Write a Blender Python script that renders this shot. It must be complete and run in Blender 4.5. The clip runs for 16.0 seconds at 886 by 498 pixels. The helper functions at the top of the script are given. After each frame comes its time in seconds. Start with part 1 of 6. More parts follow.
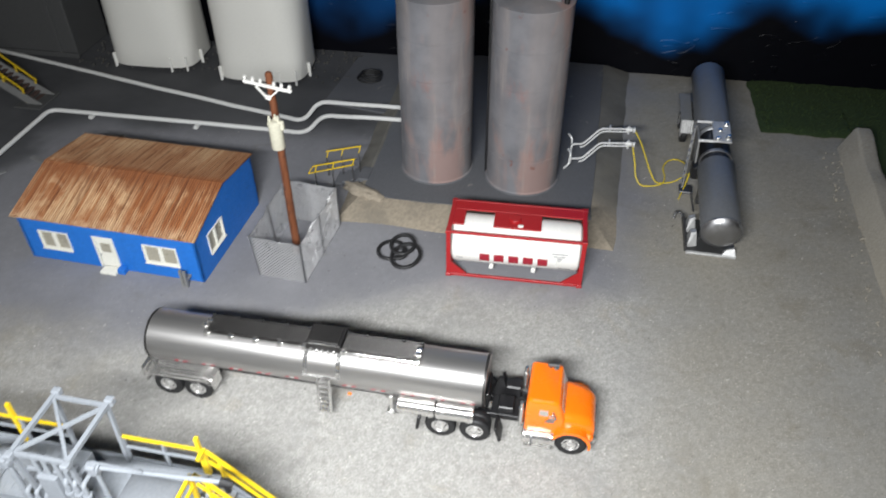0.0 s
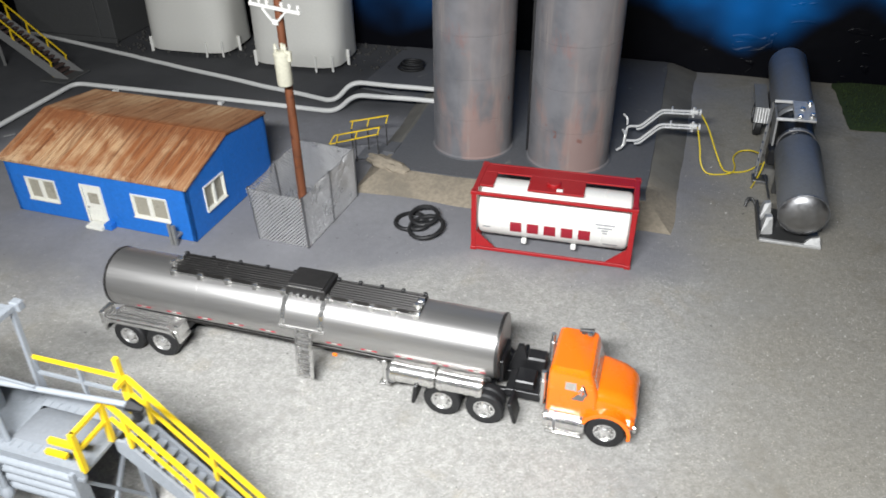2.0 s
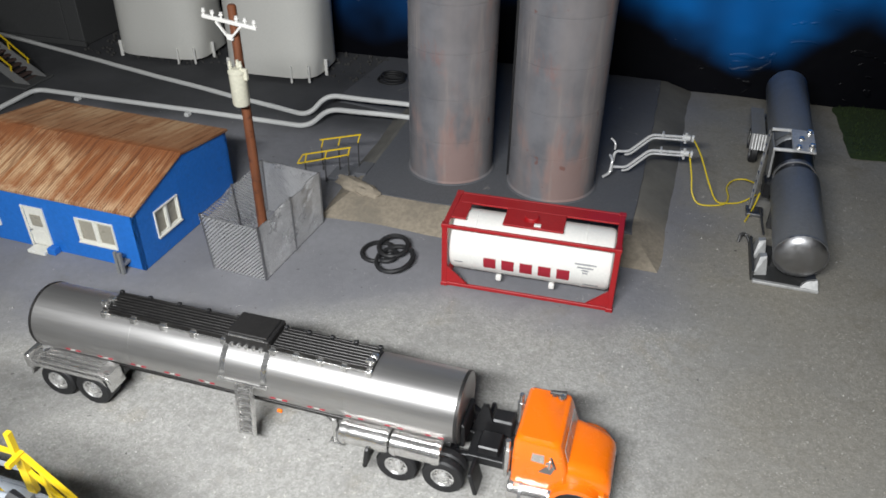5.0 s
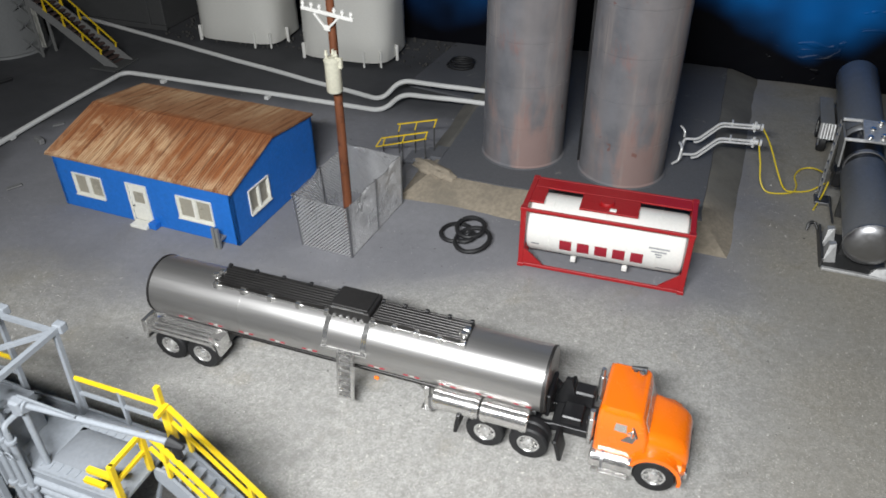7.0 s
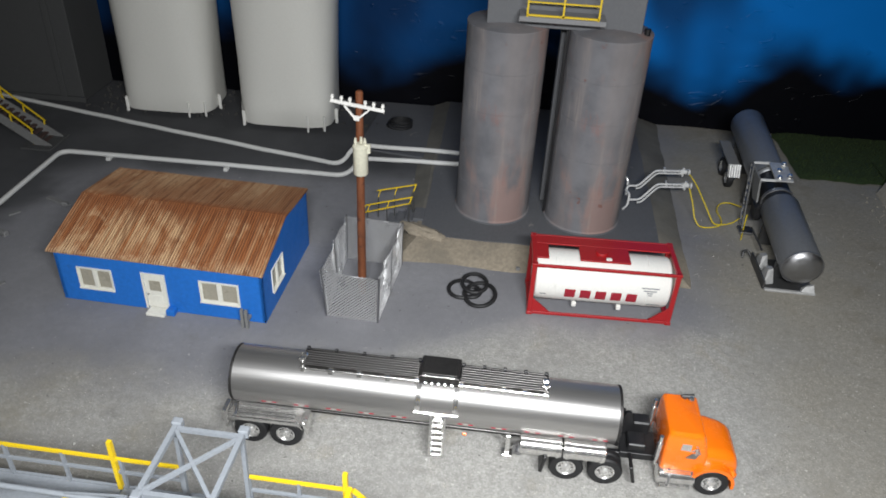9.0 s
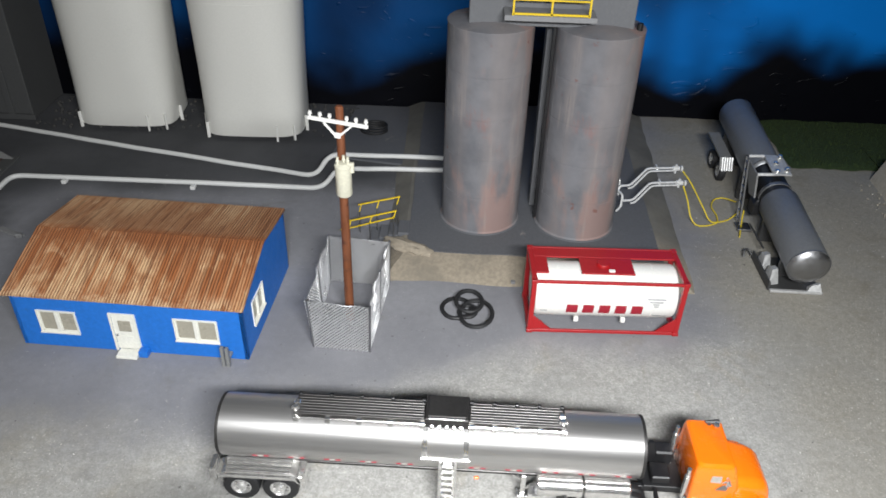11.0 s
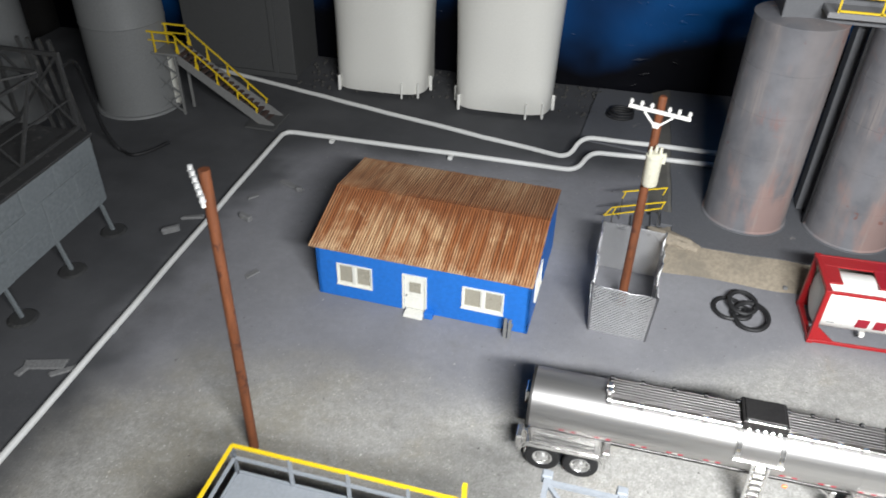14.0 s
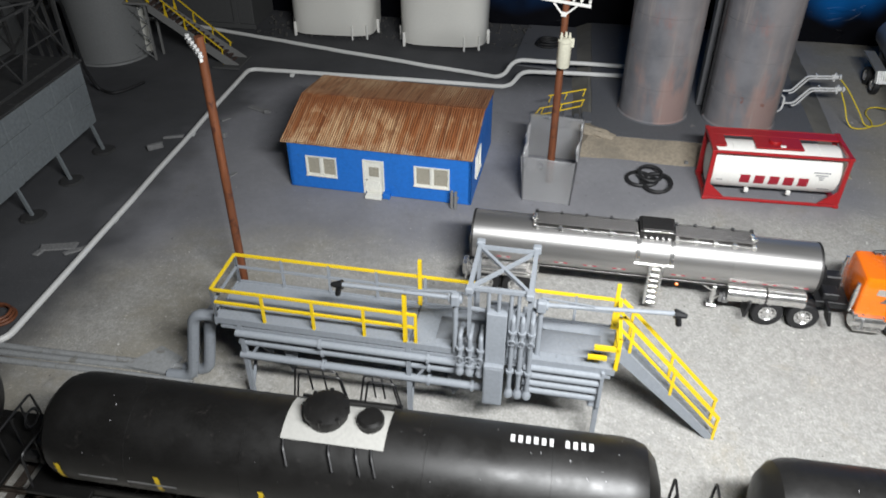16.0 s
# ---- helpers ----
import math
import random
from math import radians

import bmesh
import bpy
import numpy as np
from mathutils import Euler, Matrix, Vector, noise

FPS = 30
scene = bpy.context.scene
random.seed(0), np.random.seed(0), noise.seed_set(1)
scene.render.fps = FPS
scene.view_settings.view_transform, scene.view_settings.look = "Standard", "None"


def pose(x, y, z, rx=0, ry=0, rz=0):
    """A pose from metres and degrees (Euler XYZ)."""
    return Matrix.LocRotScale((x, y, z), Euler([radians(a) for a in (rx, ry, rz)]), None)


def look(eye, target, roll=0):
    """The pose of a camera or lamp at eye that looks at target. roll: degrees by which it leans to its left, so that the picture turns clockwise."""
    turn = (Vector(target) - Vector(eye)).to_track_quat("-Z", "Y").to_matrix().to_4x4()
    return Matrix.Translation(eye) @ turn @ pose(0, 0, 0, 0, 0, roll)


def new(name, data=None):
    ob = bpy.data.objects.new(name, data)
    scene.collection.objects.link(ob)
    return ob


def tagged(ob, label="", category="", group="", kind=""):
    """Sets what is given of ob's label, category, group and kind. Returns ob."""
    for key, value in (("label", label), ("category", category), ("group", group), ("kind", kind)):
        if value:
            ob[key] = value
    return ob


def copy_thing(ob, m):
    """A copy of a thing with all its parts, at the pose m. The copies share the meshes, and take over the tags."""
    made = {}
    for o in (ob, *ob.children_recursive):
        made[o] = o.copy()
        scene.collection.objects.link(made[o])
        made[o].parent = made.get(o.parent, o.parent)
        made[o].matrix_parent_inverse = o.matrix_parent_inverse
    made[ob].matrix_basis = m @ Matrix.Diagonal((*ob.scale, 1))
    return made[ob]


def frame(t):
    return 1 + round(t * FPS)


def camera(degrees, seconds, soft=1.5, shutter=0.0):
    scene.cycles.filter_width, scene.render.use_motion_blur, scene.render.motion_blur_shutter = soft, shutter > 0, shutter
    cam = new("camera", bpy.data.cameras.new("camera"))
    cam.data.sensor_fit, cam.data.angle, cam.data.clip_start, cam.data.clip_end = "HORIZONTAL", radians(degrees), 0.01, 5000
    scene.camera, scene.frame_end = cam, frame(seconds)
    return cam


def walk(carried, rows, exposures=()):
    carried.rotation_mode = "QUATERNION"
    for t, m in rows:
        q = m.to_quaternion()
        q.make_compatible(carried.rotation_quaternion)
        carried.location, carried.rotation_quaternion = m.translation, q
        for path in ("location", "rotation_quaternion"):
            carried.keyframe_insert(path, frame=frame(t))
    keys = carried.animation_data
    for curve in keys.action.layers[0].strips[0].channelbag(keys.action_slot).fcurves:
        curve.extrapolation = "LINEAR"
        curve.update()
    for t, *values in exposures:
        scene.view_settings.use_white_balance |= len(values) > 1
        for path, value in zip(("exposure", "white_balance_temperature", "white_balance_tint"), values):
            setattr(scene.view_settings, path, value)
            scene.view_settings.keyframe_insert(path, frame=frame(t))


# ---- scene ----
# A model of an oil depot, built in H0: lengths below are the modelled metres, S turns them into true ones.
S = 1 / 87.0
cam = camera(60.5, 16.0, soft=1.7, shutter=0.3)
PATH = [  # seconds, eye, target, roll
    (0, (4.413, -26.300, 23.726), (0.315, -3.625, 4.516), -0.34),
    (0.5, (4.895, -27.367, 22.971), (-0.737, -5.406, 3.325), -0.55),
    (1, (5.543, -27.228, 22.563), (-0.183, -5.100, 3.131), 0.00),
    (1.5, (4.940, -26.628, 20.356), (-1.770, -2.966, 3.178), -1.72),
    (2, (5.758, -24.787, 17.021), (-1.124, -0.858, 0.286), -0.68),
    (2.5, (7.700, -23.131, 16.678), (0.207, 0.407, -0.347), -0.22),
    (3, (7.970, -22.283, 16.585), (0.539, 1.257, -0.463), 0.35),
    (3.5, (7.451, -22.210, 16.767), (-0.523, 1.250, -0.145), -0.41),
    (3.7, (7.447, -22.136, 16.610), (-0.389, 1.436, -0.212), 0.11),
    (5.8, (5.214, -21.851, 17.315), (-1.021, 2.241, 0.561), -0.22),
    (6, (5.196, -21.770, 17.456), (-1.153, 2.192, 0.560), -0.86),
    (6.5, (5.131, -21.884, 17.557), (-1.966, 1.930, 0.747), -0.45),
    (7, (4.986, -23.583, 17.670), (-3.126, -0.494, 0.319), -0.25),
    (7.5, (3.967, -23.929, 18.058), (-3.408, -0.623, 0.667), 0.04),
    (8, (2.542, -24.569, 18.764), (-1.674, -0.278, 1.670), 2.17),
    (8.5, (-0.195, -25.857, 19.394), (-3.011, -1.230, 2.496), 2.62),
    (9, (-2.149, -26.834, 20.532), (-3.879, -1.808, 4.079), 3.10),
    (9.2, (-2.381, -27.532, 20.811), (-3.690, -2.239, 4.732), 2.45),
    (11.3, (-3.906, -23.699, 20.389), (-4.277, 1.015, 3.387), 1.94),
    (11.5, (-4.572, -23.407, 20.394), (-5.460, 1.237, 3.310), 1.46),
    (12, (-5.245, -23.326, 20.198), (-6.944, 1.183, 2.981), 1.20),
    (12.5, (-5.984, -23.681, 20.193), (-8.022, 0.638, 2.746), 1.80),
    (13, (-6.987, -23.869, 20.842), (-9.988, 0.480, 3.576), 0.95),
    (13.5, (-8.292, -24.320, 20.860), (-12.180, -0.297, 3.317), 1.09),
    (14, (-9.501, -25.381, 20.790), (-14.824, -1.803, 3.021), 1.35),
    (14.5, (-9.914, -27.038, 20.009), (-15.555, -3.830, 1.855), 1.42),
    (15, (-9.272, -29.022, 19.723), (-14.535, -5.613, 1.714), 1.09),
    (15.5, (-8.220, -30.575, 19.960), (-12.661, -6.871, 2.116), 0.28),
    (16, (-7.692, -32.753, 19.746), (-11.449, -8.878, 1.972), 0.24),
]
walk(cam, [(t, look(Vector(e) * S, Vector(g) * S, r)) for t, e, g, r in PATH],
     exposures=[(0.0, -0.12), (0.5, -0.28), (1.0, -0.28), (2.0, -0.08), (2.5, -0.27), (3.0, -0.33), (3.5, -0.46), (6.0, -0.36), (6.5, -0.36), (8.0, -0.64), (9.0, -0.5), (11.5, -0.05), (12.5, -0.06), (13.0, 0.02), (13.5, 0.02), (14.0, 0.12), (14.5, 0.1), (15.0, -0.12), (16.0, -0.42)])

# ---- light: a small hand lamp held beside the lens, in a dark room ----
world = bpy.data.worlds.new("world")
scene.world = world
world.use_nodes = True
world.node_tree.nodes["Background"].inputs[0].default_value = (0.55, 0.65, 0.8, 1)
world.node_tree.nodes["Background"].inputs[1].default_value = 0.003
lamp = bpy.data.lights.new("hand_lamp", "AREA")
lamp.shape, lamp.size, lamp.size_y = "RECTANGLE", 0.16, 0.025
lamp.energy, lamp.color, lamp.spread = 2.13, (0.965, 0.985, 1.0), radians(128)
new("hand_lamp", lamp).matrix_world = look(Vector((0.5, -30.5, 24.5)) * S, Vector((-3.0, -7.0, 0)) * S)

# ---- materials ----
def nodes_of(name):
    m = bpy.data.materials.new(name)
    m.use_nodes = True
    t = m.node_tree
    return m, t, t.nodes["Principled BSDF"]


def mixer(t, fac, a, b, kind="MIX"):
    n = t.nodes.new("ShaderNodeMix")
    n.data_type, n.blend_type = "RGBA", kind
    for slot, v in ((0, fac), (6, a), (7, b)):
        if hasattr(v, "is_output"):
            t.links.new(v, n.inputs[slot])
        elif slot:
            n.inputs[slot].default_value = (*v[:3], 1)
        else:
            n.inputs[slot].default_value = v
    return n.outputs[2]


def noised(t, scale, detail=4.0, rough=0.6, stretch=(1, 1, 1), space="Object", warp=0.0):
    c = t.nodes.new("ShaderNodeTexCoord")
    mp = t.nodes.new("ShaderNodeMapping")
    mp.inputs["Scale"].default_value = stretch
    if space == "Object" and tuple(stretch) == (1, 1, 1):
        t.links.new(t.nodes.new("ShaderNodeNewGeometry").outputs["Position"], mp.inputs[0])
    else:
        t.links.new(c.outputs[space], mp.inputs[0])
    n = t.nodes.new("ShaderNodeTexNoise")
    n.inputs["Scale"].default_value, n.inputs["Detail"].default_value = scale, detail
    n.inputs["Roughness"].default_value, n.inputs["Distortion"].default_value = rough, warp
    t.links.new(mp.outputs[0], n.inputs["Vector"])
    return n.outputs["Fac"]


def ramp(t, v, lo, hi, a=0.0, b=1.0):
    n = t.nodes.new("ShaderNodeMapRange")
    for i, x in zip((1, 2, 3, 4), (lo, hi, a, b)):
        n.inputs[i].default_value = x
    n.interpolation_type = "SMOOTHSTEP"
    t.links.new(v, n.inputs[0])
    return n.outputs[0]


def bumped(t, p, v, strength, depth=0.0002):
    n = t.nodes.new("ShaderNodeBump")
    n.inputs["Strength"].default_value, n.inputs["Distance"].default_value = strength, depth
    t.links.new(v, n.inputs["Height"])
    t.links.new(n.outputs[0], p.inputs["Normal"])


def paint(name, col, rough=0.55, metal=0.0, dark=0.75, wear=None, wear_at=0.62, fine=900, coarse=90, bump=0.15, coat=0.0, stretch=(1, 1, 1)):
    """Painted or bare surface: fine grain, broad stains, worn spots, and grain in the gloss."""
    m, t, p = nodes_of(name)
    f, c = noised(t, fine, stretch=stretch), noised(t, coarse, 5, 0.65)
    low = [x * dark for x in col]
    out = mixer(t, ramp(t, f, 0.3, 0.7), low, col)
    out = mixer(t, ramp(t, c, 0.35, 0.7, 0.0, 0.6), out, [x * (0.5 + dark / 2) for x in col])
    if wear:
        w = noised(t, coarse * 2.2, 8, 0.7, warp=0.4)
        out = mixer(t, ramp(t, w, wear_at, wear_at + 0.1), out, wear)
    t.links.new(out, p.inputs["Base Color"])
    p.inputs["Metallic"].default_value = metal
    t.links.new(ramp(t, c, 0.2, 0.8, rough - 0.1, min(1, rough + 0.12)), p.inputs["Roughness"])
    p.inputs["Coat Weight"].default_value = coat
    if bump:
        bumped(t, p, f, bump)
    return m


def ground_material():
    """Sanded and painted baseboard: worn asphalt, sandy gravel in front and to the side, dark ground behind and at the
    left.
    """
    m, t, p = nodes_of("ground_sand")
    g = t.nodes.new("ShaderNodeNewGeometry")
    s = t.nodes.new("ShaderNodeSeparateXYZ")
    t.links.new(g.outputs["Position"], s.inputs[0])

    def add(a, b, k=1.0):
        n = t.nodes.new("ShaderNodeMath")
        n.operation = "MULTIPLY_ADD"
        t.links.new(b, n.inputs[0])
        n.inputs[1].default_value = k
        t.links.new(a, n.inputs[2])
        return n.outputs[0]

    blot, grain, fine = noised(t, 14, 6, 0.6), noised(t, 1100, 3, 0.6), noised(t, 260, 5, 0.7)
    asphalt = mixer(t, ramp(t, blot, 0.3, 0.7), (0.19, 0.19, 0.204), (0.245, 0.245, 0.26))
    asphalt = mixer(t, ramp(t, fine, 0.35, 0.7, 0, 0.3), asphalt, (0.165, 0.165, 0.177))
    gravel = mixer(t, ramp(t, grain, 0.36, 0.62), (0.275, 0.27, 0.255), (0.365, 0.358, 0.34))
    gravel = mixer(t, ramp(t, fine, 0.5, 0.75, 0, 0.4), gravel, (0.43, 0.42, 0.395))
    dirt = mixer(t, ramp(t, grain, 0.3, 0.7), (0.25, 0.232, 0.194), (0.325, 0.303, 0.258))
    dirt = mixer(t, ramp(t, blot, 0.4, 0.7), dirt, (0.285, 0.275, 0.25))
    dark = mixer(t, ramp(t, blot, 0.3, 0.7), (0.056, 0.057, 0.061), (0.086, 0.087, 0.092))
    wob = noised(t, 9, 4, 0.6)
    front = ramp(t, add(add(s.outputs[1], wob, -0.14), s.outputs[0], -0.25), -0.05 - 0.07, 0.0 - 0.07, 1, 0)
    right = ramp(t, add(s.outputs[0], wob, -0.10), 0.03, 0.075)
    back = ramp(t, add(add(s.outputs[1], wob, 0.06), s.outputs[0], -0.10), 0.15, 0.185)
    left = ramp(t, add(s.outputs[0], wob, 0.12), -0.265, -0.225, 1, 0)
    scuff = noised(t, 22, 5, 0.65, warp=0.8)
    gravel = mixer(t, ramp(t, scuff, 0.5, 0.66, 0, 0.55), gravel, (0.255, 0.25, 0.24))
    stain = noised(t, 31, 6, 0.7, warp=0.5)
    gravel = mixer(t, ramp(t, stain, 0.56, 0.7, 0, 0.5), gravel, (0.30, 0.27, 0.215))
    asphalt = mixer(t, ramp(t, stain, 0.58, 0.72, 0, 0.4), asphalt, (0.155, 0.147, 0.134))
    clump = noised(t, 210, 8, 0.78)
    gravel = mixer(t, ramp(t, clump, 0.36, 0.5, 0.25, 0), gravel, (0.20, 0.195, 0.182))
    gravel = mixer(t, ramp(t, clump, 0.52, 0.66, 0, 0.3), gravel, (0.46, 0.452, 0.43))
    west = ramp(t, add(s.outputs[0], wob, 0.08), -0.17, -0.08, 1, 0)
    wm = t.nodes.new("ShaderNodeMath")
    wm.operation = "MULTIPLY"
    t.links.new(west, wm.inputs[0])
    t.links.new(ramp(t, noised(t, 17, 6, 0.7), 0.38, 0.62, 0.1, 0.8), wm.inputs[1])
    gravel = mixer(t, wm.outputs[0], gravel, (0.255, 0.235, 0.19))
    gravel = mixer(t, ramp(t, noised(t, 43, 6, 0.7, warp=0.7), 0.6, 0.7, 0, 0.5), gravel, (0.16, 0.155, 0.145))
    mottle = noised(t, 330, 5, 0.7)
    gravel = mixer(t, ramp(t, mottle, 0.40, 0.50, 0.3, 0), gravel, (0.215, 0.208, 0.188))
    gravel = mixer(t, ramp(t, mottle, 0.54, 0.64, 0, 0.25), gravel, (0.46, 0.452, 0.43))
    dirt = mixer(t, ramp(t, mottle, 0.42, 0.52, 0.22, 0), dirt, (0.185, 0.172, 0.143))
    dirt = mixer(t, ramp(t, stain, 0.54, 0.66, 0, 0.5), dirt, (0.21, 0.188, 0.145))
    out = mixer(t, front, asphalt, gravel)
    out = mixer(t, right, out, dirt)
    rf = t.nodes.new("ShaderNodeMath")
    rf.operation = "MULTIPLY"
    t.links.new(right, rf.inputs[0])
    t.links.new(ramp(t, add(s.outputs[1], wob, -0.14), -0.09, 0.0, 0.25, 0), rf.inputs[1])
    out = mixer(t, rf.outputs[0], out, gravel)
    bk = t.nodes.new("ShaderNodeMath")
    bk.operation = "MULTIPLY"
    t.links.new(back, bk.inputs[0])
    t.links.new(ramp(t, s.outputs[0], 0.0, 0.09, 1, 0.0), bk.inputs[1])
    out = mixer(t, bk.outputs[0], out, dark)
    # Left zone: dark ground colour that also paints in the weaker light there.
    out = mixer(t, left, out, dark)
    grit = noised(t, 1900, 2, 0.55)
    chip = noised(t, 760, 2, 0.5)
    loose = noised(t, 38, 4, 0.6)
    gm = t.nodes.new("ShaderNodeMath")
    gm.operation = "MULTIPLY"
    t.links.new(ramp(t, loose, 0.38, 0.6, 0.25, 1.0), gm.inputs[0])
    t.links.new(ramp(t, grit, 0.58, 0.70, 0, 0.42), gm.inputs[1])
    sandy = t.nodes.new("ShaderNodeMath")
    sandy.operation = "MAXIMUM"
    t.links.new(front, sandy.inputs[0])
    t.links.new(right, sandy.inputs[1])

    def on_sand(v):
        n = t.nodes.new("ShaderNodeMath")
        n.operation = "MULTIPLY"
        t.links.new(v, n.inputs[0])
        t.links.new(ramp(t, sandy.outputs[0], 0, 1, 0.3, 1.0), n.inputs[1])
        return n.outputs[0]
    out = mixer(t, on_sand(gm.outputs[0]), out, (1.75, 1.72, 1.66), "MULTIPLY")
    out = mixer(t, on_sand(ramp(t, grit, 0.30, 0.44, 0.3, 0)), out, (0.5, 0.5, 0.5), "MULTIPLY")
    out = mixer(t, on_sand(ramp(t, chip, 0.68, 0.72, 0, 0.7)), out, (1.7, 1.68, 1.6), "MULTIPLY")
    spots = noised(t, 420, 2, 0.5)
    out = mixer(t, ramp(t, spots, 0.73, 0.78, 0, 0.7), out, (0.05, 0.048, 0.045))
    t.links.new(out, p.inputs["Base Color"])
    p.inputs["Roughness"].default_value = 0.93
    p.inputs["Specular IOR Level"].default_value = 0.25
    bumped(t, p, clump, 0.42, 0.0007)
    return m


def sky_board():
    """Airbrushed backdrop: bright and deep blue clouds over black, satin varnish with small dents."""
    m, t, p = nodes_of("painted_sky")
    g = t.nodes.new("ShaderNodeNewGeometry")
    s = t.nodes.new("ShaderNodeSeparateXYZ")
    t.links.new(g.outputs["Position"], s.inputs[0])
    n = t.nodes.new("ShaderNodeMath")
    n.operation = "MULTIPLY_ADD"
    cloud = noised(t, 9, 3, 0.45, (1, 1, 1.2))
    t.links.new(cloud, n.inputs[0])
    n.inputs[1].default_value = 0.16
    t.links.new(s.outputs[2], n.inputs[2])
    up = ramp(t, n.outputs[0], 0.108, 0.155)
    side = ramp(t, s.outputs[0], -0.10, 0.06)
    blue = mixer(t, side, (0.004, 0.055, 0.185), (0.003, 0.20, 0.68))
    blue = mixer(t, ramp(t, noised(t, 8, 2, 0.45, (1, 1, 0.7)), 0.48, 0.62, 0, 0.75), blue, (0.003, 0.02, 0.07))
    out = mixer(t, up, (0.002, 0.0022, 0.004), blue)
    t.links.new(out, p.inputs["Base Color"])
    p.inputs["Roughness"].default_value = 0.42
    p.inputs["Specular IOR Level"].default_value = 0.15
    dent = t.nodes.new("ShaderNodeMath")
    dent.operation = "ADD"
    t.links.new(noised(t, 35, 3, 0.5), dent.inputs[0])
    t.links.new(ramp(t, noised(t, 48, 2, 0.5, (1, 1, 2.2), warp=1.2), 0.66, 0.72, 0, 0.7), dent.inputs[1])
    bumped(t, p, dent.outputs[0], 0.4, 0.002)
    return m


def berm_material():
    """Putty slope: beige in front, dusted grey-brown towards the back."""
    m, t, p = nodes_of("putty_slope")
    g = t.nodes.new("ShaderNodeNewGeometry")
    s = t.nodes.new("ShaderNodeSeparateXYZ")
    t.links.new(g.outputs["Position"], s.inputs[0])
    f, c = noised(t, 500, 4), noised(t, 45, 5, 0.65)
    beige = mixer(t, ramp(t, f, 0.3, 0.7), (0.235, 0.20, 0.152), (0.315, 0.27, 0.207))
    beige = mixer(t, ramp(t, c, 0.45, 0.7, 0, 0.7), beige, (0.17, 0.15, 0.12))
    grey = mixer(t, ramp(t, c, 0.3, 0.7), (0.105, 0.10, 0.088), (0.15, 0.143, 0.125))
    t.links.new(mixer(t, ramp(t, s.outputs[1], 0.05, 0.09), beige, grey), p.inputs["Base Color"])
    p.inputs["Roughness"].default_value = 0.9
    bumped(t, p, f, 0.25)
    return m


def rust_silo():
    """Grey airbrushed tube with bleached upright bands, pinkish rubbed patches and small rust blooms."""
    m, t, p = nodes_of("silo_paint")
    base = mixer(t, ramp(t, noised(t, 60, 5, 0.6), 0.3, 0.7), (0.115, 0.117, 0.128), (0.170, 0.170, 0.182))
    band = noised(t, 46, 3, 0.5, (1, 1, 0.05))
    base = mixer(t, ramp(t, band, 0.38, 0.66, 0, 0.5), base, (0.235, 0.205, 0.195))
    rub = noised(t, 26, 5, 0.6, (1, 1, 0.40), warp=0.25)
    base = mixer(t, ramp(t, rub, 0.49, 0.60, 0, 0.70), base, (0.285, 0.180, 0.155))
    bloom = noised(t, 58, 7, 0.72, (1, 1, 0.5), warp=0.5)
    base = mixer(t, ramp(t, bloom, 0.59, 0.70, 0, 0.4), base, (0.25, 0.105, 0.08))
    base = mixer(t, ramp(t, noised(t, 85, 4, 0.6, (1, 1, 0.12)), 0.57, 0.70, 0, 0.4), base, (0.33, 0.28, 0.255))
    base = mixer(t, ramp(t, noised(t, 150, 3, 0.5), 0.69, 0.74, 0, 0.6), base, (0.16, 0.05, 0.035))
    t.links.new(base, p.inputs["Base Color"])
    p.inputs["Roughness"].default_value = 0.72
    bumped(t, p, noised(t, 500), 0.1)
    return m


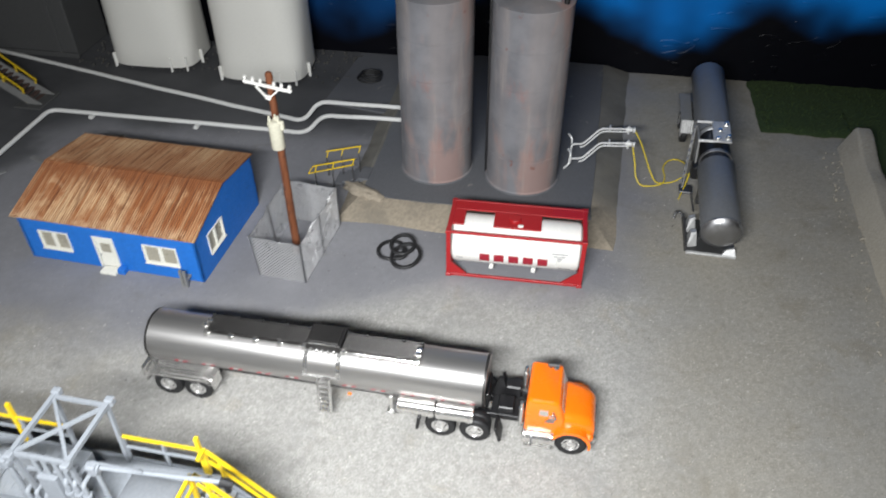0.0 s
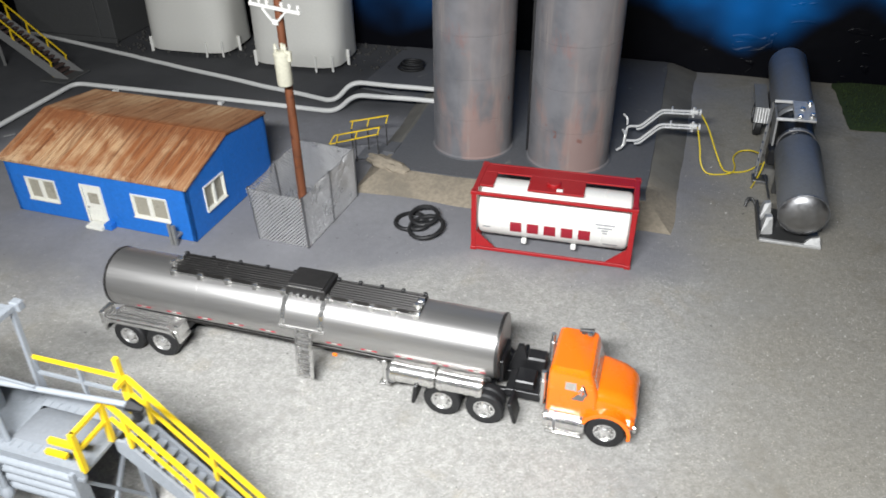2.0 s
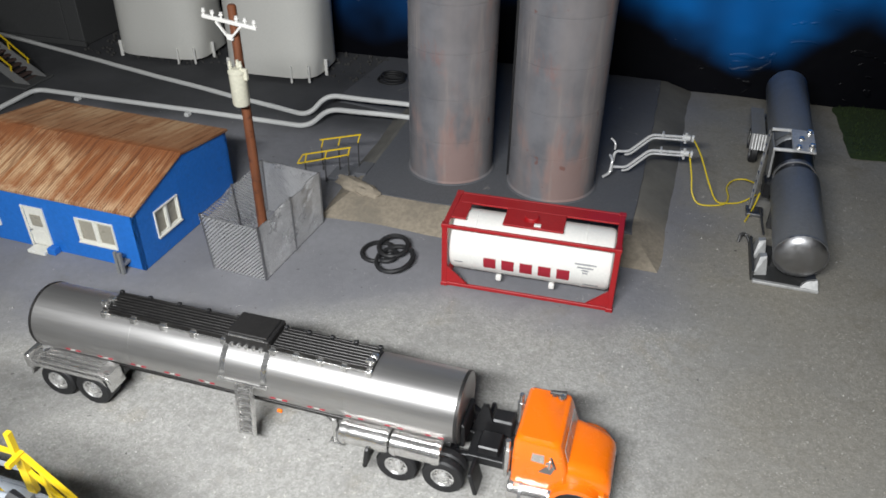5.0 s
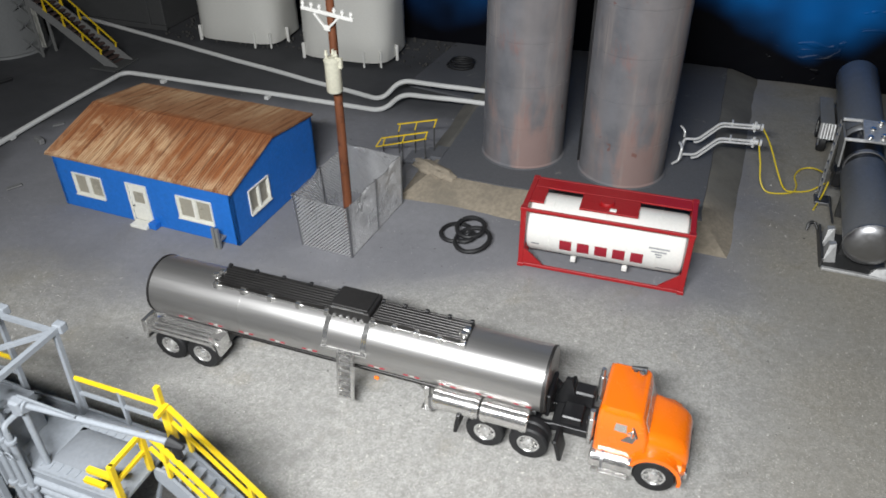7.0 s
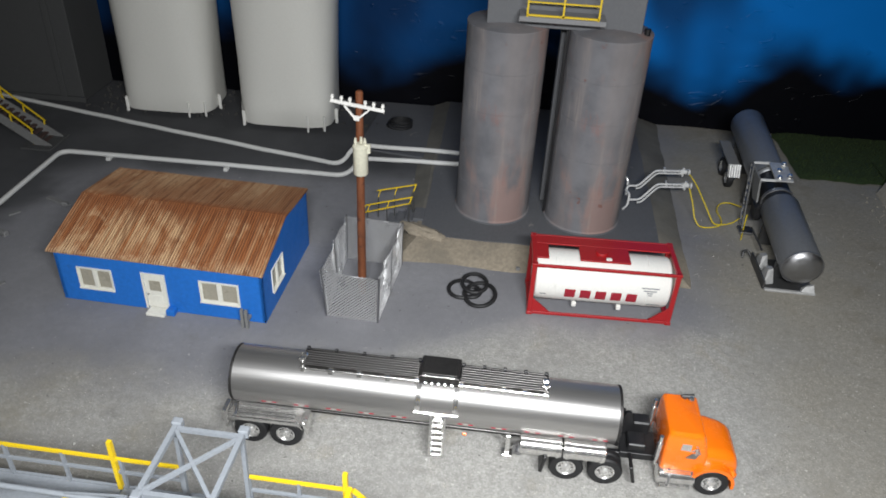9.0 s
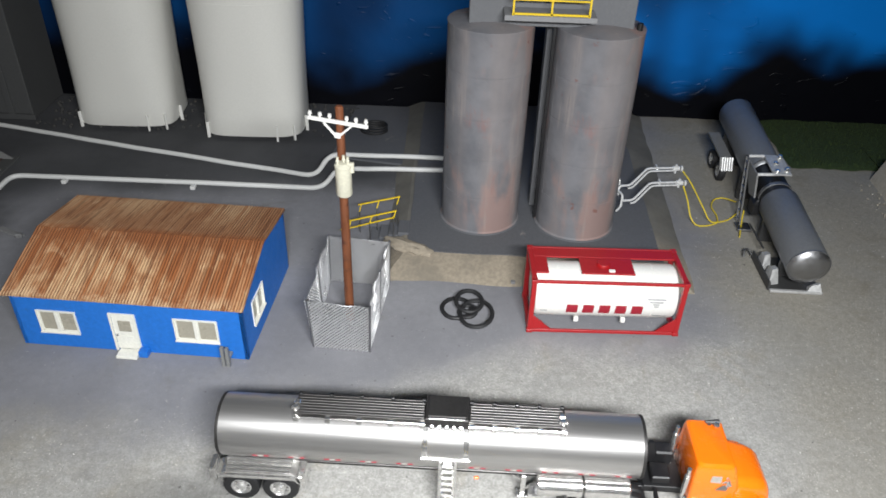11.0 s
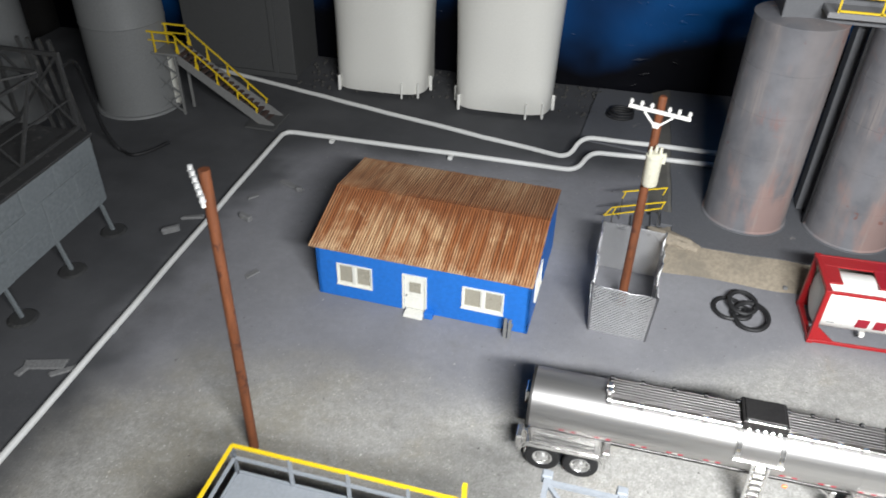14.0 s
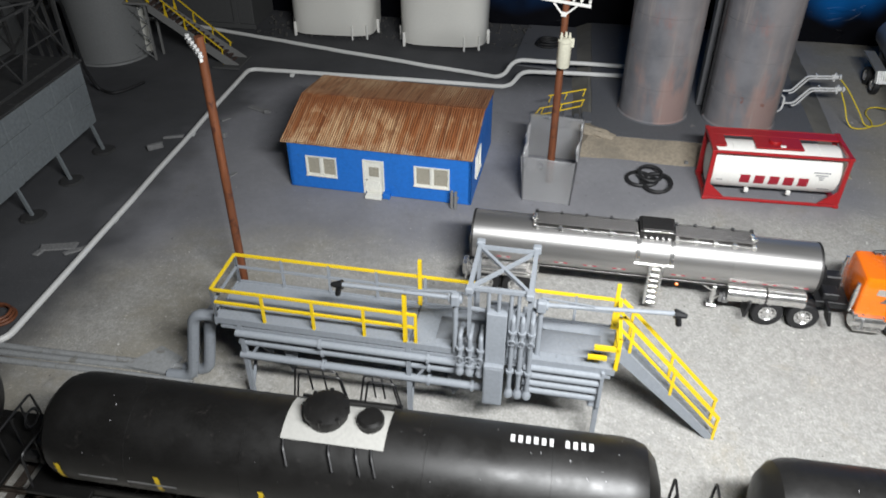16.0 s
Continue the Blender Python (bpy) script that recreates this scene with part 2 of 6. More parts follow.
def roof_material():
    """Grooved wooden sheet stained rust and tan: streaks down each rib, rust along the fold. The far slope is a greyer
    brown.
    """
    m, t, p = nodes_of("weathered_roof")
    s = t.nodes.new("ShaderNodeSeparateXYZ")
    t.links.new(t.nodes.new("ShaderNodeTexCoord").outputs["Object"], s.inputs[0])

    def times(a, b):
        n = t.nodes.new("ShaderNodeMath")
        n.operation = "MULTIPLY"
        t.links.new(a, n.inputs[0])
        t.links.new(b, n.inputs[1])
        return n.outputs[0]

    rust, tan = (0.29, 0.10, 0.03), (0.57, 0.375, 0.205)
    column = noised(t, 430, 3, 0.65, (1, 0.03, 0.03))
    broad = noised(t, 42, 4, 0.6, (1, 0.55, 0.55), warp=0.5)
    out = mixer(t, ramp(t, column, 0.36, 0.54), (0.36, 0.15, 0.055), tan)
    out = mixer(t, times(ramp(t, broad, 0.40, 0.53), ramp(t, column, 0.35, 0.75, 1.0, 0.45)), out, rust)
    out = mixer(t, times(ramp(t, noised(t, 60, 5, 0.65, (1, 0.5, 0.5), warp=0.6), 0.56, 0.66, 0, 0.85), ramp(t, column, 0.3, 0.6, 0.5, 1.0)), out, (0.64, 0.44, 0.25))
    fold = times(ramp(t, s.outputs[2], 3.1 * S, 3.38 * S), ramp(t, noised(t, 50, 5, 0.7, warp=0.6), 0.34, 0.58, 0.25, 0.95))
    out = mixer(t, fold, out, (0.25, 0.085, 0.026))
    eaves = times(ramp(t, s.outputs[2], 2.5 * S, 2.72 * S, 1, 0), ramp(t, noised(t, 70, 5, 0.7, warp=0.5), 0.42, 0.6, 0, 0.9))
    out = mixer(t, eaves, out, (0.60, 0.42, 0.25))
    # Far slope mixed halfway towards one greyer brown.
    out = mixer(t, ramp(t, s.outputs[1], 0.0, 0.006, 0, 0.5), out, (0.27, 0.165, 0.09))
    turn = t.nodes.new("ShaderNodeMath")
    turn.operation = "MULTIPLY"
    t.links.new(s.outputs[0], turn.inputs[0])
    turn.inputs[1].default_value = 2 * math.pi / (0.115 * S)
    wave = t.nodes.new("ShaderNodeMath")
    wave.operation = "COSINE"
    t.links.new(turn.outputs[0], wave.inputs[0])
    # Rib valleys: dark rust whose colour also deepens the shade between ribs.
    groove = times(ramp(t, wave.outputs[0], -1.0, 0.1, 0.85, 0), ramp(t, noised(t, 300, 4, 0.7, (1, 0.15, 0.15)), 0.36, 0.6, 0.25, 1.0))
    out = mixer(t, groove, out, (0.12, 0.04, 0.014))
    lines = noised(t, 1000, 3, 0.6, (1, 0.03, 0.03))
    out = mixer(t, ramp(t, lines, 0.36, 0.47, 0.65, 0), out, (0.38, 0.28, 0.22), "MULTIPLY")
    out = mixer(t, ramp(t, noised(t, 620, 5, 0.7), 0.62, 0.74, 0, 0.6), out, (0.07, 0.03, 0.015))
    t.links.new(out, p.inputs["Base Color"])
    p.inputs["Roughness"].default_value = 0.72
    bumped(t, p, column, 0.35)
    return m


def steel(name, col, rough, stretch=(1, 1, 1), scale=500, spread=0.16, metal=1.0, bump=0.06):
    m, t, p = nodes_of(name)
    f = noised(t, scale, 4, 0.6, stretch)
    t.links.new(mixer(t, f, [x * 0.8 for x in col], col), p.inputs["Base Color"])
    p.inputs["Metallic"].default_value = metal
    t.links.new(ramp(t, f, 0.25, 0.75, rough - spread / 2, rough + spread / 2), p.inputs["Roughness"])
    bumped(t, p, f, bump, 0.0001)
    return m


M_GROUND, M_SKY, M_SILO, M_ROOF = ground_material(), sky_board(), rust_silo(), roof_material()
M_WHITE = paint("white_paint", (0.78, 0.77, 0.73), 0.5, dark=0.93)
M_CREAM = paint("cream_paint", (0.62, 0.60, 0.48), 0.5, dark=0.85, wear=(0.3, 0.25, 0.15), wear_at=0.66)
M_TANKWHITE = paint("tank_white", (0.72, 0.71, 0.66), 0.38, dark=0.95, coarse=25, bump=0.05)
M_TRIM = paint("trim_white", (0.74, 0.73, 0.66), 0.6, dark=0.85)
M_BLUE = paint("blue_paint", (0.012, 0.15, 0.55), 0.55, dark=0.82, wear=(0.02, 0.11, 0.36), wear_at=0.6, fine=500)
M_PANE = paint("window_film", (0.35, 0.325, 0.26), 0.28, dark=0.8, coat=0.4)
M_RED = paint("red_paint", (0.36, 0.010, 0.013), 0.42, dark=0.85, coat=0.2)
M_REDINK = paint("red_ink", (0.33, 0.015, 0.03), 0.5, dark=0.9)
M_GREYINK = paint("grey_ink", (0.30, 0.30, 0.31), 0.5, dark=0.9)
M_WHITEINK = paint("white_ink", (0.7, 0.7, 0.7), 0.5, dark=0.8)
M_ORANGE = paint("orange_enamel", (0.85, 0.17, 0.006), 0.22, dark=0.95, coat=0.6, bump=0.02)
M_BLACK = paint("black_plastic", (0.012, 0.012, 0.013), 0.45, dark=0.7)
M_WAGON = paint("wagon_black", (0.010, 0.0095, 0.009), 0.42, dark=0.7, wear=(0.02, 0.018, 0.017), wear_at=0.6, fine=1500, bump=0.08)
M_RUBBER = paint("rubber", (0.014, 0.014, 0.015), 0.6, dark=0.7)
M_STEEL = steel("brushed_steel", (0.50, 0.49, 0.48), 0.41, (0.03, 1, 1), 1300, spread=0.05, metal=0.86, bump=0.012)
grain = M_STEEL.node_tree.nodes.new("ShaderNodeTangent")
grain.direction_type, grain.axis = "RADIAL", "X"
M_STEEL.node_tree.links.new(grain.outputs[0], M_STEEL.node_tree.nodes["Principled BSDF"].inputs["Tangent"])
M_STEEL.node_tree.nodes["Principled BSDF"].inputs["Anisotropic"].default_value = 0.55
M_STEEL.node_tree.nodes["Principled BSDF"].inputs["Anisotropic Rotation"].default_value = 0.25
M_SILVER = paint("matt_silver", (0.62, 0.62, 0.61), 0.42, 0.45, dark=0.7, fine=500, bump=0.4)
M_ALLOY = paint("wheel_alloy", (0.86, 0.85, 0.83), 0.3, 0.75, dark=0.6, fine=600, bump=0.4)
M_CHROME = paint("chrome", (0.82, 0.81, 0.79), 0.15, 0.9, dark=0.72, fine=350, bump=0.5)
M_DULL = steel("dull_metal", (0.42, 0.42, 0.43), 0.42)
M_STRIP = steel("grating_steel", (0.085, 0.082, 0.08), 0.46)
M_GRATE = paint("dark_grating", (0.045, 0.043, 0.042), 0.5, 0.6)
M_WIRE = paint("wire_mesh", (0.74, 0.74, 0.745), 0.32, 0.6, dark=0.72)
M_WOOD = paint("brown_wood", (0.20, 0.065, 0.025), 0.6, dark=0.5, wear=(0.075, 0.024, 0.012), wear_at=0.54, fine=500, stretch=(1, 1, 0.1), bump=0.3)
M_RACK = paint("rack_grey", (0.235, 0.255, 0.28), 0.7, dark=0.86, wear=(0.155, 0.168, 0.19), wear_at=0.64)
M_RACKDARK = paint("rack_dark_grey", (0.165, 0.178, 0.195), 0.75, dark=0.85)
M_YELLOW = paint("yellow_paint", (0.72, 0.50, 0.012), 0.5, dark=0.9)
M_YHOSE = paint("yellow_hose", (0.72, 0.55, 0.03), 0.5, dark=0.85)
M_PIPE = paint("white_pipe", (0.68, 0.68, 0.66), 0.5, dark=0.88, wear=(0.42, 0.42, 0.41), wear_at=0.62)
M_PROPANE = paint("propane_grey", (0.195, 0.203, 0.215), 0.40, 0.35, dark=0.85, wear=(0.30, 0.31, 0.33), wear_at=0.68)
M_CONCRETE = paint("concrete", (0.40, 0.365, 0.30), 0.85, dark=0.75, wear=(0.20, 0.19, 0.175), fine=700, coarse=40, bump=0.3)
M_HOUSEGREY = paint("headhouse_grey", (0.135, 0.138, 0.146), 0.75, dark=0.85, coarse=40)
M_GREYBALC = paint("balcony_grey", (0.23, 0.23, 0.235), 0.65, dark=0.85)
M_BERM = berm_material()
M_PADTOP = paint("pad_paint", (0.105, 0.108, 0.118), 0.8, dark=0.8, wear=(0.21, 0.20, 0.19), wear_at=0.62, coarse=30, bump=0.2)
M_BLOCK = paint("stone_block", (0.175, 0.195, 0.205), 0.85, dark=0.75, wear=(0.13, 0.14, 0.14), fine=500, coarse=60, bump=0.3)
M_GREYWALL = paint("grey_wall", (0.065, 0.066, 0.066), 0.8, dark=0.85, coarse=20)
M_DARKSTEEL = paint("dark_steel", (0.075, 0.075, 0.075), 0.5, 0.4, wear=(0.14, 0.135, 0.13), wear_at=0.56)
M_GREYSTEEL = paint("grey_steel", (0.22, 0.22, 0.215), 0.55, 0.1, dark=0.8)
M_GREYTANK = paint("grey_tank", (0.19, 0.195, 0.195), 0.6, dark=0.85, coarse=25)
M_GRASS = paint("turf", (0.034, 0.062, 0.013), 0.95, dark=0.45, fine=600, coarse=70, bump=0.8)
M_ROOM = paint("room_wall", (0.05, 0.048, 0.046), 0.9, coarse=3, fine=40)
M_PANEGLASS = paint("grey_glazing", (0.46, 0.43, 0.40), 0.25, 0.3, dark=0.8)
M_TIE = paint("sleeper", (0.06, 0.045, 0.035), 0.8, dark=0.6)
M_RAIL = steel("rail_steel", (0.35, 0.30, 0.26), 0.4)
M_BROWNRUBBLE = paint("brown_tread", (0.075, 0.045, 0.038), 0.8, dark=0.6)
M_ASPHALTLUMP = paint("lump", (0.22, 0.22, 0.22), 0.9, dark=0.6)
M_GREYPLATE = paint("plate_grey", (0.38, 0.375, 0.35), 0.6, dark=0.85, wear=(0.22, 0.21, 0.2), wear_at=0.68)
M_CHROMEWHITE = paint("bright_silver", (0.78, 0.78, 0.77), 0.25, 0.25, dark=0.85)
def grit_material():
    """Loose grit: every crumb has its own grey, from black to nearly white."""
    m, t, p = nodes_of("loose_grit")
    g = t.nodes.new("ShaderNodeNewGeometry")
    r = t.nodes.new("ShaderNodeValToRGB")
    t.links.new(g.outputs["Random Per Island"], r.inputs[0])
    e = r.color_ramp.elements
    e[0].position, e[0].color = 0.0, (0.10, 0.097, 0.09, 1)
    e[1].position, e[1].color = 1.0, (0.52, 0.51, 0.48, 1)
    for q, c in ((0.22, (0.18, 0.174, 0.162, 1)), (0.4, (0.30, 0.29, 0.265, 1)), (0.8, (0.46, 0.45, 0.42, 1))):
        x = e.new(q)
        x.color = c
    t.links.new(r.outputs[0], p.inputs["Base Color"])
    p.inputs["Roughness"].default_value = 0.8
    return m


M_DUSTY = paint("dusty_paint", (0.275, 0.283, 0.285), 0.9, dark=0.8, wear=(0.17, 0.165, 0.15), wear_at=0.55, fine=700, coarse=60, bump=0.4)
M_GRIT = grit_material()
M_GRITDARK = paint("dark_grit", (0.07, 0.068, 0.065), 0.9, dark=0.5)


# ---- building blocks ----
class G:
    """A mesh in the making, in modelled metres."""

    def __init__(self):
        self.bm = bmesh.new()

    def box(self, x0, x1, y0, y1, z0, z1, bev=0.0, m=None):
        made = bmesh.ops.create_cube(self.bm, size=1, matrix=Matrix.LocRotScale(((x0 + x1) / 2, (y0 + y1) / 2, (z0 + z1) / 2), None, (x1 - x0, y1 - y0, z1 - z0)))["verts"]
        if bev:
            edges = list({e for v in made for e in v.link_edges})
            made = list({v for f in bmesh.ops.bevel(self.bm, geom=edges, offset=bev, segments=1, profile=0.5, affect="EDGES")["faces"] for v in f.verts} | {v for v in made if v.is_valid})
        if m is not None:
            bmesh.ops.transform(self.bm, matrix=m, verts=[v for v in made if v.is_valid])
        return self

    def bar(self, a, b, w, h=None):
        """A square bar from a to b."""
        a, b = Vector(a), Vector(b)
        d = b - a
        q = d.to_track_quat("Z", "Y" if abs(d.normalized().y) < 0.9 else "X")
        bmesh.ops.create_cube(self.bm, size=1, matrix=Matrix.LocRotScale((a + b) / 2, q, (w, h or w, d.length)))
        return self

    def rod(self, a, b, r, r2=None, seg=14):
        a, b = Vector(a), Vector(b)
        d = b - a
        bmesh.ops.create_cone(self.bm, cap_ends=True, segments=seg, radius1=r, radius2=r if r2 is None else r2, depth=d.length,
                              matrix=Matrix.LocRotScale((a + b) / 2, d.to_track_quat("Z", "Y"), None))
        return self

    def lathe(self, profile, seg=32, m=Matrix()):
        """Turns (radius, height) pairs round z."""
        rings = []
        for r, z in profile:
            if r < 1e-6:
                rings.append([self.bm.verts.new(m @ Vector((0, 0, z)))])
            else:
                rings.append([self.bm.verts.new(m @ Vector((r * math.cos(2 * math.pi * k / seg), r * math.sin(2 * math.pi * k / seg), z))) for k in range(seg)])
        for a, b in zip(rings, rings[1:]):
            for k in range(seg):
                quad = [a[k % len(a)], a[(k + 1) % len(a)], b[(k + 1) % len(b)], b[k % len(b)]]
                quad = list(dict.fromkeys(quad))
                if len(quad) > 2:
                    self.bm.faces.new(quad)
        return self

    def tube(self, pts, r, seg=8, closed=False):
        """A round tube along points."""
        pts = [Vector(p) for p in pts]
        n = len(pts)
        rings, up = [], None
        for k, p in enumerate(pts):
            d = (pts[(k + 1) % n] - pts[k - 1]) if closed else (pts[min(k + 1, n - 1)] - pts[max(k - 1, 0)])
            d.normalize()
            up = d.orthogonal().normalized() if up is None else (up - d * up.dot(d)).normalized()
            side = d.cross(up)
            rings.append([self.bm.verts.new(p + r * (math.cos(2 * math.pi * j / seg) * up + math.sin(2 * math.pi * j / seg) * side)) for j in range(seg)])
        for k in range(n if closed else n - 1):
            a, b = rings[k], rings[(k + 1) % n]
            shift = 0
            if closed and k == n - 1:
                shift = min(range(seg), key=lambda s: (a[0].co - b[s].co).length)
            for j in range(seg):
                self.bm.faces.new((a[j], a[(j + 1) % seg], b[(j + 1 + shift) % seg], b[(j + shift) % seg]))
        if not closed:
            self.bm.faces.new(rings[0][::-1])
            self.bm.faces.new(rings[-1])
        return self

    def prism(self, poly, h, m=Matrix()):
        """Raises a polygon in x and y by h, then moves it."""
        lo = [self.bm.verts.new(m @ Vector((x, y, 0))) for x, y in poly]
        hi = [self.bm.verts.new(m @ Vector((x, y, h))) for x, y in poly]
        self.bm.faces.new(lo[::-1])
        self.bm.faces.new(hi)
        for k in range(len(poly)):
            j = (k + 1) % len(poly)
            self.bm.faces.new((lo[k], lo[j], hi[j], hi[k]))
        return self

    def loft(self, rings):
        """Joins closed rings of points, with caps."""
        vs = [[self.bm.verts.new(p) for p in ring] for ring in rings]
        for a, b in zip(vs, vs[1:]):
            for k in range(len(a)):
                j = (k + 1) % len(a)
                self.bm.faces.new((a[k], a[j], b[j], b[k]))
        self.bm.faces.new(vs[0][::-1])
        self.bm.faces.new(vs[-1])
        return self


def mesh_of(name, g, material, angle=28):
    bmesh.ops.scale(g.bm, vec=(S, S, S), verts=g.bm.verts)
    bmesh.ops.recalc_face_normals(g.bm, faces=g.bm.faces)
    me = bpy.data.meshes.new(name)
    g.bm.to_mesh(me)
    g.bm.free()
    me.materials.append(material)
    me.shade_smooth()
    me.set_sharp_from_angle(angle=radians(angle))
    return me


def part(name, g, material, parent=None, label="", m=None):
    """One mesh under a thing or a part."""
    ob = new(name, g if isinstance(g, bpy.types.Mesh) else mesh_of(name, g, material))
    ob.parent = parent
    if m is not None:
        ob.matrix_basis = Matrix.Translation(m.translation * S) @ m.to_3x3().to_4x4()
    return tagged(ob, label)


def thing(name, label, category, x=0, y=0, z=0, turn=0, group="", kind=""):
    ob = new(name)
    ob.empty_display_size = 0.005
    ob.matrix_basis = pose(x * S, y * S, z * S, 0, 0, turn)
    return tagged(ob, label, category, group, kind)


def solid(name, g, material, label, category, x=0, y=0, z=0, turn=0, group="", kind=""):
    """A thing that is one mesh."""
    ob = new(name, mesh_of(name, g, material))
    ob.matrix_basis = pose(x * S, y * S, z * S, 0, 0, turn)
    return tagged(ob, label, category, group, kind)


def rounded(pts, r=0.5, n=5):
    """Rounds the inner corners of a line of points."""
    pts = [Vector(p) for p in pts]
    out = [pts[0]]
    for a, b, c in zip(pts, pts[1:], pts[2:]):
        k = min(r, (a - b).length * 0.45, (c - b).length * 0.45)
        p, q = b + (a - b).normalized() * k, b + (c - b).normalized() * k
        out += [p * (1 - u) ** 2 + b * 2 * u * (1 - u) + q * u * u for u in (j / n for j in range(n + 1))]
    return out + [pts[-1]]


ALONG_X = Matrix.Rotation(radians(90), 4, "Y")
ALONG_Y = Matrix.Rotation(radians(-90), 4, "X")


# ---- the setting: baseboard ground, backdrop, pad, wall ----
def build_ground():
    g = G()
    nx, ny = 150, 110
    vs = []
    for j in range(ny + 1):
        for i in range(nx + 1):
            x, y = -50 + 84 * i / nx, -44 + 66.4 * j / ny
            vs.append(g.bm.verts.new((x, y, 0.05 * noise.noise((x * 0.35, y * 0.35, 3)) + 0.015 * noise.noise((x * 1.7, y * 1.7, 8)) - 0.03)))
    for j in range(ny):
        for i in range(nx):
            k = j * (nx + 1) + i
            g.bm.faces.new((vs[k], vs[k + 1], vs[k + nx + 2], vs[k + nx + 1]))
    solid("ground", g, M_GROUND, "sanded grey and beige model ground, darker at the back and left", "ground", kind="structure")


def build_grit():
    """Loose crumbs of grit strewn over the gravelled parts of the ground."""
    rnd = random.Random(21)
    g = G()
    n = 0
    while n < 20000:
        x, y = rnd.uniform(-24, 18.5), rnd.uniform(-18, 12)
        thick = noise.noise((x * 0.22, y * 0.22, 9)) * 0.6 + noise.noise((x * 0.9, y * 0.9, 4)) * 0.4
        keep = 0.5 + thick
        if y > -2.2 + 0.25 * x:
            keep *= 0.10 if x < 7 else 0.35
        if rnd.random() > keep:
            continue
        r = rnd.uniform(0.012, 0.026) * (2.0 if rnd.random() < 0.03 else 1)
        if x < -15 and y < -6 and rnd.random() < 0.2:
            r *= rnd.uniform(1.2, 1.8)
        a = rnd.uniform(0, 6.28)
        z = 0.05 * noise.noise((x * 0.35, y * 0.35, 3)) + 0.015 * noise.noise((x * 1.7, y * 1.7, 8)) - 0.035
        vs = [g.bm.verts.new((x + r * math.cos(a + k) * rnd.uniform(0.7, 1.3), y + r * math.sin(a + k) * rnd.uniform(0.7, 1.3), z)) for k in (0, 2.1, 4.2)]
        top = g.bm.verts.new((x + rnd.uniform(-0.3, 0.3) * r, y + rnd.uniform(-0.3, 0.3) * r, z + r * rnd.uniform(0.8, 1.5)))
        for i in range(3):
            g.bm.faces.new((vs[i], vs[(i + 1) % 3], top))
        n += 1
    solid("loose_grit", g, M_GRIT, "pale and dark grit crumbs strewn over the ground", "grit", kind="stuff")


def build_backdrop():
    solid("backdrop", G().box(-50, 34, 22.2, 22.9, -1, 40), M_SKY, "blue and black airbrushed backdrop board", "backdrop", kind="structure")


def build_room():
    x0, x1, y0, y1, z0, z1 = -92, 78, -76, 40, -45, 84
    for name, b in (("wall_south", (x0, x1, y0, y0 + 4, z0, z1)), ("wall_west", (x0 - 4, x0, y0, y1 + 4, z0, z1)), ("wall_east", (x1, x1 + 4, y0, y1 + 4, z0, z1)),
                    ("wall_north", (x0, x1, y1, y1 + 4, z0, z1)), ("floor", (x0 - 4, x1 + 4, y0, y1 + 4, z0 - 4, z0))):
        solid(name, G().box(*b), M_ROOM, "plain dim room surface", "wall" if "wall" in name else "floor", kind="structure")
    solid("ceiling", G().box(x0 - 4, x1 + 4, y0, y1 + 4, z1, z1 + 4), M_ROOM, "plain dim ceiling", "ceiling", kind="structure")


def build_pad():
    pad = thing("silo_pad", "raised grey pad with sloped putty edges under the silos", "pad", kind="structure")
    top = [(-5.55, 4.7), (6.35, 4.55), (6.75, 21.9), (-5.6, 21.9)]
    low = [(-6.5, 3.05), (7.62, 2.95), (8.5, 22.15), (-6.9, 22.15)]
    g = G()
    n = 24

    def edge(poly, k, u):
        a, b = Vector((*poly[k], 0)), Vector((*poly[(k + 1) % 4], 0))
        return a.lerp(b, u)
    hi, lo = [], []
    for k in range(4):
        for j in range(n):
            p, q = edge(top, k, j / n), edge(low, k, j / n)
            w = 0.10 * noise.noise((p.x * 0.8, p.y * 0.8, 1))
            hi.append((p.x + w, p.y + w, 0.55))
            lo.append((q.x - w, q.y - w, -0.05))
    g.loft([lo, [((a[0] * 0.86 + b[0] * 0.14), (a[1] * 0.86 + b[1] * 0.14), 0.5) for a, b in zip(hi, lo)]])
    part("slope", g, M_BERM, pad, "beige putty slope with dirty patches")
    part("slab", G().loft([[(x, y, 0.46) for x, y, z in hi], [(x * 0.995, y * 0.998, 0.55) for x, y, z in hi]]), M_PADTOP, pad, "blue-grey painted slab")
    sheet = G().prism([(-10.6, 14.6), (-6.2, 13.9), (-5.6, 21.9), (-10.0, 21.9)], 0.12)
    solid("paving_sheet", sheet, M_PADTOP, "smooth grey sheet laid on the dark ground", "pavement", kind="structure")


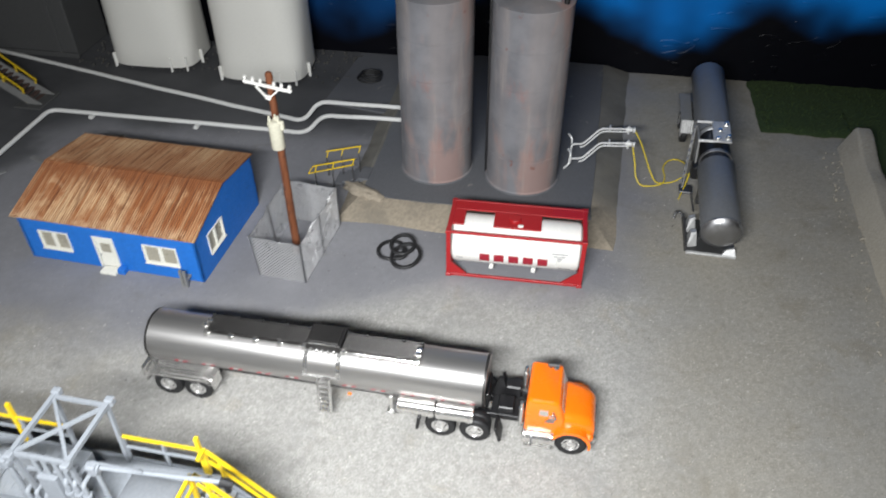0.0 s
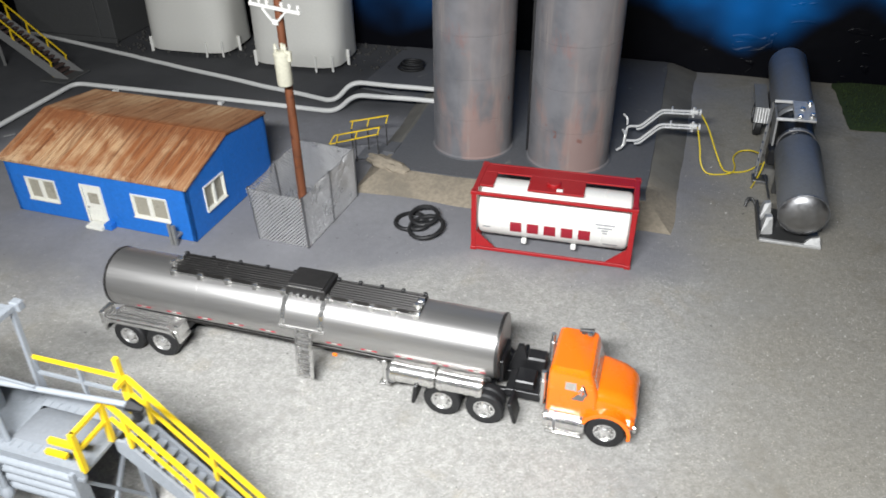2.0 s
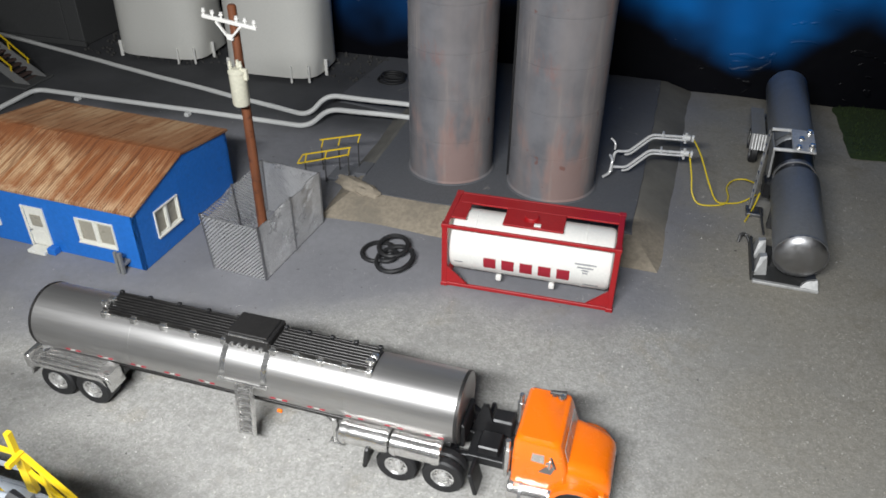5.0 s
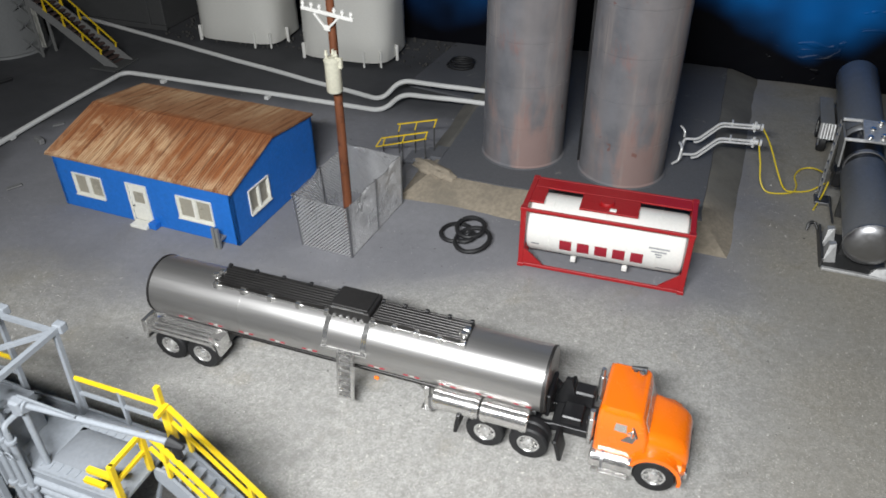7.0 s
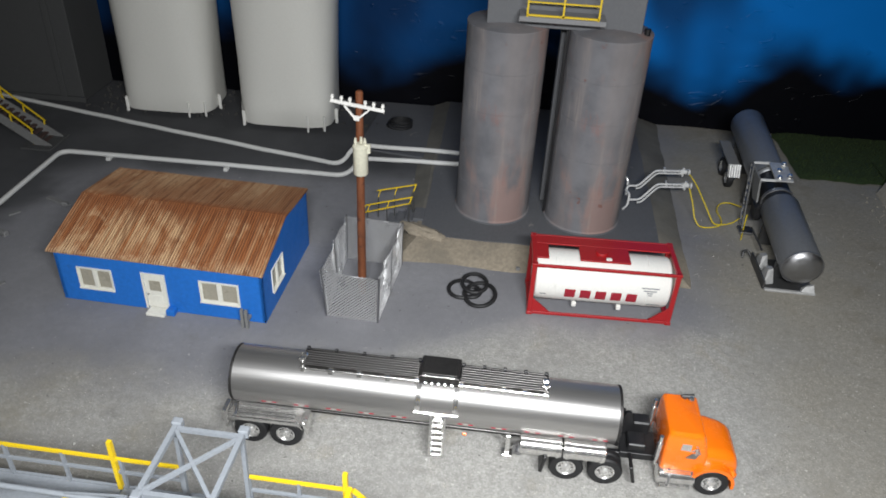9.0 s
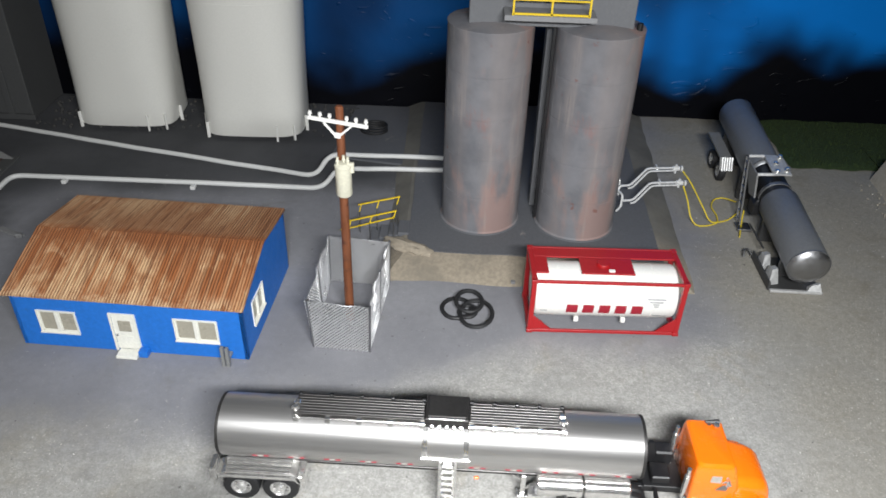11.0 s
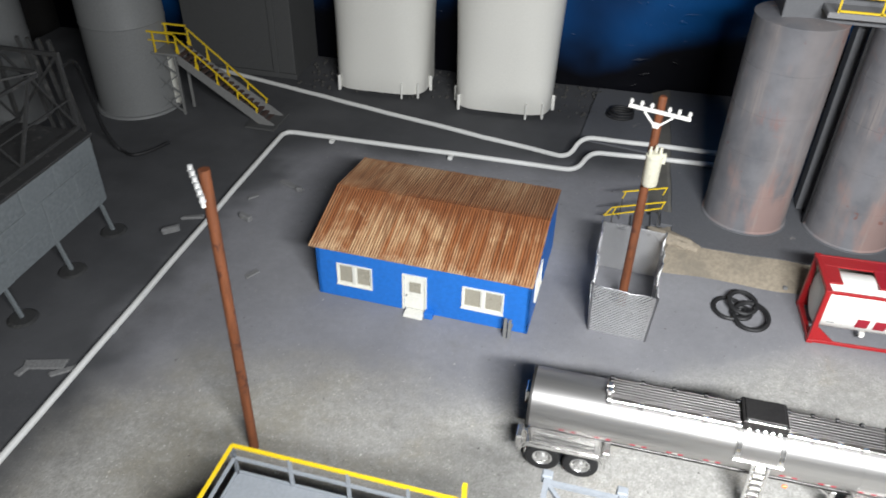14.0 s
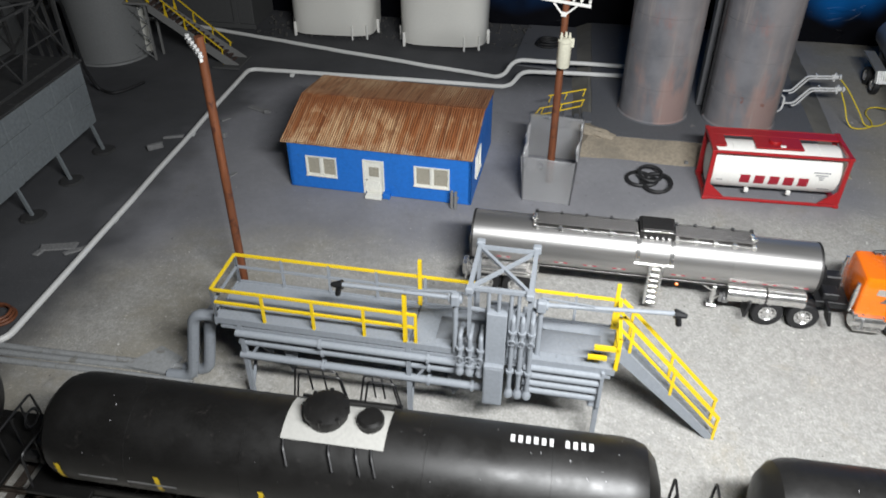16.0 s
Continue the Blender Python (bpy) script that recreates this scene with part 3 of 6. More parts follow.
def build_wall():
    wall = thing("low_wall", "weathered concrete retaining wall at the edge of the yard", "wall", kind="structure")
    n = 22
    rings = []
    for k in range(n + 1):
        u = k / n
        y = -6 + u * 20.6
        x = 19.8 + 0.055 * (y + 6) - 0.35 * math.sin(u * 2.2)
        z = 1.15 + 0.12 * noise.noise((y * 0.5, 0, 5)) + (0.22 if k > n - 2 else 0)
        w = 0.08 * noise.noise((y, 2, 2))
        rings.append([(x - 0.45 + w, y, -0.1), (x + 1.1, y, -0.1), (x + 1.0 + w, y, z - 0.08), (x + 0.85, y, z), (x + 0.25 + w, y, z), (x + 0.12, y, z - 0.1)])
    part("coping", G().loft(rings), M_CONCRETE, wall)
    rub = G()
    for k in range(160):
        y = random.uniform(-5, 14.3)
        x = 19.6 + 0.055 * (y + 6) - random.uniform(0.3, 1.5)
        r = random.uniform(0.02, 0.085) * random.choice((0.6, 0.8, 1))
        bmesh.ops.create_cube(rub.bm, size=r, matrix=pose(x, y, r * 0.25, random.uniform(0, 90), random.uniform(0, 90), random.uniform(0, 90)) @ Matrix.Diagonal((1.6, 1.1, 0.8, 1)))
    tagged(part("rubble", rub, M_CONCRETE, wall), kind="stuff")
    # turf beyond
    g = G()
    nx, ny = 34, 18
    vs = []
    for j in range(ny + 1):
        for i in range(nx + 1):
            x, y = 16.1 + 17.5 * i / nx, 15.6 + 6.5 * j / ny
            if x > 21.5:
                y = -10 + 32.1 * j / ny
            e = min(1, i / 1.2, j / 1.2)
            vs.append(g.bm.verts.new((x + 0.2 * noise.noise((y, 1, 1)), y + 0.25 * noise.noise((x, 4, 1)), 0.02 + e * (0.14 + 0.06 * noise.noise((x * 2, y * 2, 0))))))
    for j in range(ny):
        for i in range(nx):
            k = j * (nx + 1) + i
            g.bm.faces.new((vs[k], vs[k + 1], vs[k + nx + 2], vs[k + nx + 1]))
    solid("turf", g, M_GRASS, "dull green flocked turf at the foot of the backdrop", "grass", kind="stuff")
    blades = G()
    rnd = random.Random(5)
    for k in range(2600):
        x = rnd.uniform(16.3, 27)
        y = rnd.uniform(15.8, 22)
        if x > 22 and rnd.random() < 0.5:
            y = rnd.uniform(-4, 22)
        h, a = rnd.uniform(0.08, 0.22), rnd.uniform(0, 6.28)
        c, s = math.cos(a) * 0.035, math.sin(a) * 0.035
        blades.bm.faces.new([blades.bm.verts.new(p) for p in ((x - c, y - s, 0.12), (x + c, y + s, 0.12), (x + rnd.uniform(-0.07, 0.07), y + rnd.uniform(-0.07, 0.07), 0.12 + h))])
    solid("turf_fibres", blades, M_GRASS, "short green flock fibres", "grass", kind="stuff")


build_ground()
build_grit()
build_backdrop()
build_room()
build_pad()
build_wall()


# ---- tanks and silos ----
def white_tank(x, y, w, d, turn):
    t = thing("storage_tank", "tall plain white storage tank with small foot plates", "storage tank", x, y, 0, turn, group="white storage tanks")
    n = 64

    def ring(z, k, square):
        out = []
        for j in range(n):
            a = 2 * math.pi * j / n
            e = 2 / (2 + square)
            c, s = math.cos(a), math.sin(a)
            out.append((w * k * math.copysign(abs(c) ** e, c), d * k * math.copysign(abs(s) ** e, s), z))
        return out
    rings = [ring(0.25, 0.955, 2.4), ring(0.3, 0.965, 2.3), ring(1.5, 0.975, 1.7), ring(4, 1.0, 0.9), ring(8, 1.05, 0.4), ring(13, 1.08, 0.2)]
    rings += [ring(16 + 1.4 * math.sin(q), math.cos(q) * 1.08 + 0.001, 0.1) for q in (0, 0.3, 0.6, 0.9, 1.2, 1.5)]
    part("shell", G().loft(rings), M_TANKWHITE, t)
    part("seam", G().loft([ring(8.0, 1.054, 0.4), ring(8.08, 1.056, 0.4)]), M_TANKWHITE, t)
    for a in (184, 222, 284, 312, 356):
        c, s = math.cos(radians(a)), math.sin(radians(a))
        e = 2 / 4.1
        p = Vector((w * math.copysign(abs(c) ** e, c), d * math.copysign(abs(s) ** e, s), 0))
        part("foot_plate", G().box(-0.06, 0.06, -0.09, 0.10, 0.0, 1.0, 0.03), M_WHITE, t, m=Matrix.Translation(p) @ Matrix.Rotation(radians(a + 90), 4, "Z"))


white_tank(-23.6, 19.3, 3.05, 2.3, 2)
white_tank(-15.65, 18.6, 3.05, 2.35, 2)


def silo(x, y, h):
    t = thing("silo", "tall grey silo with rusty streaks standing on the pad", "silo", x, y, 0.55, 0, group="grey silos")
    body = [(1.95, 0.0), (1.95, 0.06), (1.89, 0.12)]
    for k in range(1, 5):
        z = h * k / 5
        body += [(1.885, z - 0.02), (1.865, z - 0.012), (1.865, z + 0.012), (1.885, z + 0.02)]
    body += [(1.885, h - 0.1), (1.9, h - 0.06), (1.9, h), (1.8, h + 0.03), (0, h + 0.35)]
    part("shell", G().lathe([(0, 0)] + body, 64), M_SILO, t)
    part("base_ring", G().lathe([(1.9, 0), (2.02, 0.0), (2.0, 0.03), (1.9, 0.06)], 48), M_PADTOP, t)
    for a in range(5):
        q = radians(200 + a * 31)
        part("seam", G().box(-0.012, 0.012, -0.006, 0.006, 0.15 + a, h - 1.4 - a), M_SILO, t, m=Matrix.Translation((1.885 * math.cos(q), 1.885 * math.sin(q), 0)) @ Matrix.Rotation(q + math.pi / 2, 4, "Z"))
    if x > 0:
        part("vent_knob", G().rod((1.5, -0.6, h), (1.5, -0.6, h + 0.35), 0.13), M_BLACK, t, "small black vent knob")
    return t


SILO_H = 9.75
silo(-2.12, 8.2, SILO_H)
silo(2.55, 7.95, SILO_H)


def silo_house():
    t = thing("silo_headhouse", "plain grey headhouse on the silos with a yellow railed balcony", "headhouse", 0.3, 8.2, 0.55 + SILO_H)
    part("wall", G().box(-3.4, 3.5, -0.9, 1.9, 0.05, 6.0, 0.03), M_HOUSEGREY, t)
    part("balcony", G().box(-2.0, 1.75, -2.1, -0.88, 0.62, 0.85, 0.03), M_GREYBALC, t, "light grey balcony slab")
    rail = part("railing", G().bar((-1.65, -2.05, 2.05), (1.4, -2.05, 2.05), 0.08).bar((-1.65, -2.05, 1.48), (1.4, -2.05, 1.48), 0.06).bar((-1.65, -2.05, 0.92), (1.4, -2.05, 0.92), 0.08), M_YELLOW, t, "yellow railing")
    for x in (-1.65, -0.12, 1.4):
        part("post", G().bar((x, -2.05, 0.85), (x, -2.05, 2.05), 0.08), M_YELLOW, rail)
    # Black upright bar that paints in the shadow line left of the right silo.
    g = G().bar((0.32, -0.2, -SILO_H), (0.32, -0.2, 0.1), 0.16)
    part("column", G().box(0.12, 1.3, 1.0, 1.8, -SILO_H + 0.02, 0.05, 0.02), M_HOUSEGREY, t, "plain grey column between the silos")
    part("shadow_bar", g, M_BLACK, t, "black bar drawing the shadow line beside the silo")


silo_house()


def house():
    t = thing("site_office", "blue site office with rusty ribbed roof and white joinery", "house", -15.47, 0.81, 0, -2.5)
    hx, hy, ze, zr, zb = 4.49, 3.15, 2.45, 3.38, 2.98
    th = 0.14

    def wall_with(name, length, holes, m):
        """A wall along x with openings (x0, x1, z0, z1) right through it."""
        g = G()
        xs = sorted({-length, length, *[v for h in holes for v in h[:2]]})
        for a, b in zip(xs, xs[1:]):
            cut = [h for h in holes if h[0] <= (a + b) / 2 <= h[1]]
            if not cut:
                g.box(a, b, 0, th, 0, ze)
            else:
                if cut[0][2] > 0.01:
                    g.box(a, b, 0, th, 0, cut[0][2])
                g.box(a, b, 0, th, cut[0][3], ze)
        bmesh.ops.remove_doubles(g.bm, verts=g.bm.verts, dist=1e-5)
        return part(name, g, M_BLUE, t, m=m)

    front = Matrix.Translation((0, -hy, 0))
    back = Matrix.Translation((0, hy, 0)) @ Matrix.Rotation(math.pi, 4, "Z")
    right = Matrix.Translation((hx, 0, 0)) @ Matrix.Rotation(math.pi / 2, 4, "Z")
    left = Matrix.Translation((-hx, 0, 0)) @ Matrix.Rotation(-math.pi / 2, 4, "Z")
    w1, w2, dr = (-3.55, -2.12, 0.77, 1.73), (1.8, 3.4, 0.8, 1.77), (-0.68, 0.2, 0.0, 1.8)
    sw = (-2.05, -0.7, 0.88, 1.93)
    wall_with("front_wall", hx, [w1, dr, w2], front)
    part("back_wall", G().box(-hx, hx, 0, th, 0, zb), M_BLUE, t, m=back)
    wall_with("side_wall", hy, [sw], right)
    wall_with("side_wall", hy, [], left)
    for s in (1, -1):
        part("gable", G().prism([(-hy, 0), (hy, 0), (hy, zb - ze), (0, zr - ze)], th, Matrix.Translation((s * hx - (th if s > 0 else 0), 0, ze)) @ Matrix.Rotation(radians(90), 4, "Z") @ Matrix.Rotation(radians(90), 4, "X")), M_BLUE, t)

    def window(x0, x1, z0, z1, m):
        w = part("window", G().box(x0, x1, 0.05, 0.07, z0, z1), M_PANE, t, "white framed sliding window", m)
        f = 0.055
        fr = G().box(x0 - f, x1 + f, -0.05, 0.05, z1, z1 + f).box(x0 - f, x1 + f, -0.05, 0.05, z0 - f, z0).box(x0 - f, x0, -0.05, 0.05, z0, z1).box(x1, x1 + f, -0.05, 0.05, z0, z1)
        fr.box((x0 + x1) / 2 - 0.05, (x0 + x1) / 2 + 0.05, -0.03, 0.05, z0, z1)
        part("frame", fr, M_TRIM, w)
        part("sill", G().box(x0 - 0.08, x1 + 0.08, -0.09, -0.05, z0 - 0.07, z0 - 0.02), M_TRIM, w)
        for a, b in ((x0, (x0 + x1) / 2 - 0.05), ((x0 + x1) / 2 + 0.05, x1)):
            part("sash", G().box(a, a + 0.05, 0.0, 0.045, z0, z1).box(b - 0.05, b, 0.0, 0.045, z0, z1).box(a, b, 0.0, 0.045, z0, z0 + 0.05).box(a, b, 0.0, 0.045, z1 - 0.05, z1), M_TRIM, w)

    window(*w1, front)
    window(*w2, front)
    window(*sw, right)
    d = part("door", G().box(dr[0], dr[1], 0.02, 0.09, 0.1, dr[3]), M_TRIM, t, "white door with a small light", front)
    f = 0.08
    part("door_frame", G().box(dr[0] - f, dr[0], -0.05, 0.05, 0.05, dr[3] + f).box(dr[1], dr[1] + f, -0.05, 0.05, 0.05, dr[3] + f).box(dr[0], dr[1], -0.05, 0.05, dr[3], dr[3] + f), M_TRIM, d)
    part("pane", G().box(dr[0] + 0.22, dr[1] - 0.18, -0.015, 0.02, 1.0, 1.5), M_PANE, d, "brown tinted door light")
    part("door_panel", G().box(dr[0] + 0.18, dr[1] - 0.18, 0.0, 0.02, 0.2, 0.75, 0.006), M_TRIM, d)
    part("handle", G().rod((dr[0] + 0.1, -0.06, 0.8), (dr[0] + 0.1, 0.02, 0.8), 0.035, seg=8), M_DULL, d)
    part("step", G().box(-0.6, 0.22, -hy - 0.5, -hy - 0.02, 0, 0.14, 0.02), M_TRIM, t, "white doorstep")
    part("step_side", G().box(0.24, 0.6, -hy - 0.35, -hy - 0.02, 0, 0.28, 0.02), M_BLUE, t)
    part("corner_post", G().box(3.6, 3.72, -hy - 0.5, -hy - 0.38, 0, 0.95).box(3.78, 3.9, -hy - 0.5, -hy - 0.38, 0, 0.92).box(3.6, 3.9, -hy - 0.4, -hy - 0.02, 0.3, 0.4), M_GREYSTEEL, t, "two grey metal stubs")
    # ribbed roof
    over, rib, step = 0.1, 0.055, 0.115
    for side in (-1, 1):
        end = ze if side < 0 else zb
        a = math.atan2(zr - end, hy)
        run = (hy + over) / math.cos(a)
        g = G()
        xs = np.arange(-hx - 0.28, hx + 0.081, step / 4)
        prof = [(x, rib * (0.5 + 0.5 * math.cos(2 * math.pi * x / step)) + 0.012 * noise.noise((x * 4, 0, side))) for x in xs]
        tops, bots = [], []
        rows = 6
        grid = []
        for k in range(rows + 1):
            u = run * k / rows
            grid.append([g.bm.verts.new((x, side * (u * math.cos(a)), zr + 0.06 - u * math.sin(a) + h + 0.01 * noise.noise((x * 0.8, u, 3)))) for x, h in prof])
        for k in range(rows):
            for j in range(len(prof) - 1):
                g.bm.faces.new((grid[k][j], grid[k][j + 1], grid[k + 1][j + 1], grid[k + 1][j]))
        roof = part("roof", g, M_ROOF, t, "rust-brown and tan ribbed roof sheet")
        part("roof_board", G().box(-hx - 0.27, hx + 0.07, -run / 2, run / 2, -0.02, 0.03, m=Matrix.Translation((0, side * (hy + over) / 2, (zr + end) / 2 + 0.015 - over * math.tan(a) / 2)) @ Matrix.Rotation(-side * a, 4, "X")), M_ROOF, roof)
    part("ridge_cap", G().tube([(-hx - 0.28, 0, zr + 0.05), (hx + 0.08, 0, zr + 0.05)], 0.04, 8), M_ROOF, t)


house()


# ---- container, road tanker ----
def tank_container():
    t = thing("tank_container", "white tank container in a red steel frame", "tank container", -0.17, -0.16, 0, 1.4)
    L, W, H = 6.24, 2.5, 2.68
    b = 0.2
    for x in (b / 2, L - b / 2):
        end = part("end_frame", G().box(x - b / 2, x + b / 2, 0, b, 0, H, 0.02).box(x - b / 2, x + b / 2, W - b, W, 0, H, 0.02).box(x - b / 2, x + b / 2, b, W - b, 0, b, 0.02).box(x - b / 2, x + b / 2, b, W - b, H - b, H, 0.02), M_RED, t)
        s = 1 if x < 1 else -1
        for y in (0.02, W - 0.1):
            tri = G().prism([(0, 0), (0.74, 0), (0, 0.66)], 0.08, Matrix.Translation((x + s * b / 2, y + 0.08, b)) @ Matrix.Scale(s, 4, (1, 0, 0)) @ Matrix.Rotation(radians(90), 4, "X"))
            part("gusset", tri, M_RED, end)
        for y in (0.05, W - 0.15):
            for z in (0.02, H - 0.14):
                part("corner_casting", G().box(x - b / 2 - 0.025, x + b / 2 + 0.025, y - 0.075, y + 0.175, z - 0.02, z + 0.14, 0.02), M_RED, end)
    for y in (0.0, W - 0.12):
        part("bottom_rail", G().box(b, L - b, y + 0.01, y + 0.11, 0.03, 0.17, 0.015), M_RED, t)
        part("top_rail", G().box(b, L - b, y + 0.01, y + 0.11, H - 0.16, H - 0.03, 0.015), M_RED, t)
    tm = Matrix.Translation((0.1, W / 2, 1.42)) @ ALONG_X
    r, ln = 1.13, L - 0.2
    prof = [(0, 0), (0.55, 0.03), (0.95, 0.08), (1.08, 0.16), (r, 0.28)] + [(r, ln - 0.28), (1.08, ln - 0.16), (0.95, ln - 0.08), (0.55, ln - 0.03), (0, ln)]
    shell = part("tank", G().lathe(prof, 56, tm), M_WHITE, t, "white tank shell")
    for x in (1.05, 3.03, 5.0):
        part("band", G().lathe([(r, 0), (r + 0.012, 0.005), (r + 0.012, 0.05), (r, 0.055)], 56, Matrix.Translation((x, W / 2, 1.42)) @ ALONG_X), M_WHITE, shell)
    # walkway on top: a long board at the rear edge and a wide middle plate, with end plates
    part("walkway", G().box(0.2, L - 0.2, W - 0.75, W - 0.12, H - 0.1, H - 0.03, 0.01), M_RED, t, "red top walkway")
    part("hatch_plate", G().box(2.05, 4.2, 0.62, W - 0.75, H - 0.1, H - 0.03, 0.01), M_RED, t)
    part("end_plate", G().box(0.17, 0.72, 0.62, W - 0.75, H - 0.1, H - 0.03, 0.01), M_RED, t)
    part("hatch", G().lathe([(0, 0.1), (0.24, 0.1), (0.28, 0.06), (0.28, 0), (0.33, 0), (0.33, -0.05)], 20, Matrix.Translation((3.0, 1.25, H - 0.02))), M_RED, t)
    part("valve", G().box(3.15, 3.4, 0.7, 0.86, H - 0.04, H + 0.03, 0.02), M_WHITE, t)
    for x in (2.05, 4.0):
        part("drain_leg", G().box(x - 0.1, x + 0.1, 0.42, 0.6, 0.28, 0.5, 0.03), M_WHITE, t, "white drain stub")

    def mark(x, z, w, h, mat, name):
        """A mark that lies on the front of the shell, as a curved strip."""
        g = G()
        n = 4
        lo = []
        for k in range(n + 1):
            dz = z + h * k / n - 1.42
            a = math.asin(max(-1, min(1, dz / r)))
            y = W / 2 - (r + 0.02) * math.cos(a)
            lo.append((g.bm.verts.new((x, y, 1.42 + (r + 0.02) * math.sin(a))), g.bm.verts.new((x + w, y, 1.42 + (r + 0.02) * math.sin(a)))))
        for p, q in zip(lo, lo[1:]):
            g.bm.faces.new((p[0], p[1], q[1], q[0]))
        part(name, g, mat, shell)
    for k in range(5):
        mark(1.52 + 0.66 * k, 0.97, 0.45, 0.47, M_REDINK, "name_bar")
    for x, z, w in ((4.75, 1.72, 0.75), (4.85, 1.60, 0.55), (5.0, 1.5, 0.25), (5.05, 1.4, 0.18), (5.1, 0.85, 0.55), (0.45, 1.05, 0.3)):
        mark(x, z, w, 0.06, M_GREYINK, "data_bar")


tank_container()


def wheel(name, parent, x, y, z, side, r=0.5, w=0.3):
    """A truck wheel on an axle along y; side -1 shows its face to -y."""
    m = Matrix.Translation((x, y, z)) @ Matrix.Rotation(radians(90 if side < 0 else -90), 4, "X")
    wh = part(name, G().lathe([(0.30, -w), (r * 0.9, -w), (r, -w + 0.06), (r, -0.06), (r * 0.93, 0), (0.34, 0.0), (0.31, -0.03), (0.30, -w)], 28, m), M_RUBBER, parent, "black rubber tyre on a chrome rim")
    part("rim", G().lathe([(0.335, -0.02), (0.30, -0.005), (0.275, -0.03), (0.265, -0.13), (0.17, -0.14), (0.155, -0.04), (0.10, 0.0), (0, 0.01)], 24, m), M_ALLOY, wh, "chrome rim")
    for k in range(10):
        a = (k + 0.5) * math.pi / 5
        part("hand_hole", G().rod((0.225 * math.cos(a), 0.225 * math.sin(a), -0.14), (0.225 * math.cos(a), 0.225 * math.sin(a), -0.125), 0.035, seg=8), M_BLACK, wh, m=m)
    for k in range(8):
        a = k * math.pi / 4
        part("nut", G().rod((0.185 * math.cos(a), 0.185 * math.sin(a), -0.13), (0.185 * math.cos(a), 0.185 * math.sin(a), -0.06), 0.028, seg=6), M_CHROME, wh, m=m)
    return wh


TRUCK_TURN = -0.9


def trailer():
    t = thing("tank_trailer", "polished steel road tank trailer behind an orange tractor", "trailer", -10.2, -7.72, 0, TRUCK_TURN)
    L, r, zc = 12.97, 0.98, 2.1
    T = L + 0.18
    tm = Matrix.Translation((-0.18, 0, zc)) @ ALONG_X
    tank = part("tank", G().lathe([(0, 0.02), (0.7, 0.0), (r - 0.06, 0.0), (r - 0.01, 0.02), (r, 0.06), (r, T * 0.46), (r, T - 0.06), (r - 0.01, T - 0.02), (r - 0.06, T), (0.7, T - 0.02), (0, T - 0.05)], 72, tm), M_STEEL, t, "brushed steel barrel")
    for x in (-0.16, L - 0.08):
        part("end_rim", G().lathe([(r - 0.03, -0.03), (r + 0.012, -0.03), (r + 0.018, 0.0), (r + 0.014, 0.06), (r - 0.02, 0.06)], 72, Matrix.Translation((x, 0, zc)) @ ALONG_X), M_GRATE, tank, "dark end ring")
    for x in (3.2, 6.55, 9.8):
        part("seam", G().lathe([(r - 0.01, -0.01), (r + 0.006, -0.008), (r + 0.006, 0.008), (r - 0.01, 0.01)], 72, Matrix.Translation((x, 0, zc)) @ ALONG_X), M_STEEL, tank)
    # catwalks on the crown
    top = zc + r
    for x0, x1 in ((2.2, 6.22), (7.55, 10.5)):
        cw = part("catwalk", G().box(x0, x1, -0.36, 0.36, top - 0.02, top + 0.06), M_GRATE, t, "dark gridded catwalk")
        for k in range(6):
            part("grating_strip", G().box(x0 + 0.04, x1 - 0.04, -0.33 + 0.115 * k, -0.27 + 0.115 * k, top + 0.06, top + 0.1, 0.015), M_STRIP, cw, "dull grating strip")
        for k in range(int((x1 - x0) / 0.32)):
            part("cross_bar", G().box(x0 + 0.06 + 0.32 * k, x0 + 0.11 + 0.32 * k, -0.34, 0.34, top + 0.055, top + 0.075), M_GRATE, cw)
        part("edge", G().box(x0, x1, -0.42, -0.36, top - 0.06, top + 0.1, 0.01).box(x0, x1, 0.36, 0.42, top - 0.06, top + 0.1, 0.01), M_STRIP, cw)
        part("edge_trim", G().box(x0, x1, -0.47, -0.42, top - 0.12, top - 0.04, 0.015), M_CHROME, cw, "bright edge trim")
        n = 5
        for k in range(n):
            x = x0 + 0.08 + (x1 - x0 - 0.16) * k / (n - 1)
            part("bracket", G().box(x - 0.09, x + 0.09, -0.56, -0.40, top - 0.15, top + 0.05, 0.02), M_CHROME, cw)
            part("post", G().box(x - 0.06, x + 0.06, 0.33, 0.45, top, top + 0.17, 0.02), M_BLACK, cw)
    for x in (2.25, 10.4):
        part("valve", G().rod((x, -0.3, top), (x, -0.3, top + 0.28), 0.08).rod((x - 0.12, -0.3, top + 0.2), (x + 0.12, -0.3, top + 0.2), 0.06).box(x - 0.1, x + 0.1, -0.1, 0.1, top, top + 0.2, 0.03), M_CHROME, t, "bright valve")
    # manway box in the middle, with collars over the sides
    box = part("manway_box", G().box(6.22, 7.55, -0.52, 0.52, top - 0.12, top + 0.26, 0.03), M_GRATE, t, "dark manway box")
    part("lid", G().box(6.3, 7.47, -0.45, 0.45, top + 0.26, top + 0.32, 0.02), M_GRATE, box)
    for k in range(5):
        part("latch", G().box(6.38 + 0.22 * k, 6.5 + 0.22 * k, -0.62, -0.5, top - 0.1, top + 0.06, 0.03), M_CHROME, box)
    part("hinge", G().rod((6.35, -0.5, top + 0.26), (7.4, -0.5, top + 0.26), 0.03), M_CHROME, box)
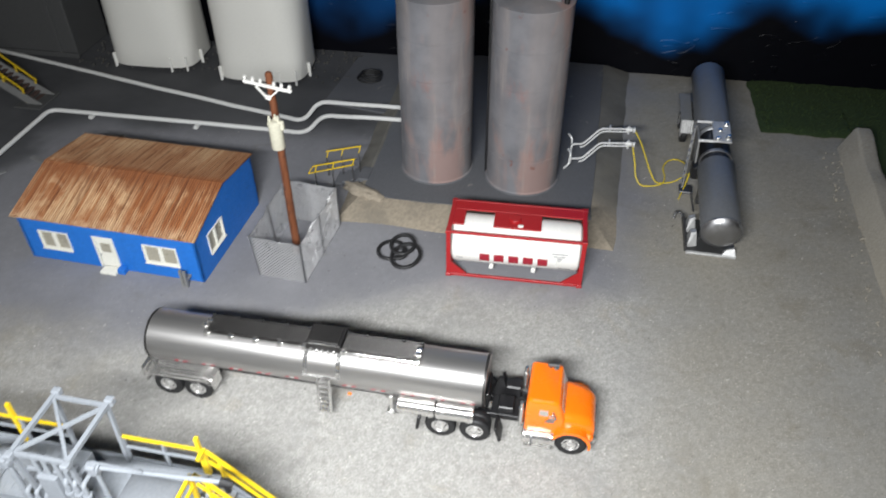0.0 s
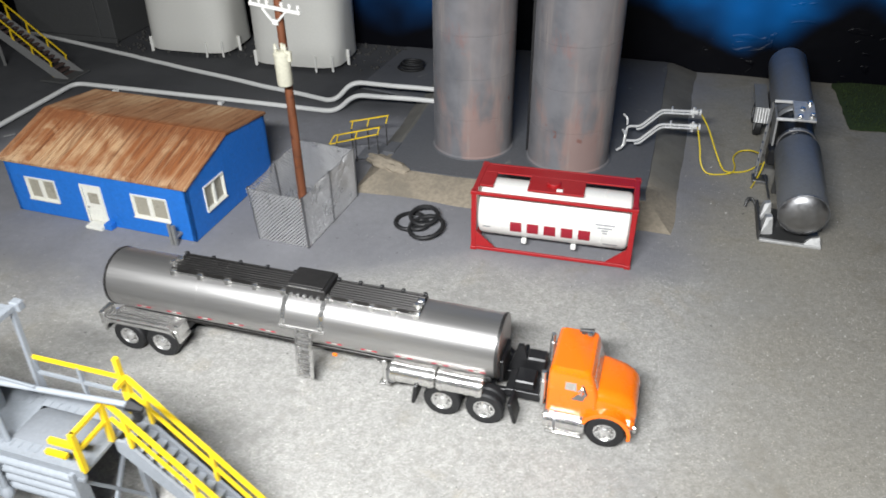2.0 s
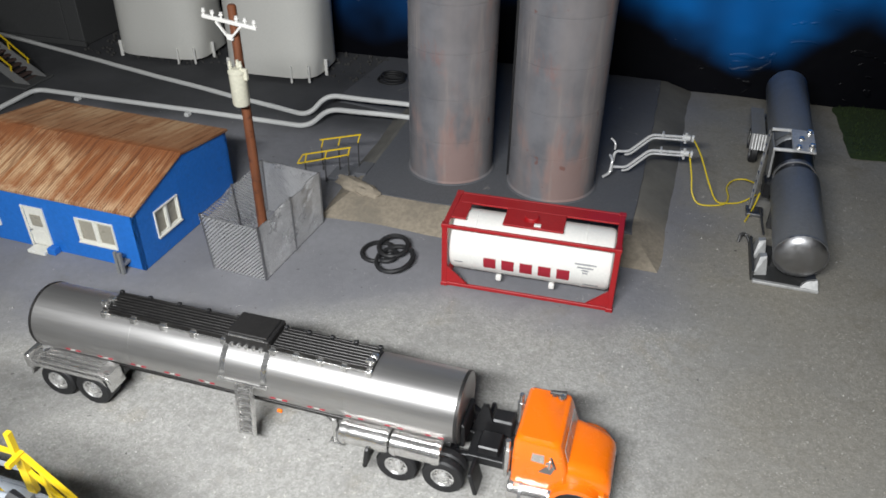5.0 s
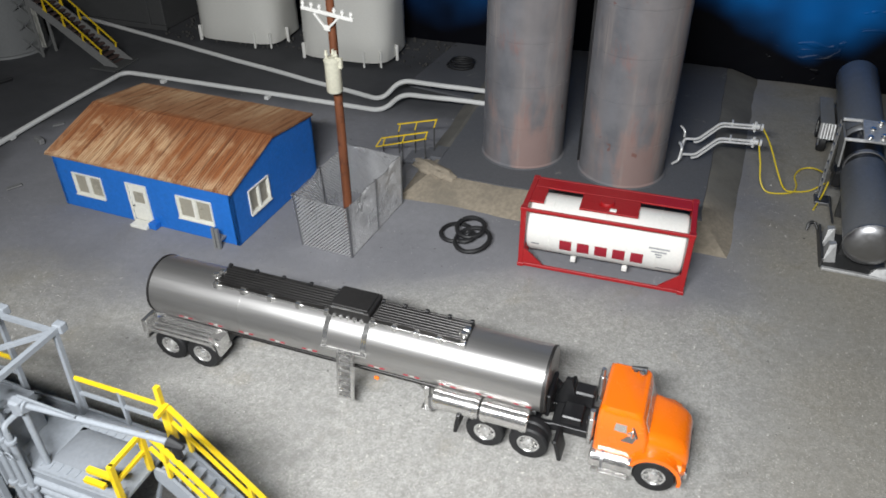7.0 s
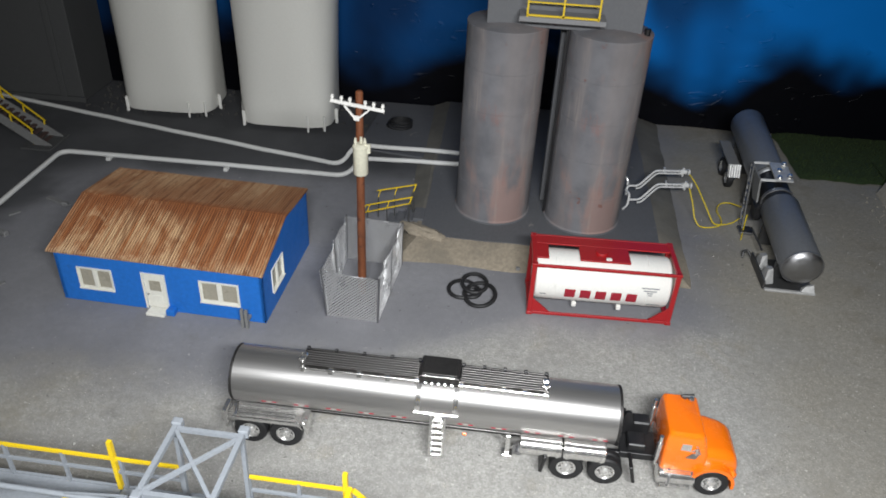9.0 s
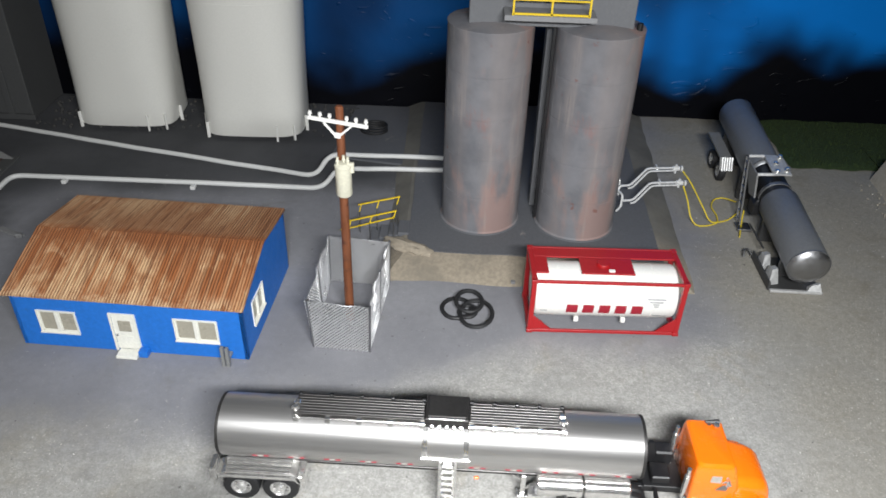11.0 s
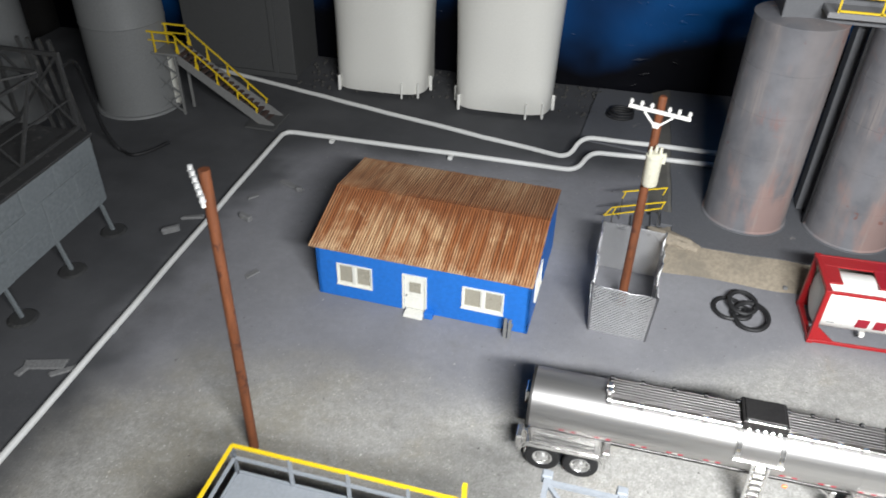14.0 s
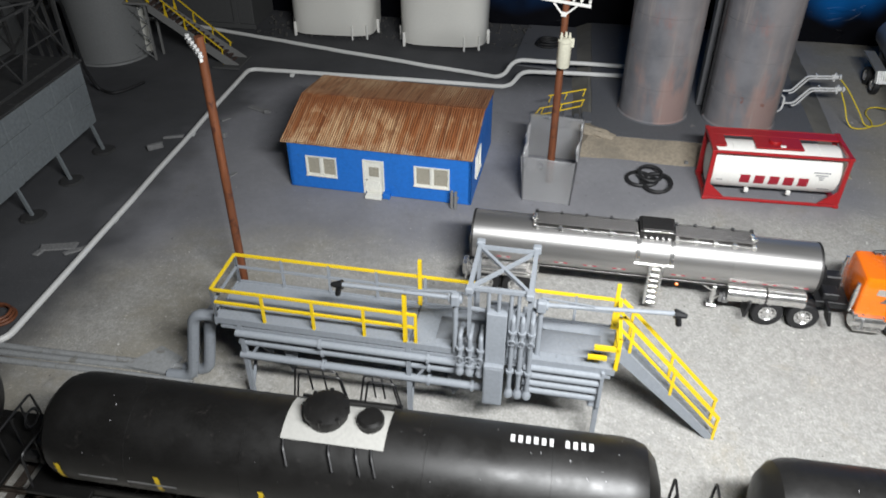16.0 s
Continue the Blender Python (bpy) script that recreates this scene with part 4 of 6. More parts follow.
    for s in (-1, 1):
        for x0, x1 in ((6.17, 6.33), (7.42, 7.58), (6.33, 7.42)):
            g = G()
            out = []
            for k in range(11):
                a = radians(28 + 62 * k / 10)
                out.append((s * (r + 0.05) * math.sin(a), zc + (r + 0.05) * math.cos(a)))
            inn = [(y * 0.985, zc + (z - zc) * 0.985) for y, z in out]
            g.loft([[(x, y, z) for y, z in out + inn[::-1]] for x in (x0, x1)])
            part("spill_collar", g, M_CHROME if x1 - x0 < 0.5 else M_STEEL, box, "bright collar strip")
        part("walk_plate", G().box(6.12, 7.63, s * (r + 0.04) - 0.06, s * (r + 0.04) + 0.06, zc + 0.02, zc + 0.12, 0.02), M_CHROME, t)
        ladder = part("ladder", G().bar((6.74, s * (r + 0.12), zc + 0.05), (6.74, s * (r + 0.36), 0.5), 0.09).bar((7.2, s * (r + 0.12), zc + 0.05), (7.2, s * (r + 0.36), 0.5), 0.09), M_CHROME, t, "bright side ladder")
        for k in range(7):
            u = (k + 0.6) / 7
            y, z = s * (r + 0.12 + 0.24 * u), zc + 0.05 - (zc - 0.45) * u
            part("rung", G().rod((6.77, y, z), (7.17, y, z), 0.075, seg=8).box(6.82, 7.12, y - 0.09, y + 0.09, z + 0.03, z + 0.09, 0.02), M_CHROME, ladder)
        # reflective tape: pairs of red and white
        for k in range(11):
            x = 0.9 + k * 1.12
            if 5.9 < x < 7.6:
                continue
            a = radians(22)
            for dx, mt in ((0, M_REDINK), (0.19, M_GREYPLATE), (0.36, M_REDINK)):
                y, z = s * (r + 0.006) * math.cos(a), zc - (r + 0.006) * math.sin(a)
                part("reflector", G().box(x + dx, x + dx + 0.15, -0.006, 0.006, -0.02, 0.02, m=Matrix.Translation((0, y, z)) @ Matrix.Rotation(s * a, 4, "X")), mt, tank)
        # under-run skirt and side lamps
        part("side_rail", G().box(0.5, L - 1.2, s * 0.60 - 0.05, s * 0.60 + 0.05, 1.18, 1.3, 0.02), M_STRIP, t)
        part("side_lamp", G().box(7.8, 7.95, s * 0.95 - 0.04, s * 0.95 + 0.04, 1.27, 1.38, 0.02), M_ORANGE, t, "amber side lamp")
    # running gear
    part("subframe", G().box(0.4, 2.4, -0.5, 0.5, 0.72, 1.15, 0.03), M_DARKSTEEL, t)
    part("kingpin_plate", G().box(9.3, 12.7, -0.55, 0.55, 1.06, 1.22, 0.02), M_DARKSTEEL, t)
    for x in (0.5, 1.74):
        part("axle", G().rod((x, -1.1, 0.58), (x, 1.1, 0.58), 0.09), M_DARKSTEEL, t)
        for s in (-1, 1):
            wheel("wheel", t, x, s * 1.24, 0.58, s, 0.58)
            wheel("wheel", t, x, s * 0.92, 0.58, s, 0.57)
    for s in (-1, 1):
        y0, y1 = sorted((s * 0.66, s * 1.28))
        prof = [(-0.12, 0.7), (-0.04, 1.18), (0.3, 1.34), (2.38, 1.34), (2.68, 1.2), (2.76, 0.75), (2.7, 0.75), (2.6, 1.14), (2.34, 1.26), (0.34, 1.26), (0.04, 1.12), (-0.05, 0.7)]
        part("mudguard", G().prism(prof, y1 - y0, Matrix.Translation((-0.22, y1, 0)) @ Matrix.Rotation(radians(90), 4, "X")), M_CHROME, t, "bright mudguard")
        part("mudguard_side", G().prism([(0.0, 0.95), (0.14, 1.24), (2.48, 1.24), (2.62, 0.95), (2.44, 1.12), (0.2, 1.12)], 0.04, Matrix.Translation((-0.22, s * 1.3 + 0.02, 0)) @ Matrix.Rotation(radians(90), 4, "X")), M_CHROME, t)
        part("mudguard_bracket", G().box(-0.42, -0.22, s * 1.0 - 0.3, s * 1.0 + 0.3, 0.95, 1.46, 0.03), M_CHROME, t)
        part("mudguard_bracket", G().box(2.36, 2.58, s * 1.0 - 0.25, s * 1.0 + 0.25, 1.0, 1.44, 0.03), M_CHROME, t)
        for k in range(4):
            part("mudguard_rib", G().rod((0.1, s * (0.74 + 0.15 * k), 1.345), (2.1, s * (0.74 + 0.15 * k), 1.345), 0.045, seg=8), M_CHROME, t)
        # hose tubes over the tractor's wheels
        for x0, x1 in ((9.75, 11.15), (11.2, 12.6)):
            part("hose_tube", G().lathe([(0, 0), (0.31, 0), (0.34, 0.03), (0.34, x1 - x0 - 0.03), (0.31, x1 - x0), (0, x1 - x0)], 24, Matrix.Translation((x0, s * 0.98, 1.24)) @ ALONG_X), M_CHROME, t, "bright hose tube")
            for x in (x0 + 0.15, x1 - 0.15):
                part("strap", G().lathe([(0.32, -0.05), (0.365, -0.05), (0.365, 0.05), (0.32, 0.05)], 20, Matrix.Translation((x, s * 0.98, 1.24)) @ ALONG_X), M_CHROME, t)
        part("landing_leg", G().box(9.3, 9.46, s * 0.62 - 0.08, s * 0.62 + 0.08, 0.35, 1.2, 0.02).box(9.2, 9.56, s * 0.62 - 0.17, s * 0.62 + 0.17, 0.28, 0.36, 0.02), M_CHROME, t, "raised landing leg")
        part("leg_brace", G().bar((9.4, s * 0.62, 0.55), (10.1, s * 0.55, 1.1), 0.07).bar((9.4, s * 0.62, 0.9), (8.9, s * 0.5, 1.15), 0.06), M_CHROME, t)
        part("valve_cluster", G().rod((9.75, s * 0.75, 0.95), (9.75, s * 1.1, 0.85), 0.11).rod((9.6, s * 0.95, 0.75), (9.6, s * 0.95, 1.15), 0.07), M_DULL, t)
    part("bumper", G().box(-0.12, 0.02, -1.15, 1.15, 0.55, 0.75, 0.02).box(-0.05, 0.4, -0.55, -0.45, 0.6, 1.2).box(-0.05, 0.4, 0.45, 0.55, 0.6, 1.2), M_CHROME, t, "rear under-run bumper")
    for s in (-1, 1):
        for z in (0.85, 1.05):
            part("tail_lamp", G().rod((-0.1, s * 0.85, z), (-0.02, s * 0.85, z), 0.08, seg=10), M_RED, t)
    part("nose_panel", G().box(L - 0.02, L + 0.1, -0.55, 0.55, 1.15, 1.95, 0.03), M_BLACK, t)
    part("hose_stand", G().prism([(-0.32, 0), (0.34, 0), (0.1, 0.95), (-0.06, 0.95)], 0.12, Matrix.Translation((L + 0.42, 0.45, 0.98)) @ Matrix.Rotation(radians(90), 4, "X")), M_BLACK, t, "black hose stand")
    part("air_coil", G().tube([(L + 0.05, 0.25 + 0.1 * math.sin(k * 0.9), 1.6 - 0.02 * k + 0.1 * math.cos(k * 0.9)) for k in range(24)], 0.03, 6), M_BLACK, t)


trailer()


def tractor():
    t = thing("truck_tractor", "glossy orange conventional truck tractor with chrome tanks", "truck", 0.05, -7.9, 0, TRUCK_TURN)
    for s in (-1, 1):
        part("frame_rail", G().box(0.2, 6.3, s * 0.42 - 0.08, s * 0.42 + 0.08, 0.62, 0.86, 0.02), M_BLACK, t)
    part("crossmember", G().box(0.2, 0.35, -0.42, 0.42, 0.62, 0.85).box(3.0, 3.15, -0.42, 0.42, 0.62, 0.85), M_BLACK, t)
    part("fifth_wheel", G().lathe([(0, 0.1), (0.5, 0.1), (0.55, 0.05), (0.55, 0), (0, 0)], 20, Matrix.Translation((1.8, 0, 0.9))), M_BLACK, t)
    part("deck_plate", G().box(2.9, 4.15, -0.55, 0.55, 0.86, 0.95, 0.02), M_BLACK, t)
    part("battery_box", G().box(3.15, 3.75, -0.45, 0.2, 0.95, 1.25, 0.04), M_BLACK, t)
    part("air_box", G().box(3.35, 3.95, 0.35, 0.85, 0.95, 1.5, 0.05), M_BLACK, t)
    for x in (1.12, 2.42):
        part("axle", G().rod((x, -1.1, 0.58), (x, 1.1, 0.58), 0.1), M_BLACK, t)
        for s in (-1, 1):
            wheel("wheel", t, x, s * 1.22, 0.58, s, 0.58)
            wheel("wheel", t, x, s * 0.9, 0.58, s, 0.57)
    for s in (-1, 1):
        wheel("wheel", t, 5.93, s * 1.16, 0.58, s, 0.58)
        for x, lean in ((3.2, 14), (0.36, -8)):
            part("mudflap", G().box(-0.06, 0.06, -0.34, 0.34, -0.7, 0.05, 0.03, m=Matrix.Translation((x, s * 1.05, 1.1)) @ Matrix.Rotation(radians(-lean), 4, "Y")), M_BLACK, t, "black mudflap")
    part("axle", G().rod((5.93, -1.0, 0.58), (5.93, 1.0, 0.58), 0.09), M_BLACK, t)
    # cab: a tapered shell
    def ring(z, x0, x1, w, rr=0.14):
        out = []
        for cx, cy, a0 in ((x1 - rr, w - rr, 0), (x0 + rr, w - rr, 90), (x0 + rr, -w + rr, 180), (x1 - rr, -w + rr, 270)):
            for k in range(5):
                a = radians(a0 + 22.5 * k)
                out.append((cx + rr * math.cos(a), cy + rr * math.sin(a), z))
        return out
    cab = part("cab", G().loft([ring(0.75, 4.2, 5.62, 1.0), ring(0.8, 4.18, 5.65, 1.03), ring(1.66, 4.18, 5.62, 1.03), ring(2.32, 4.2, 5.42, 0.99), ring(2.45, 4.24, 5.36, 0.95), ring(2.51, 4.32, 5.26, 0.87)]), M_ORANGE, t, "orange cab")
    lean = math.atan2(0.20, 0.66)
    wm = Matrix.Translation((5.525, 0, 1.99)) @ Matrix.Rotation(-lean, 4, "Y")
    part("windscreen", G().box(-0.01, 0.012, -0.76, -0.03, -0.2, 0.2, 0.005, m=wm).box(-0.01, 0.012, 0.03, 0.76, -0.2, 0.2, 0.005, m=wm), M_PANEGLASS, cab, "grey split windscreen")
    for s in (-1, 1):
        def pane(pts, y):
            return G().prism(pts, 0.03, Matrix.Translation((0, s * y + (0.03 if s > 0 else 0.0), 0)) @ Matrix.Rotation(radians(90), 4, "X"))
        part("side_window", pane([(4.68, 1.86), (5.02, 1.84), (5.0, 2.12), (4.7, 2.12)], 1.005), M_PANEGLASS, cab, "pale side window")
        part("door_seam", G().box(4.55, 4.565, s * 1.032 - 0.004, s * 1.032 + 0.004, 0.95, 1.6).box(5.5, 5.515, s * 1.032 - 0.004, s * 1.032 + 0.004, 0.95, 1.6), M_ORANGE, cab)
        part("vent_pane", pane([(4.9, 1.54), (5.22, 1.54), (5.3, 1.8), (5.06, 1.76)], 1.028), M_DULL, cab, "small lower pane")
        part("mirror", G().box(5.13, 5.2, s * 1.1 - 0.06, s * 1.1 + 0.06, 1.8, 2.1, 0.02).bar((5.16, s * 1.0, 2.1), (5.3, s * 1.1, 1.82), 0.05).bar((5.06, s * 1.0, 1.82), (5.2, s * 1.1, 2.08), 0.045), M_CHROME, cab, "chrome mirror")
        part("exhaust_pipe", G().rod((4.05, s * 0.85, 0.9), (4.05, s * 0.85, 2.2), 0.07).rod((4.05, s * 0.85, 1.2), (4.05, s * 0.85, 1.9), 0.1), M_CHROME, t, "chrome stack")
        tank = part("fuel_tank", G().lathe([(0, 0), (0.3, 0), (0.33, 0.04), (0.33, 1.16), (0.3, 1.2), (0, 1.2)], 24, Matrix.Translation((4.15, s * 0.95, 0.62)) @ ALONG_X), M_CHROME, t, "chrome fuel tank")
        part("tank_step", G().box(4.25, 5.25, s * 1.2 - 0.1, s * 1.2 + 0.1, 0.3, 0.38, 0.01).box(4.3, 5.2, s * 1.12 - 0.1, s * 1.12 + 0.1, 0.86, 0.93, 0.01), M_CHROME, tank)
        part("tank_strap", G().lathe([(0.33, -0.04), (0.345, -0.04), (0.345, 0.04), (0.33, 0.04)], 24, Matrix.Translation((4.5, s * 0.95, 0.62)) @ ALONG_X), M_DULL, tank)
    # hood
    def hring(x, w, z0, z1, rr=0.2):
        out = []
        for cy, cz, a0 in ((w - rr, z1 - rr, 0), (-w + rr, z1 - rr, 90)):
            for k in range(6):
                a = radians(a0 + 18 * k)
                out.append((x, cy + rr * math.cos(a), cz + rr * math.sin(a)))
        return out + [(x, -w, z0), (x, w, z0)]
    hood = part("hood", G().loft([hring(5.5, 0.98, 0.85, 1.8, 0.3), hring(5.75, 0.96, 0.85, 1.8, 0.34), hring(6.2, 0.92, 0.8, 1.72, 0.36), hring(6.48, 0.88, 0.78, 1.6, 0.36), hring(6.62, 0.84, 0.78, 1.48, 0.34), hring(6.7, 0.8, 0.78, 1.32, 0.28), hring(6.73, 0.74, 0.78, 1.18, 0.16)]), M_ORANGE, t, "sloping orange hood")
    part("grille", G().box(6.71, 6.76, -0.5, 0.5, 0.75, 1.12, 0.02), M_DARKSTEEL, hood, "dark grille")
    part("bumper", G().box(6.66, 6.8, -0.8, 0.8, 0.4, 0.66, 0.04), M_CHROME, t)
    for s in (-1, 1):
        prof = []
        for k in range(13):
            a = radians(195 - 205 * k / 12)
            prof.append((5.93 + 0.73 * math.cos(a), 0.62 + 0.72 * math.sin(a)))
        for k in range(13):
            a = radians(-10 + 205 * k / 12)
            prof.append((5.93 + 0.63 * math.cos(a), 0.58 + 0.62 * math.sin(a)))
        y1 = s * 1.2 if s > 0 else -0.6
        part("fender", G().prism(prof, 0.6, Matrix.Translation((0, y1, 0)) @ Matrix.Rotation(radians(90), 4, "X")), M_ORANGE, t, "orange wheel arch")
        part("fender_cheek", G().box(6.3, 6.7, s * 0.82 - 0.3, s * 0.82 + 0.3, 0.72, 1.12, 0.12), M_ORANGE, t)
        part("headlamp", G().lathe([(0, 0.06), (0.1, 0.05), (0.13, 0), (0.13, -0.1)], 14, Matrix.Translation((6.68, s * 0.64, 0.92)) @ ALONG_X), M_CHROME, t, "round headlamp")
    horn = part("air_horn", G().rod((4.8, 0.74, 2.6), (5.22, 0.74, 2.62), 0.05, 0.1).box(4.86, 4.98, 0.68, 0.8, 2.44, 2.6, 0.02), M_DARKSTEEL, t, "dark air horn")
    part("horn_knob", G().lathe([(0, 0.12), (0.07, 0.1), (0.1, 0.04), (0.08, -0.04), (0, -0.06)], 12, Matrix.Translation((5.12, 0.62, 2.58))), M_CHROME, horn, "chrome knob")


tractor()


# ---- loading rack ----
def loading_rack():
    t = thing("loading_rack", "grey tank loading rack with yellow handrails and swing arms", "loading rack", -17.72, -15.75, turn=-1.5)
    L, W, D = 12.6, 1.85, 3.5
    deck = part("deck", G().box(0, 6.3, 0, W, D - 0.1, D, 0.01), M_RACK, t, "grey walkway deck")
    part("edge_beam", G().box(0, L, -0.06, 0.0, D - 0.2, D + 0.04), M_RACK, deck)
    part("edge_beam", G().box(0, L, W, W + 0.06, D - 0.28, D + 0.06), M_RACK, deck)
    part("edge_beam", G().box(-0.06, 0, -0.06, W + 0.06, D - 0.28, D + 0.06), M_RACK, deck)
    deck2 = part("deck", G().box(6.35, L, 0.0, W, D - 0.1, D, 0.01), M_RACK, t, "grey walkway deck")
    for k in range(24):
        for y in (0.22, 1.5):
            x = 6.6 + k * 0.25
            if 7.9 < x < 9.4:
                continue
            part("tread_slot", G().box(x, x + 0.06, y - 0.1, y + 0.1, D, D + 0.02), M_RACK, deck2)
    # smooth raised covers over the hatches
    for x, w in ((7.1, 1.5), (10.25, 1.9)):
        rings = []
        for u, h in ((0.0, 0.0), (0.12, 0.08), (0.35, 0.14), (0.65, 0.15), (0.88, 0.10), (1.0, 0.0)):
            yy = 0.35 + 1.05 * u
            rings.append([(x + w * a, yy, D + 0.005 + h * b) for a, b in ((0, 0), (0.1, 0.7), (0.3, 1), (0.7, 1), (0.9, 0.7), (1, 0))])
        part("hatch_cover", G().loft(rings), M_RACKDARK, deck2, "smooth darker grey cover")
    # legs with bracing
    for x in (0.75, 6.3, 12.25):
        for y in (0.02, W - 0.05):
            leg = part("leg", G().bar((x, y, 0), (x, y, D - 0.1), 0.15), M_RACK, t)
            part("foot", G().box(x - 0.13, x + 0.13, y - 0.13, y + 0.13, 0, 0.06, 0.02), M_RACK, leg)
        part("cross_brace", G().bar((x, 0.05, 0.35), (x, W - 0.05, D - 0.5), 0.09), M_RACK, t)
        part("cross_brace", G().bar((x, W - 0.05, 0.35), (x, 0.05, D - 0.5), 0.09), M_RACK, t)
        part("cross_beam", G().box(x - 0.08, x + 0.08, 0, W, D - 0.35, D - 0.12), M_RACK, t)
    for y in (0.0, W):
        part("beam", G().box(0.1, L - 0.1, y - 0.04, y + 0.04, D - 0.38, D - 0.28), M_RACK, t)
    for x in (0.75, 6.3):
        part("knee_brace", G().bar((x, 0.05, 1.6), (x + 0.75, 0.05, D - 0.6), 0.09), M_RACK, t)
        part("gusset", G().prism([(x + 0.95, D - 0.55), (x + 1.75, D - 0.55), (x + 1.55, 1.25), (x + 1.35, 1.0)], 0.07, Matrix.Translation((0, 0.5, 0)) @ Matrix.Rotation(radians(90), 4, "X")), M_RACK, t)
    # long pipes under the deck
    for y, z in ((-0.06, 2.98), (0.1, 2.5), (0.0, 1.98)):
        p = part("pipe", G().rod((0.6, y, z), (9.0, y, z), 0.13, seg=14), M_RACK, t)
        for x in (3.4, 6.9, 8.3):
            part("flange", G().rod((x, y, z), (x + 0.09, y, z), 0.19, seg=12), M_RACK, p)
    for k in range(4):
        part("pipe", G().rod((9.9, -0.05 + 0.04 * k, 3.2 - 0.36 * k), (12.3, -0.05 + 0.04 * k, 3.2 - 0.36 * k), 0.12, seg=14), M_RACK, t)
    part("pipe_bracket", G().box(12.2, 12.32, -0.16, 0.2, 1.9, 3.42, 0.02), M_RACK, t)
    # risers with valves
    for x in (7.95, 8.25, 8.58, 9.5, 9.78, 10.06):
        left = x < 9
        top = 4.0 if left else 4.9
        low = 2.65 if left else 1.95
        y = -0.18
        r = part("riser", G().rod((x, y, low), (x, y, top), 0.075, seg=10), M_RACK, t)
        part("flange", G().rod((x, y, 3.0), (x, y, 3.09), 0.13, seg=10), M_RACK, r)
        part("flange", G().rod((x, y, top - 0.3), (x, y, top - 0.22), 0.13, seg=10), M_RACK, r)
        part("elbow", G().tube(rounded([(x, y, top - 0.02), (x, y, top + 0.22), (x, 0.4, top + 0.22)], 0.16), 0.07), M_RACK, r)
        part("valve", G().lathe([(0, 0), (0.08, 0.02), (0.14, 0.1), (0.15, 0.22), (0.09, 0.36), (0.07, 0.4)], 10, Matrix.Translation((x, y, low - 0.05))), M_RACK, r)
        part("hand_wheel", G().lathe([(0.1, -0.02), (0.13, 0), (0.1, 0.02), (0.08, 0)], 12, Matrix.Translation((x, y - 0.18, top - 0.55)) @ ALONG_Y), M_RACK, r)
    cab = part("control_cabinet", G().box(8.72, 9.32, -0.48, -0.3, 1.77, 3.4, 0.02), M_RACK, t, "tall flat grey cabinet")
    part("door", G().box(8.76, 9.28, -0.5, -0.48, 1.85, 3.32, 0.01), M_RACK, cab)
    part("cover", G().box(8.72, 9.32, -0.28, -0.1, 2.9, 5.3, 0.02), M_RACK, cab)
    part("rear_panel", G().box(8.7, 9.35, 0.3, 1.2, D, 4.6, 0.02), M_RACK, cab)
    # overhead frame: lying square with an X brace, on four posts
    a, b, y0, y1, T = 8.2, 9.92, -0.15, 1.85, 6.1
    mast = part("mast", G().box(a - 0.1, b + 0.1, y0 - 0.06, y0 + 0.06, T - 0.06, T + 0.06), M_RACK, t, "grey overhead frame with X bracing")
    part("frame_bar", G().bar((a, y1, T), (b, y1, T), 0.11), M_RACK, mast)
    for x in (a, b):
        part("frame_bar", G().bar((x, y0 - 0.1, T + 0.02), (x, y1 + 0.15, T + 0.02), 0.13), M_RACK, mast)
        part("end_cap", G().box(x - 0.13, x + 0.13, y1 + 0.05, y1 + 0.28, T - 0.12, T + 0.14, 0.03), M_RACK, mast)
        part("end_cap", G().box(x - 0.12, x + 0.12, y0 - 0.22, y0 + 0.02, T - 0.1, T + 0.12, 0.03), M_RACK, mast)
        part("post", G().bar((x, y1 - 0.1, D), (x, y1, T), 0.11), M_RACK, mast)
        part("post", G().bar((x, y0 + 0.15, D), (x, y0, T), 0.11), M_RACK, mast)
    part("brace", G().bar((a, y0, T), (b, y1, T), 0.1), M_RACK, mast)
    part("brace", G().bar((b, y0, T + 0.01), (a, y1, T + 0.01), 0.1), M_RACK, mast)
    for x in (8.75, 9.05, 9.4, 9.62):
        part("cable_pipe", G().rod((x, -0.08, D), (x, -0.12, T - 0.05), 0.06, seg=8), M_RACK, mast)
    part("frame_bar", G().bar((a, 0.0, 5.2), (b, 0.0, 5.2), 0.09), M_RACK, mast)
    # swing arms
    for s, x0, x1, z0, z1 in ((-1, 7.78, 4.35, 5.6, 5.5), (1, 10.25, 13.98, 5.45, 5.55)):
        y = -0.1 if s < 0 else 0.25
        ya = y + (0.1 if s < 0 else 0.2)
        arm = part("loading_arm", G().rod((x0, y, z0), (x1, ya, z1), 0.07, seg=12), M_RACK, t, "grey swing arm with a black nozzle")
        part("joint", G().rod((x0, y, D), (x0, y, z0 + 0.2), 0.08, seg=12), M_RACK, arm)
        part("joint", G().rod((x0 - 0.2, y, z0), (x0 + 0.2, y, z0), 0.15, seg=14), M_RACK, arm)
        part("counterweight", G().box(x0 - 0.14, x0 + 0.14, y - 0.2, y + 0.05, z0 - 0.2, z0 + 0.22, 0.05), M_RACK, arm)
        part("tie", G().bar((x0, y, z0 + 0.25), (x0 + s * 1.5, y + 0.03, (z0 + z1) / 2 + 0.08), 0.05), M_RACK, arm)
        noz = part("nozzle", G().rod((x1, ya, z1), (x1 + s * 0.35, ya, z1 - 0.05), 0.15, 0.07, seg=10), M_BLACK, arm, "black nozzle")
        part("spout", G().rod((x1 + s * 0.1, ya, z1), (x1 + s * 0.18, ya, z1 - 0.4), 0.09, seg=8), M_BLACK, noz)
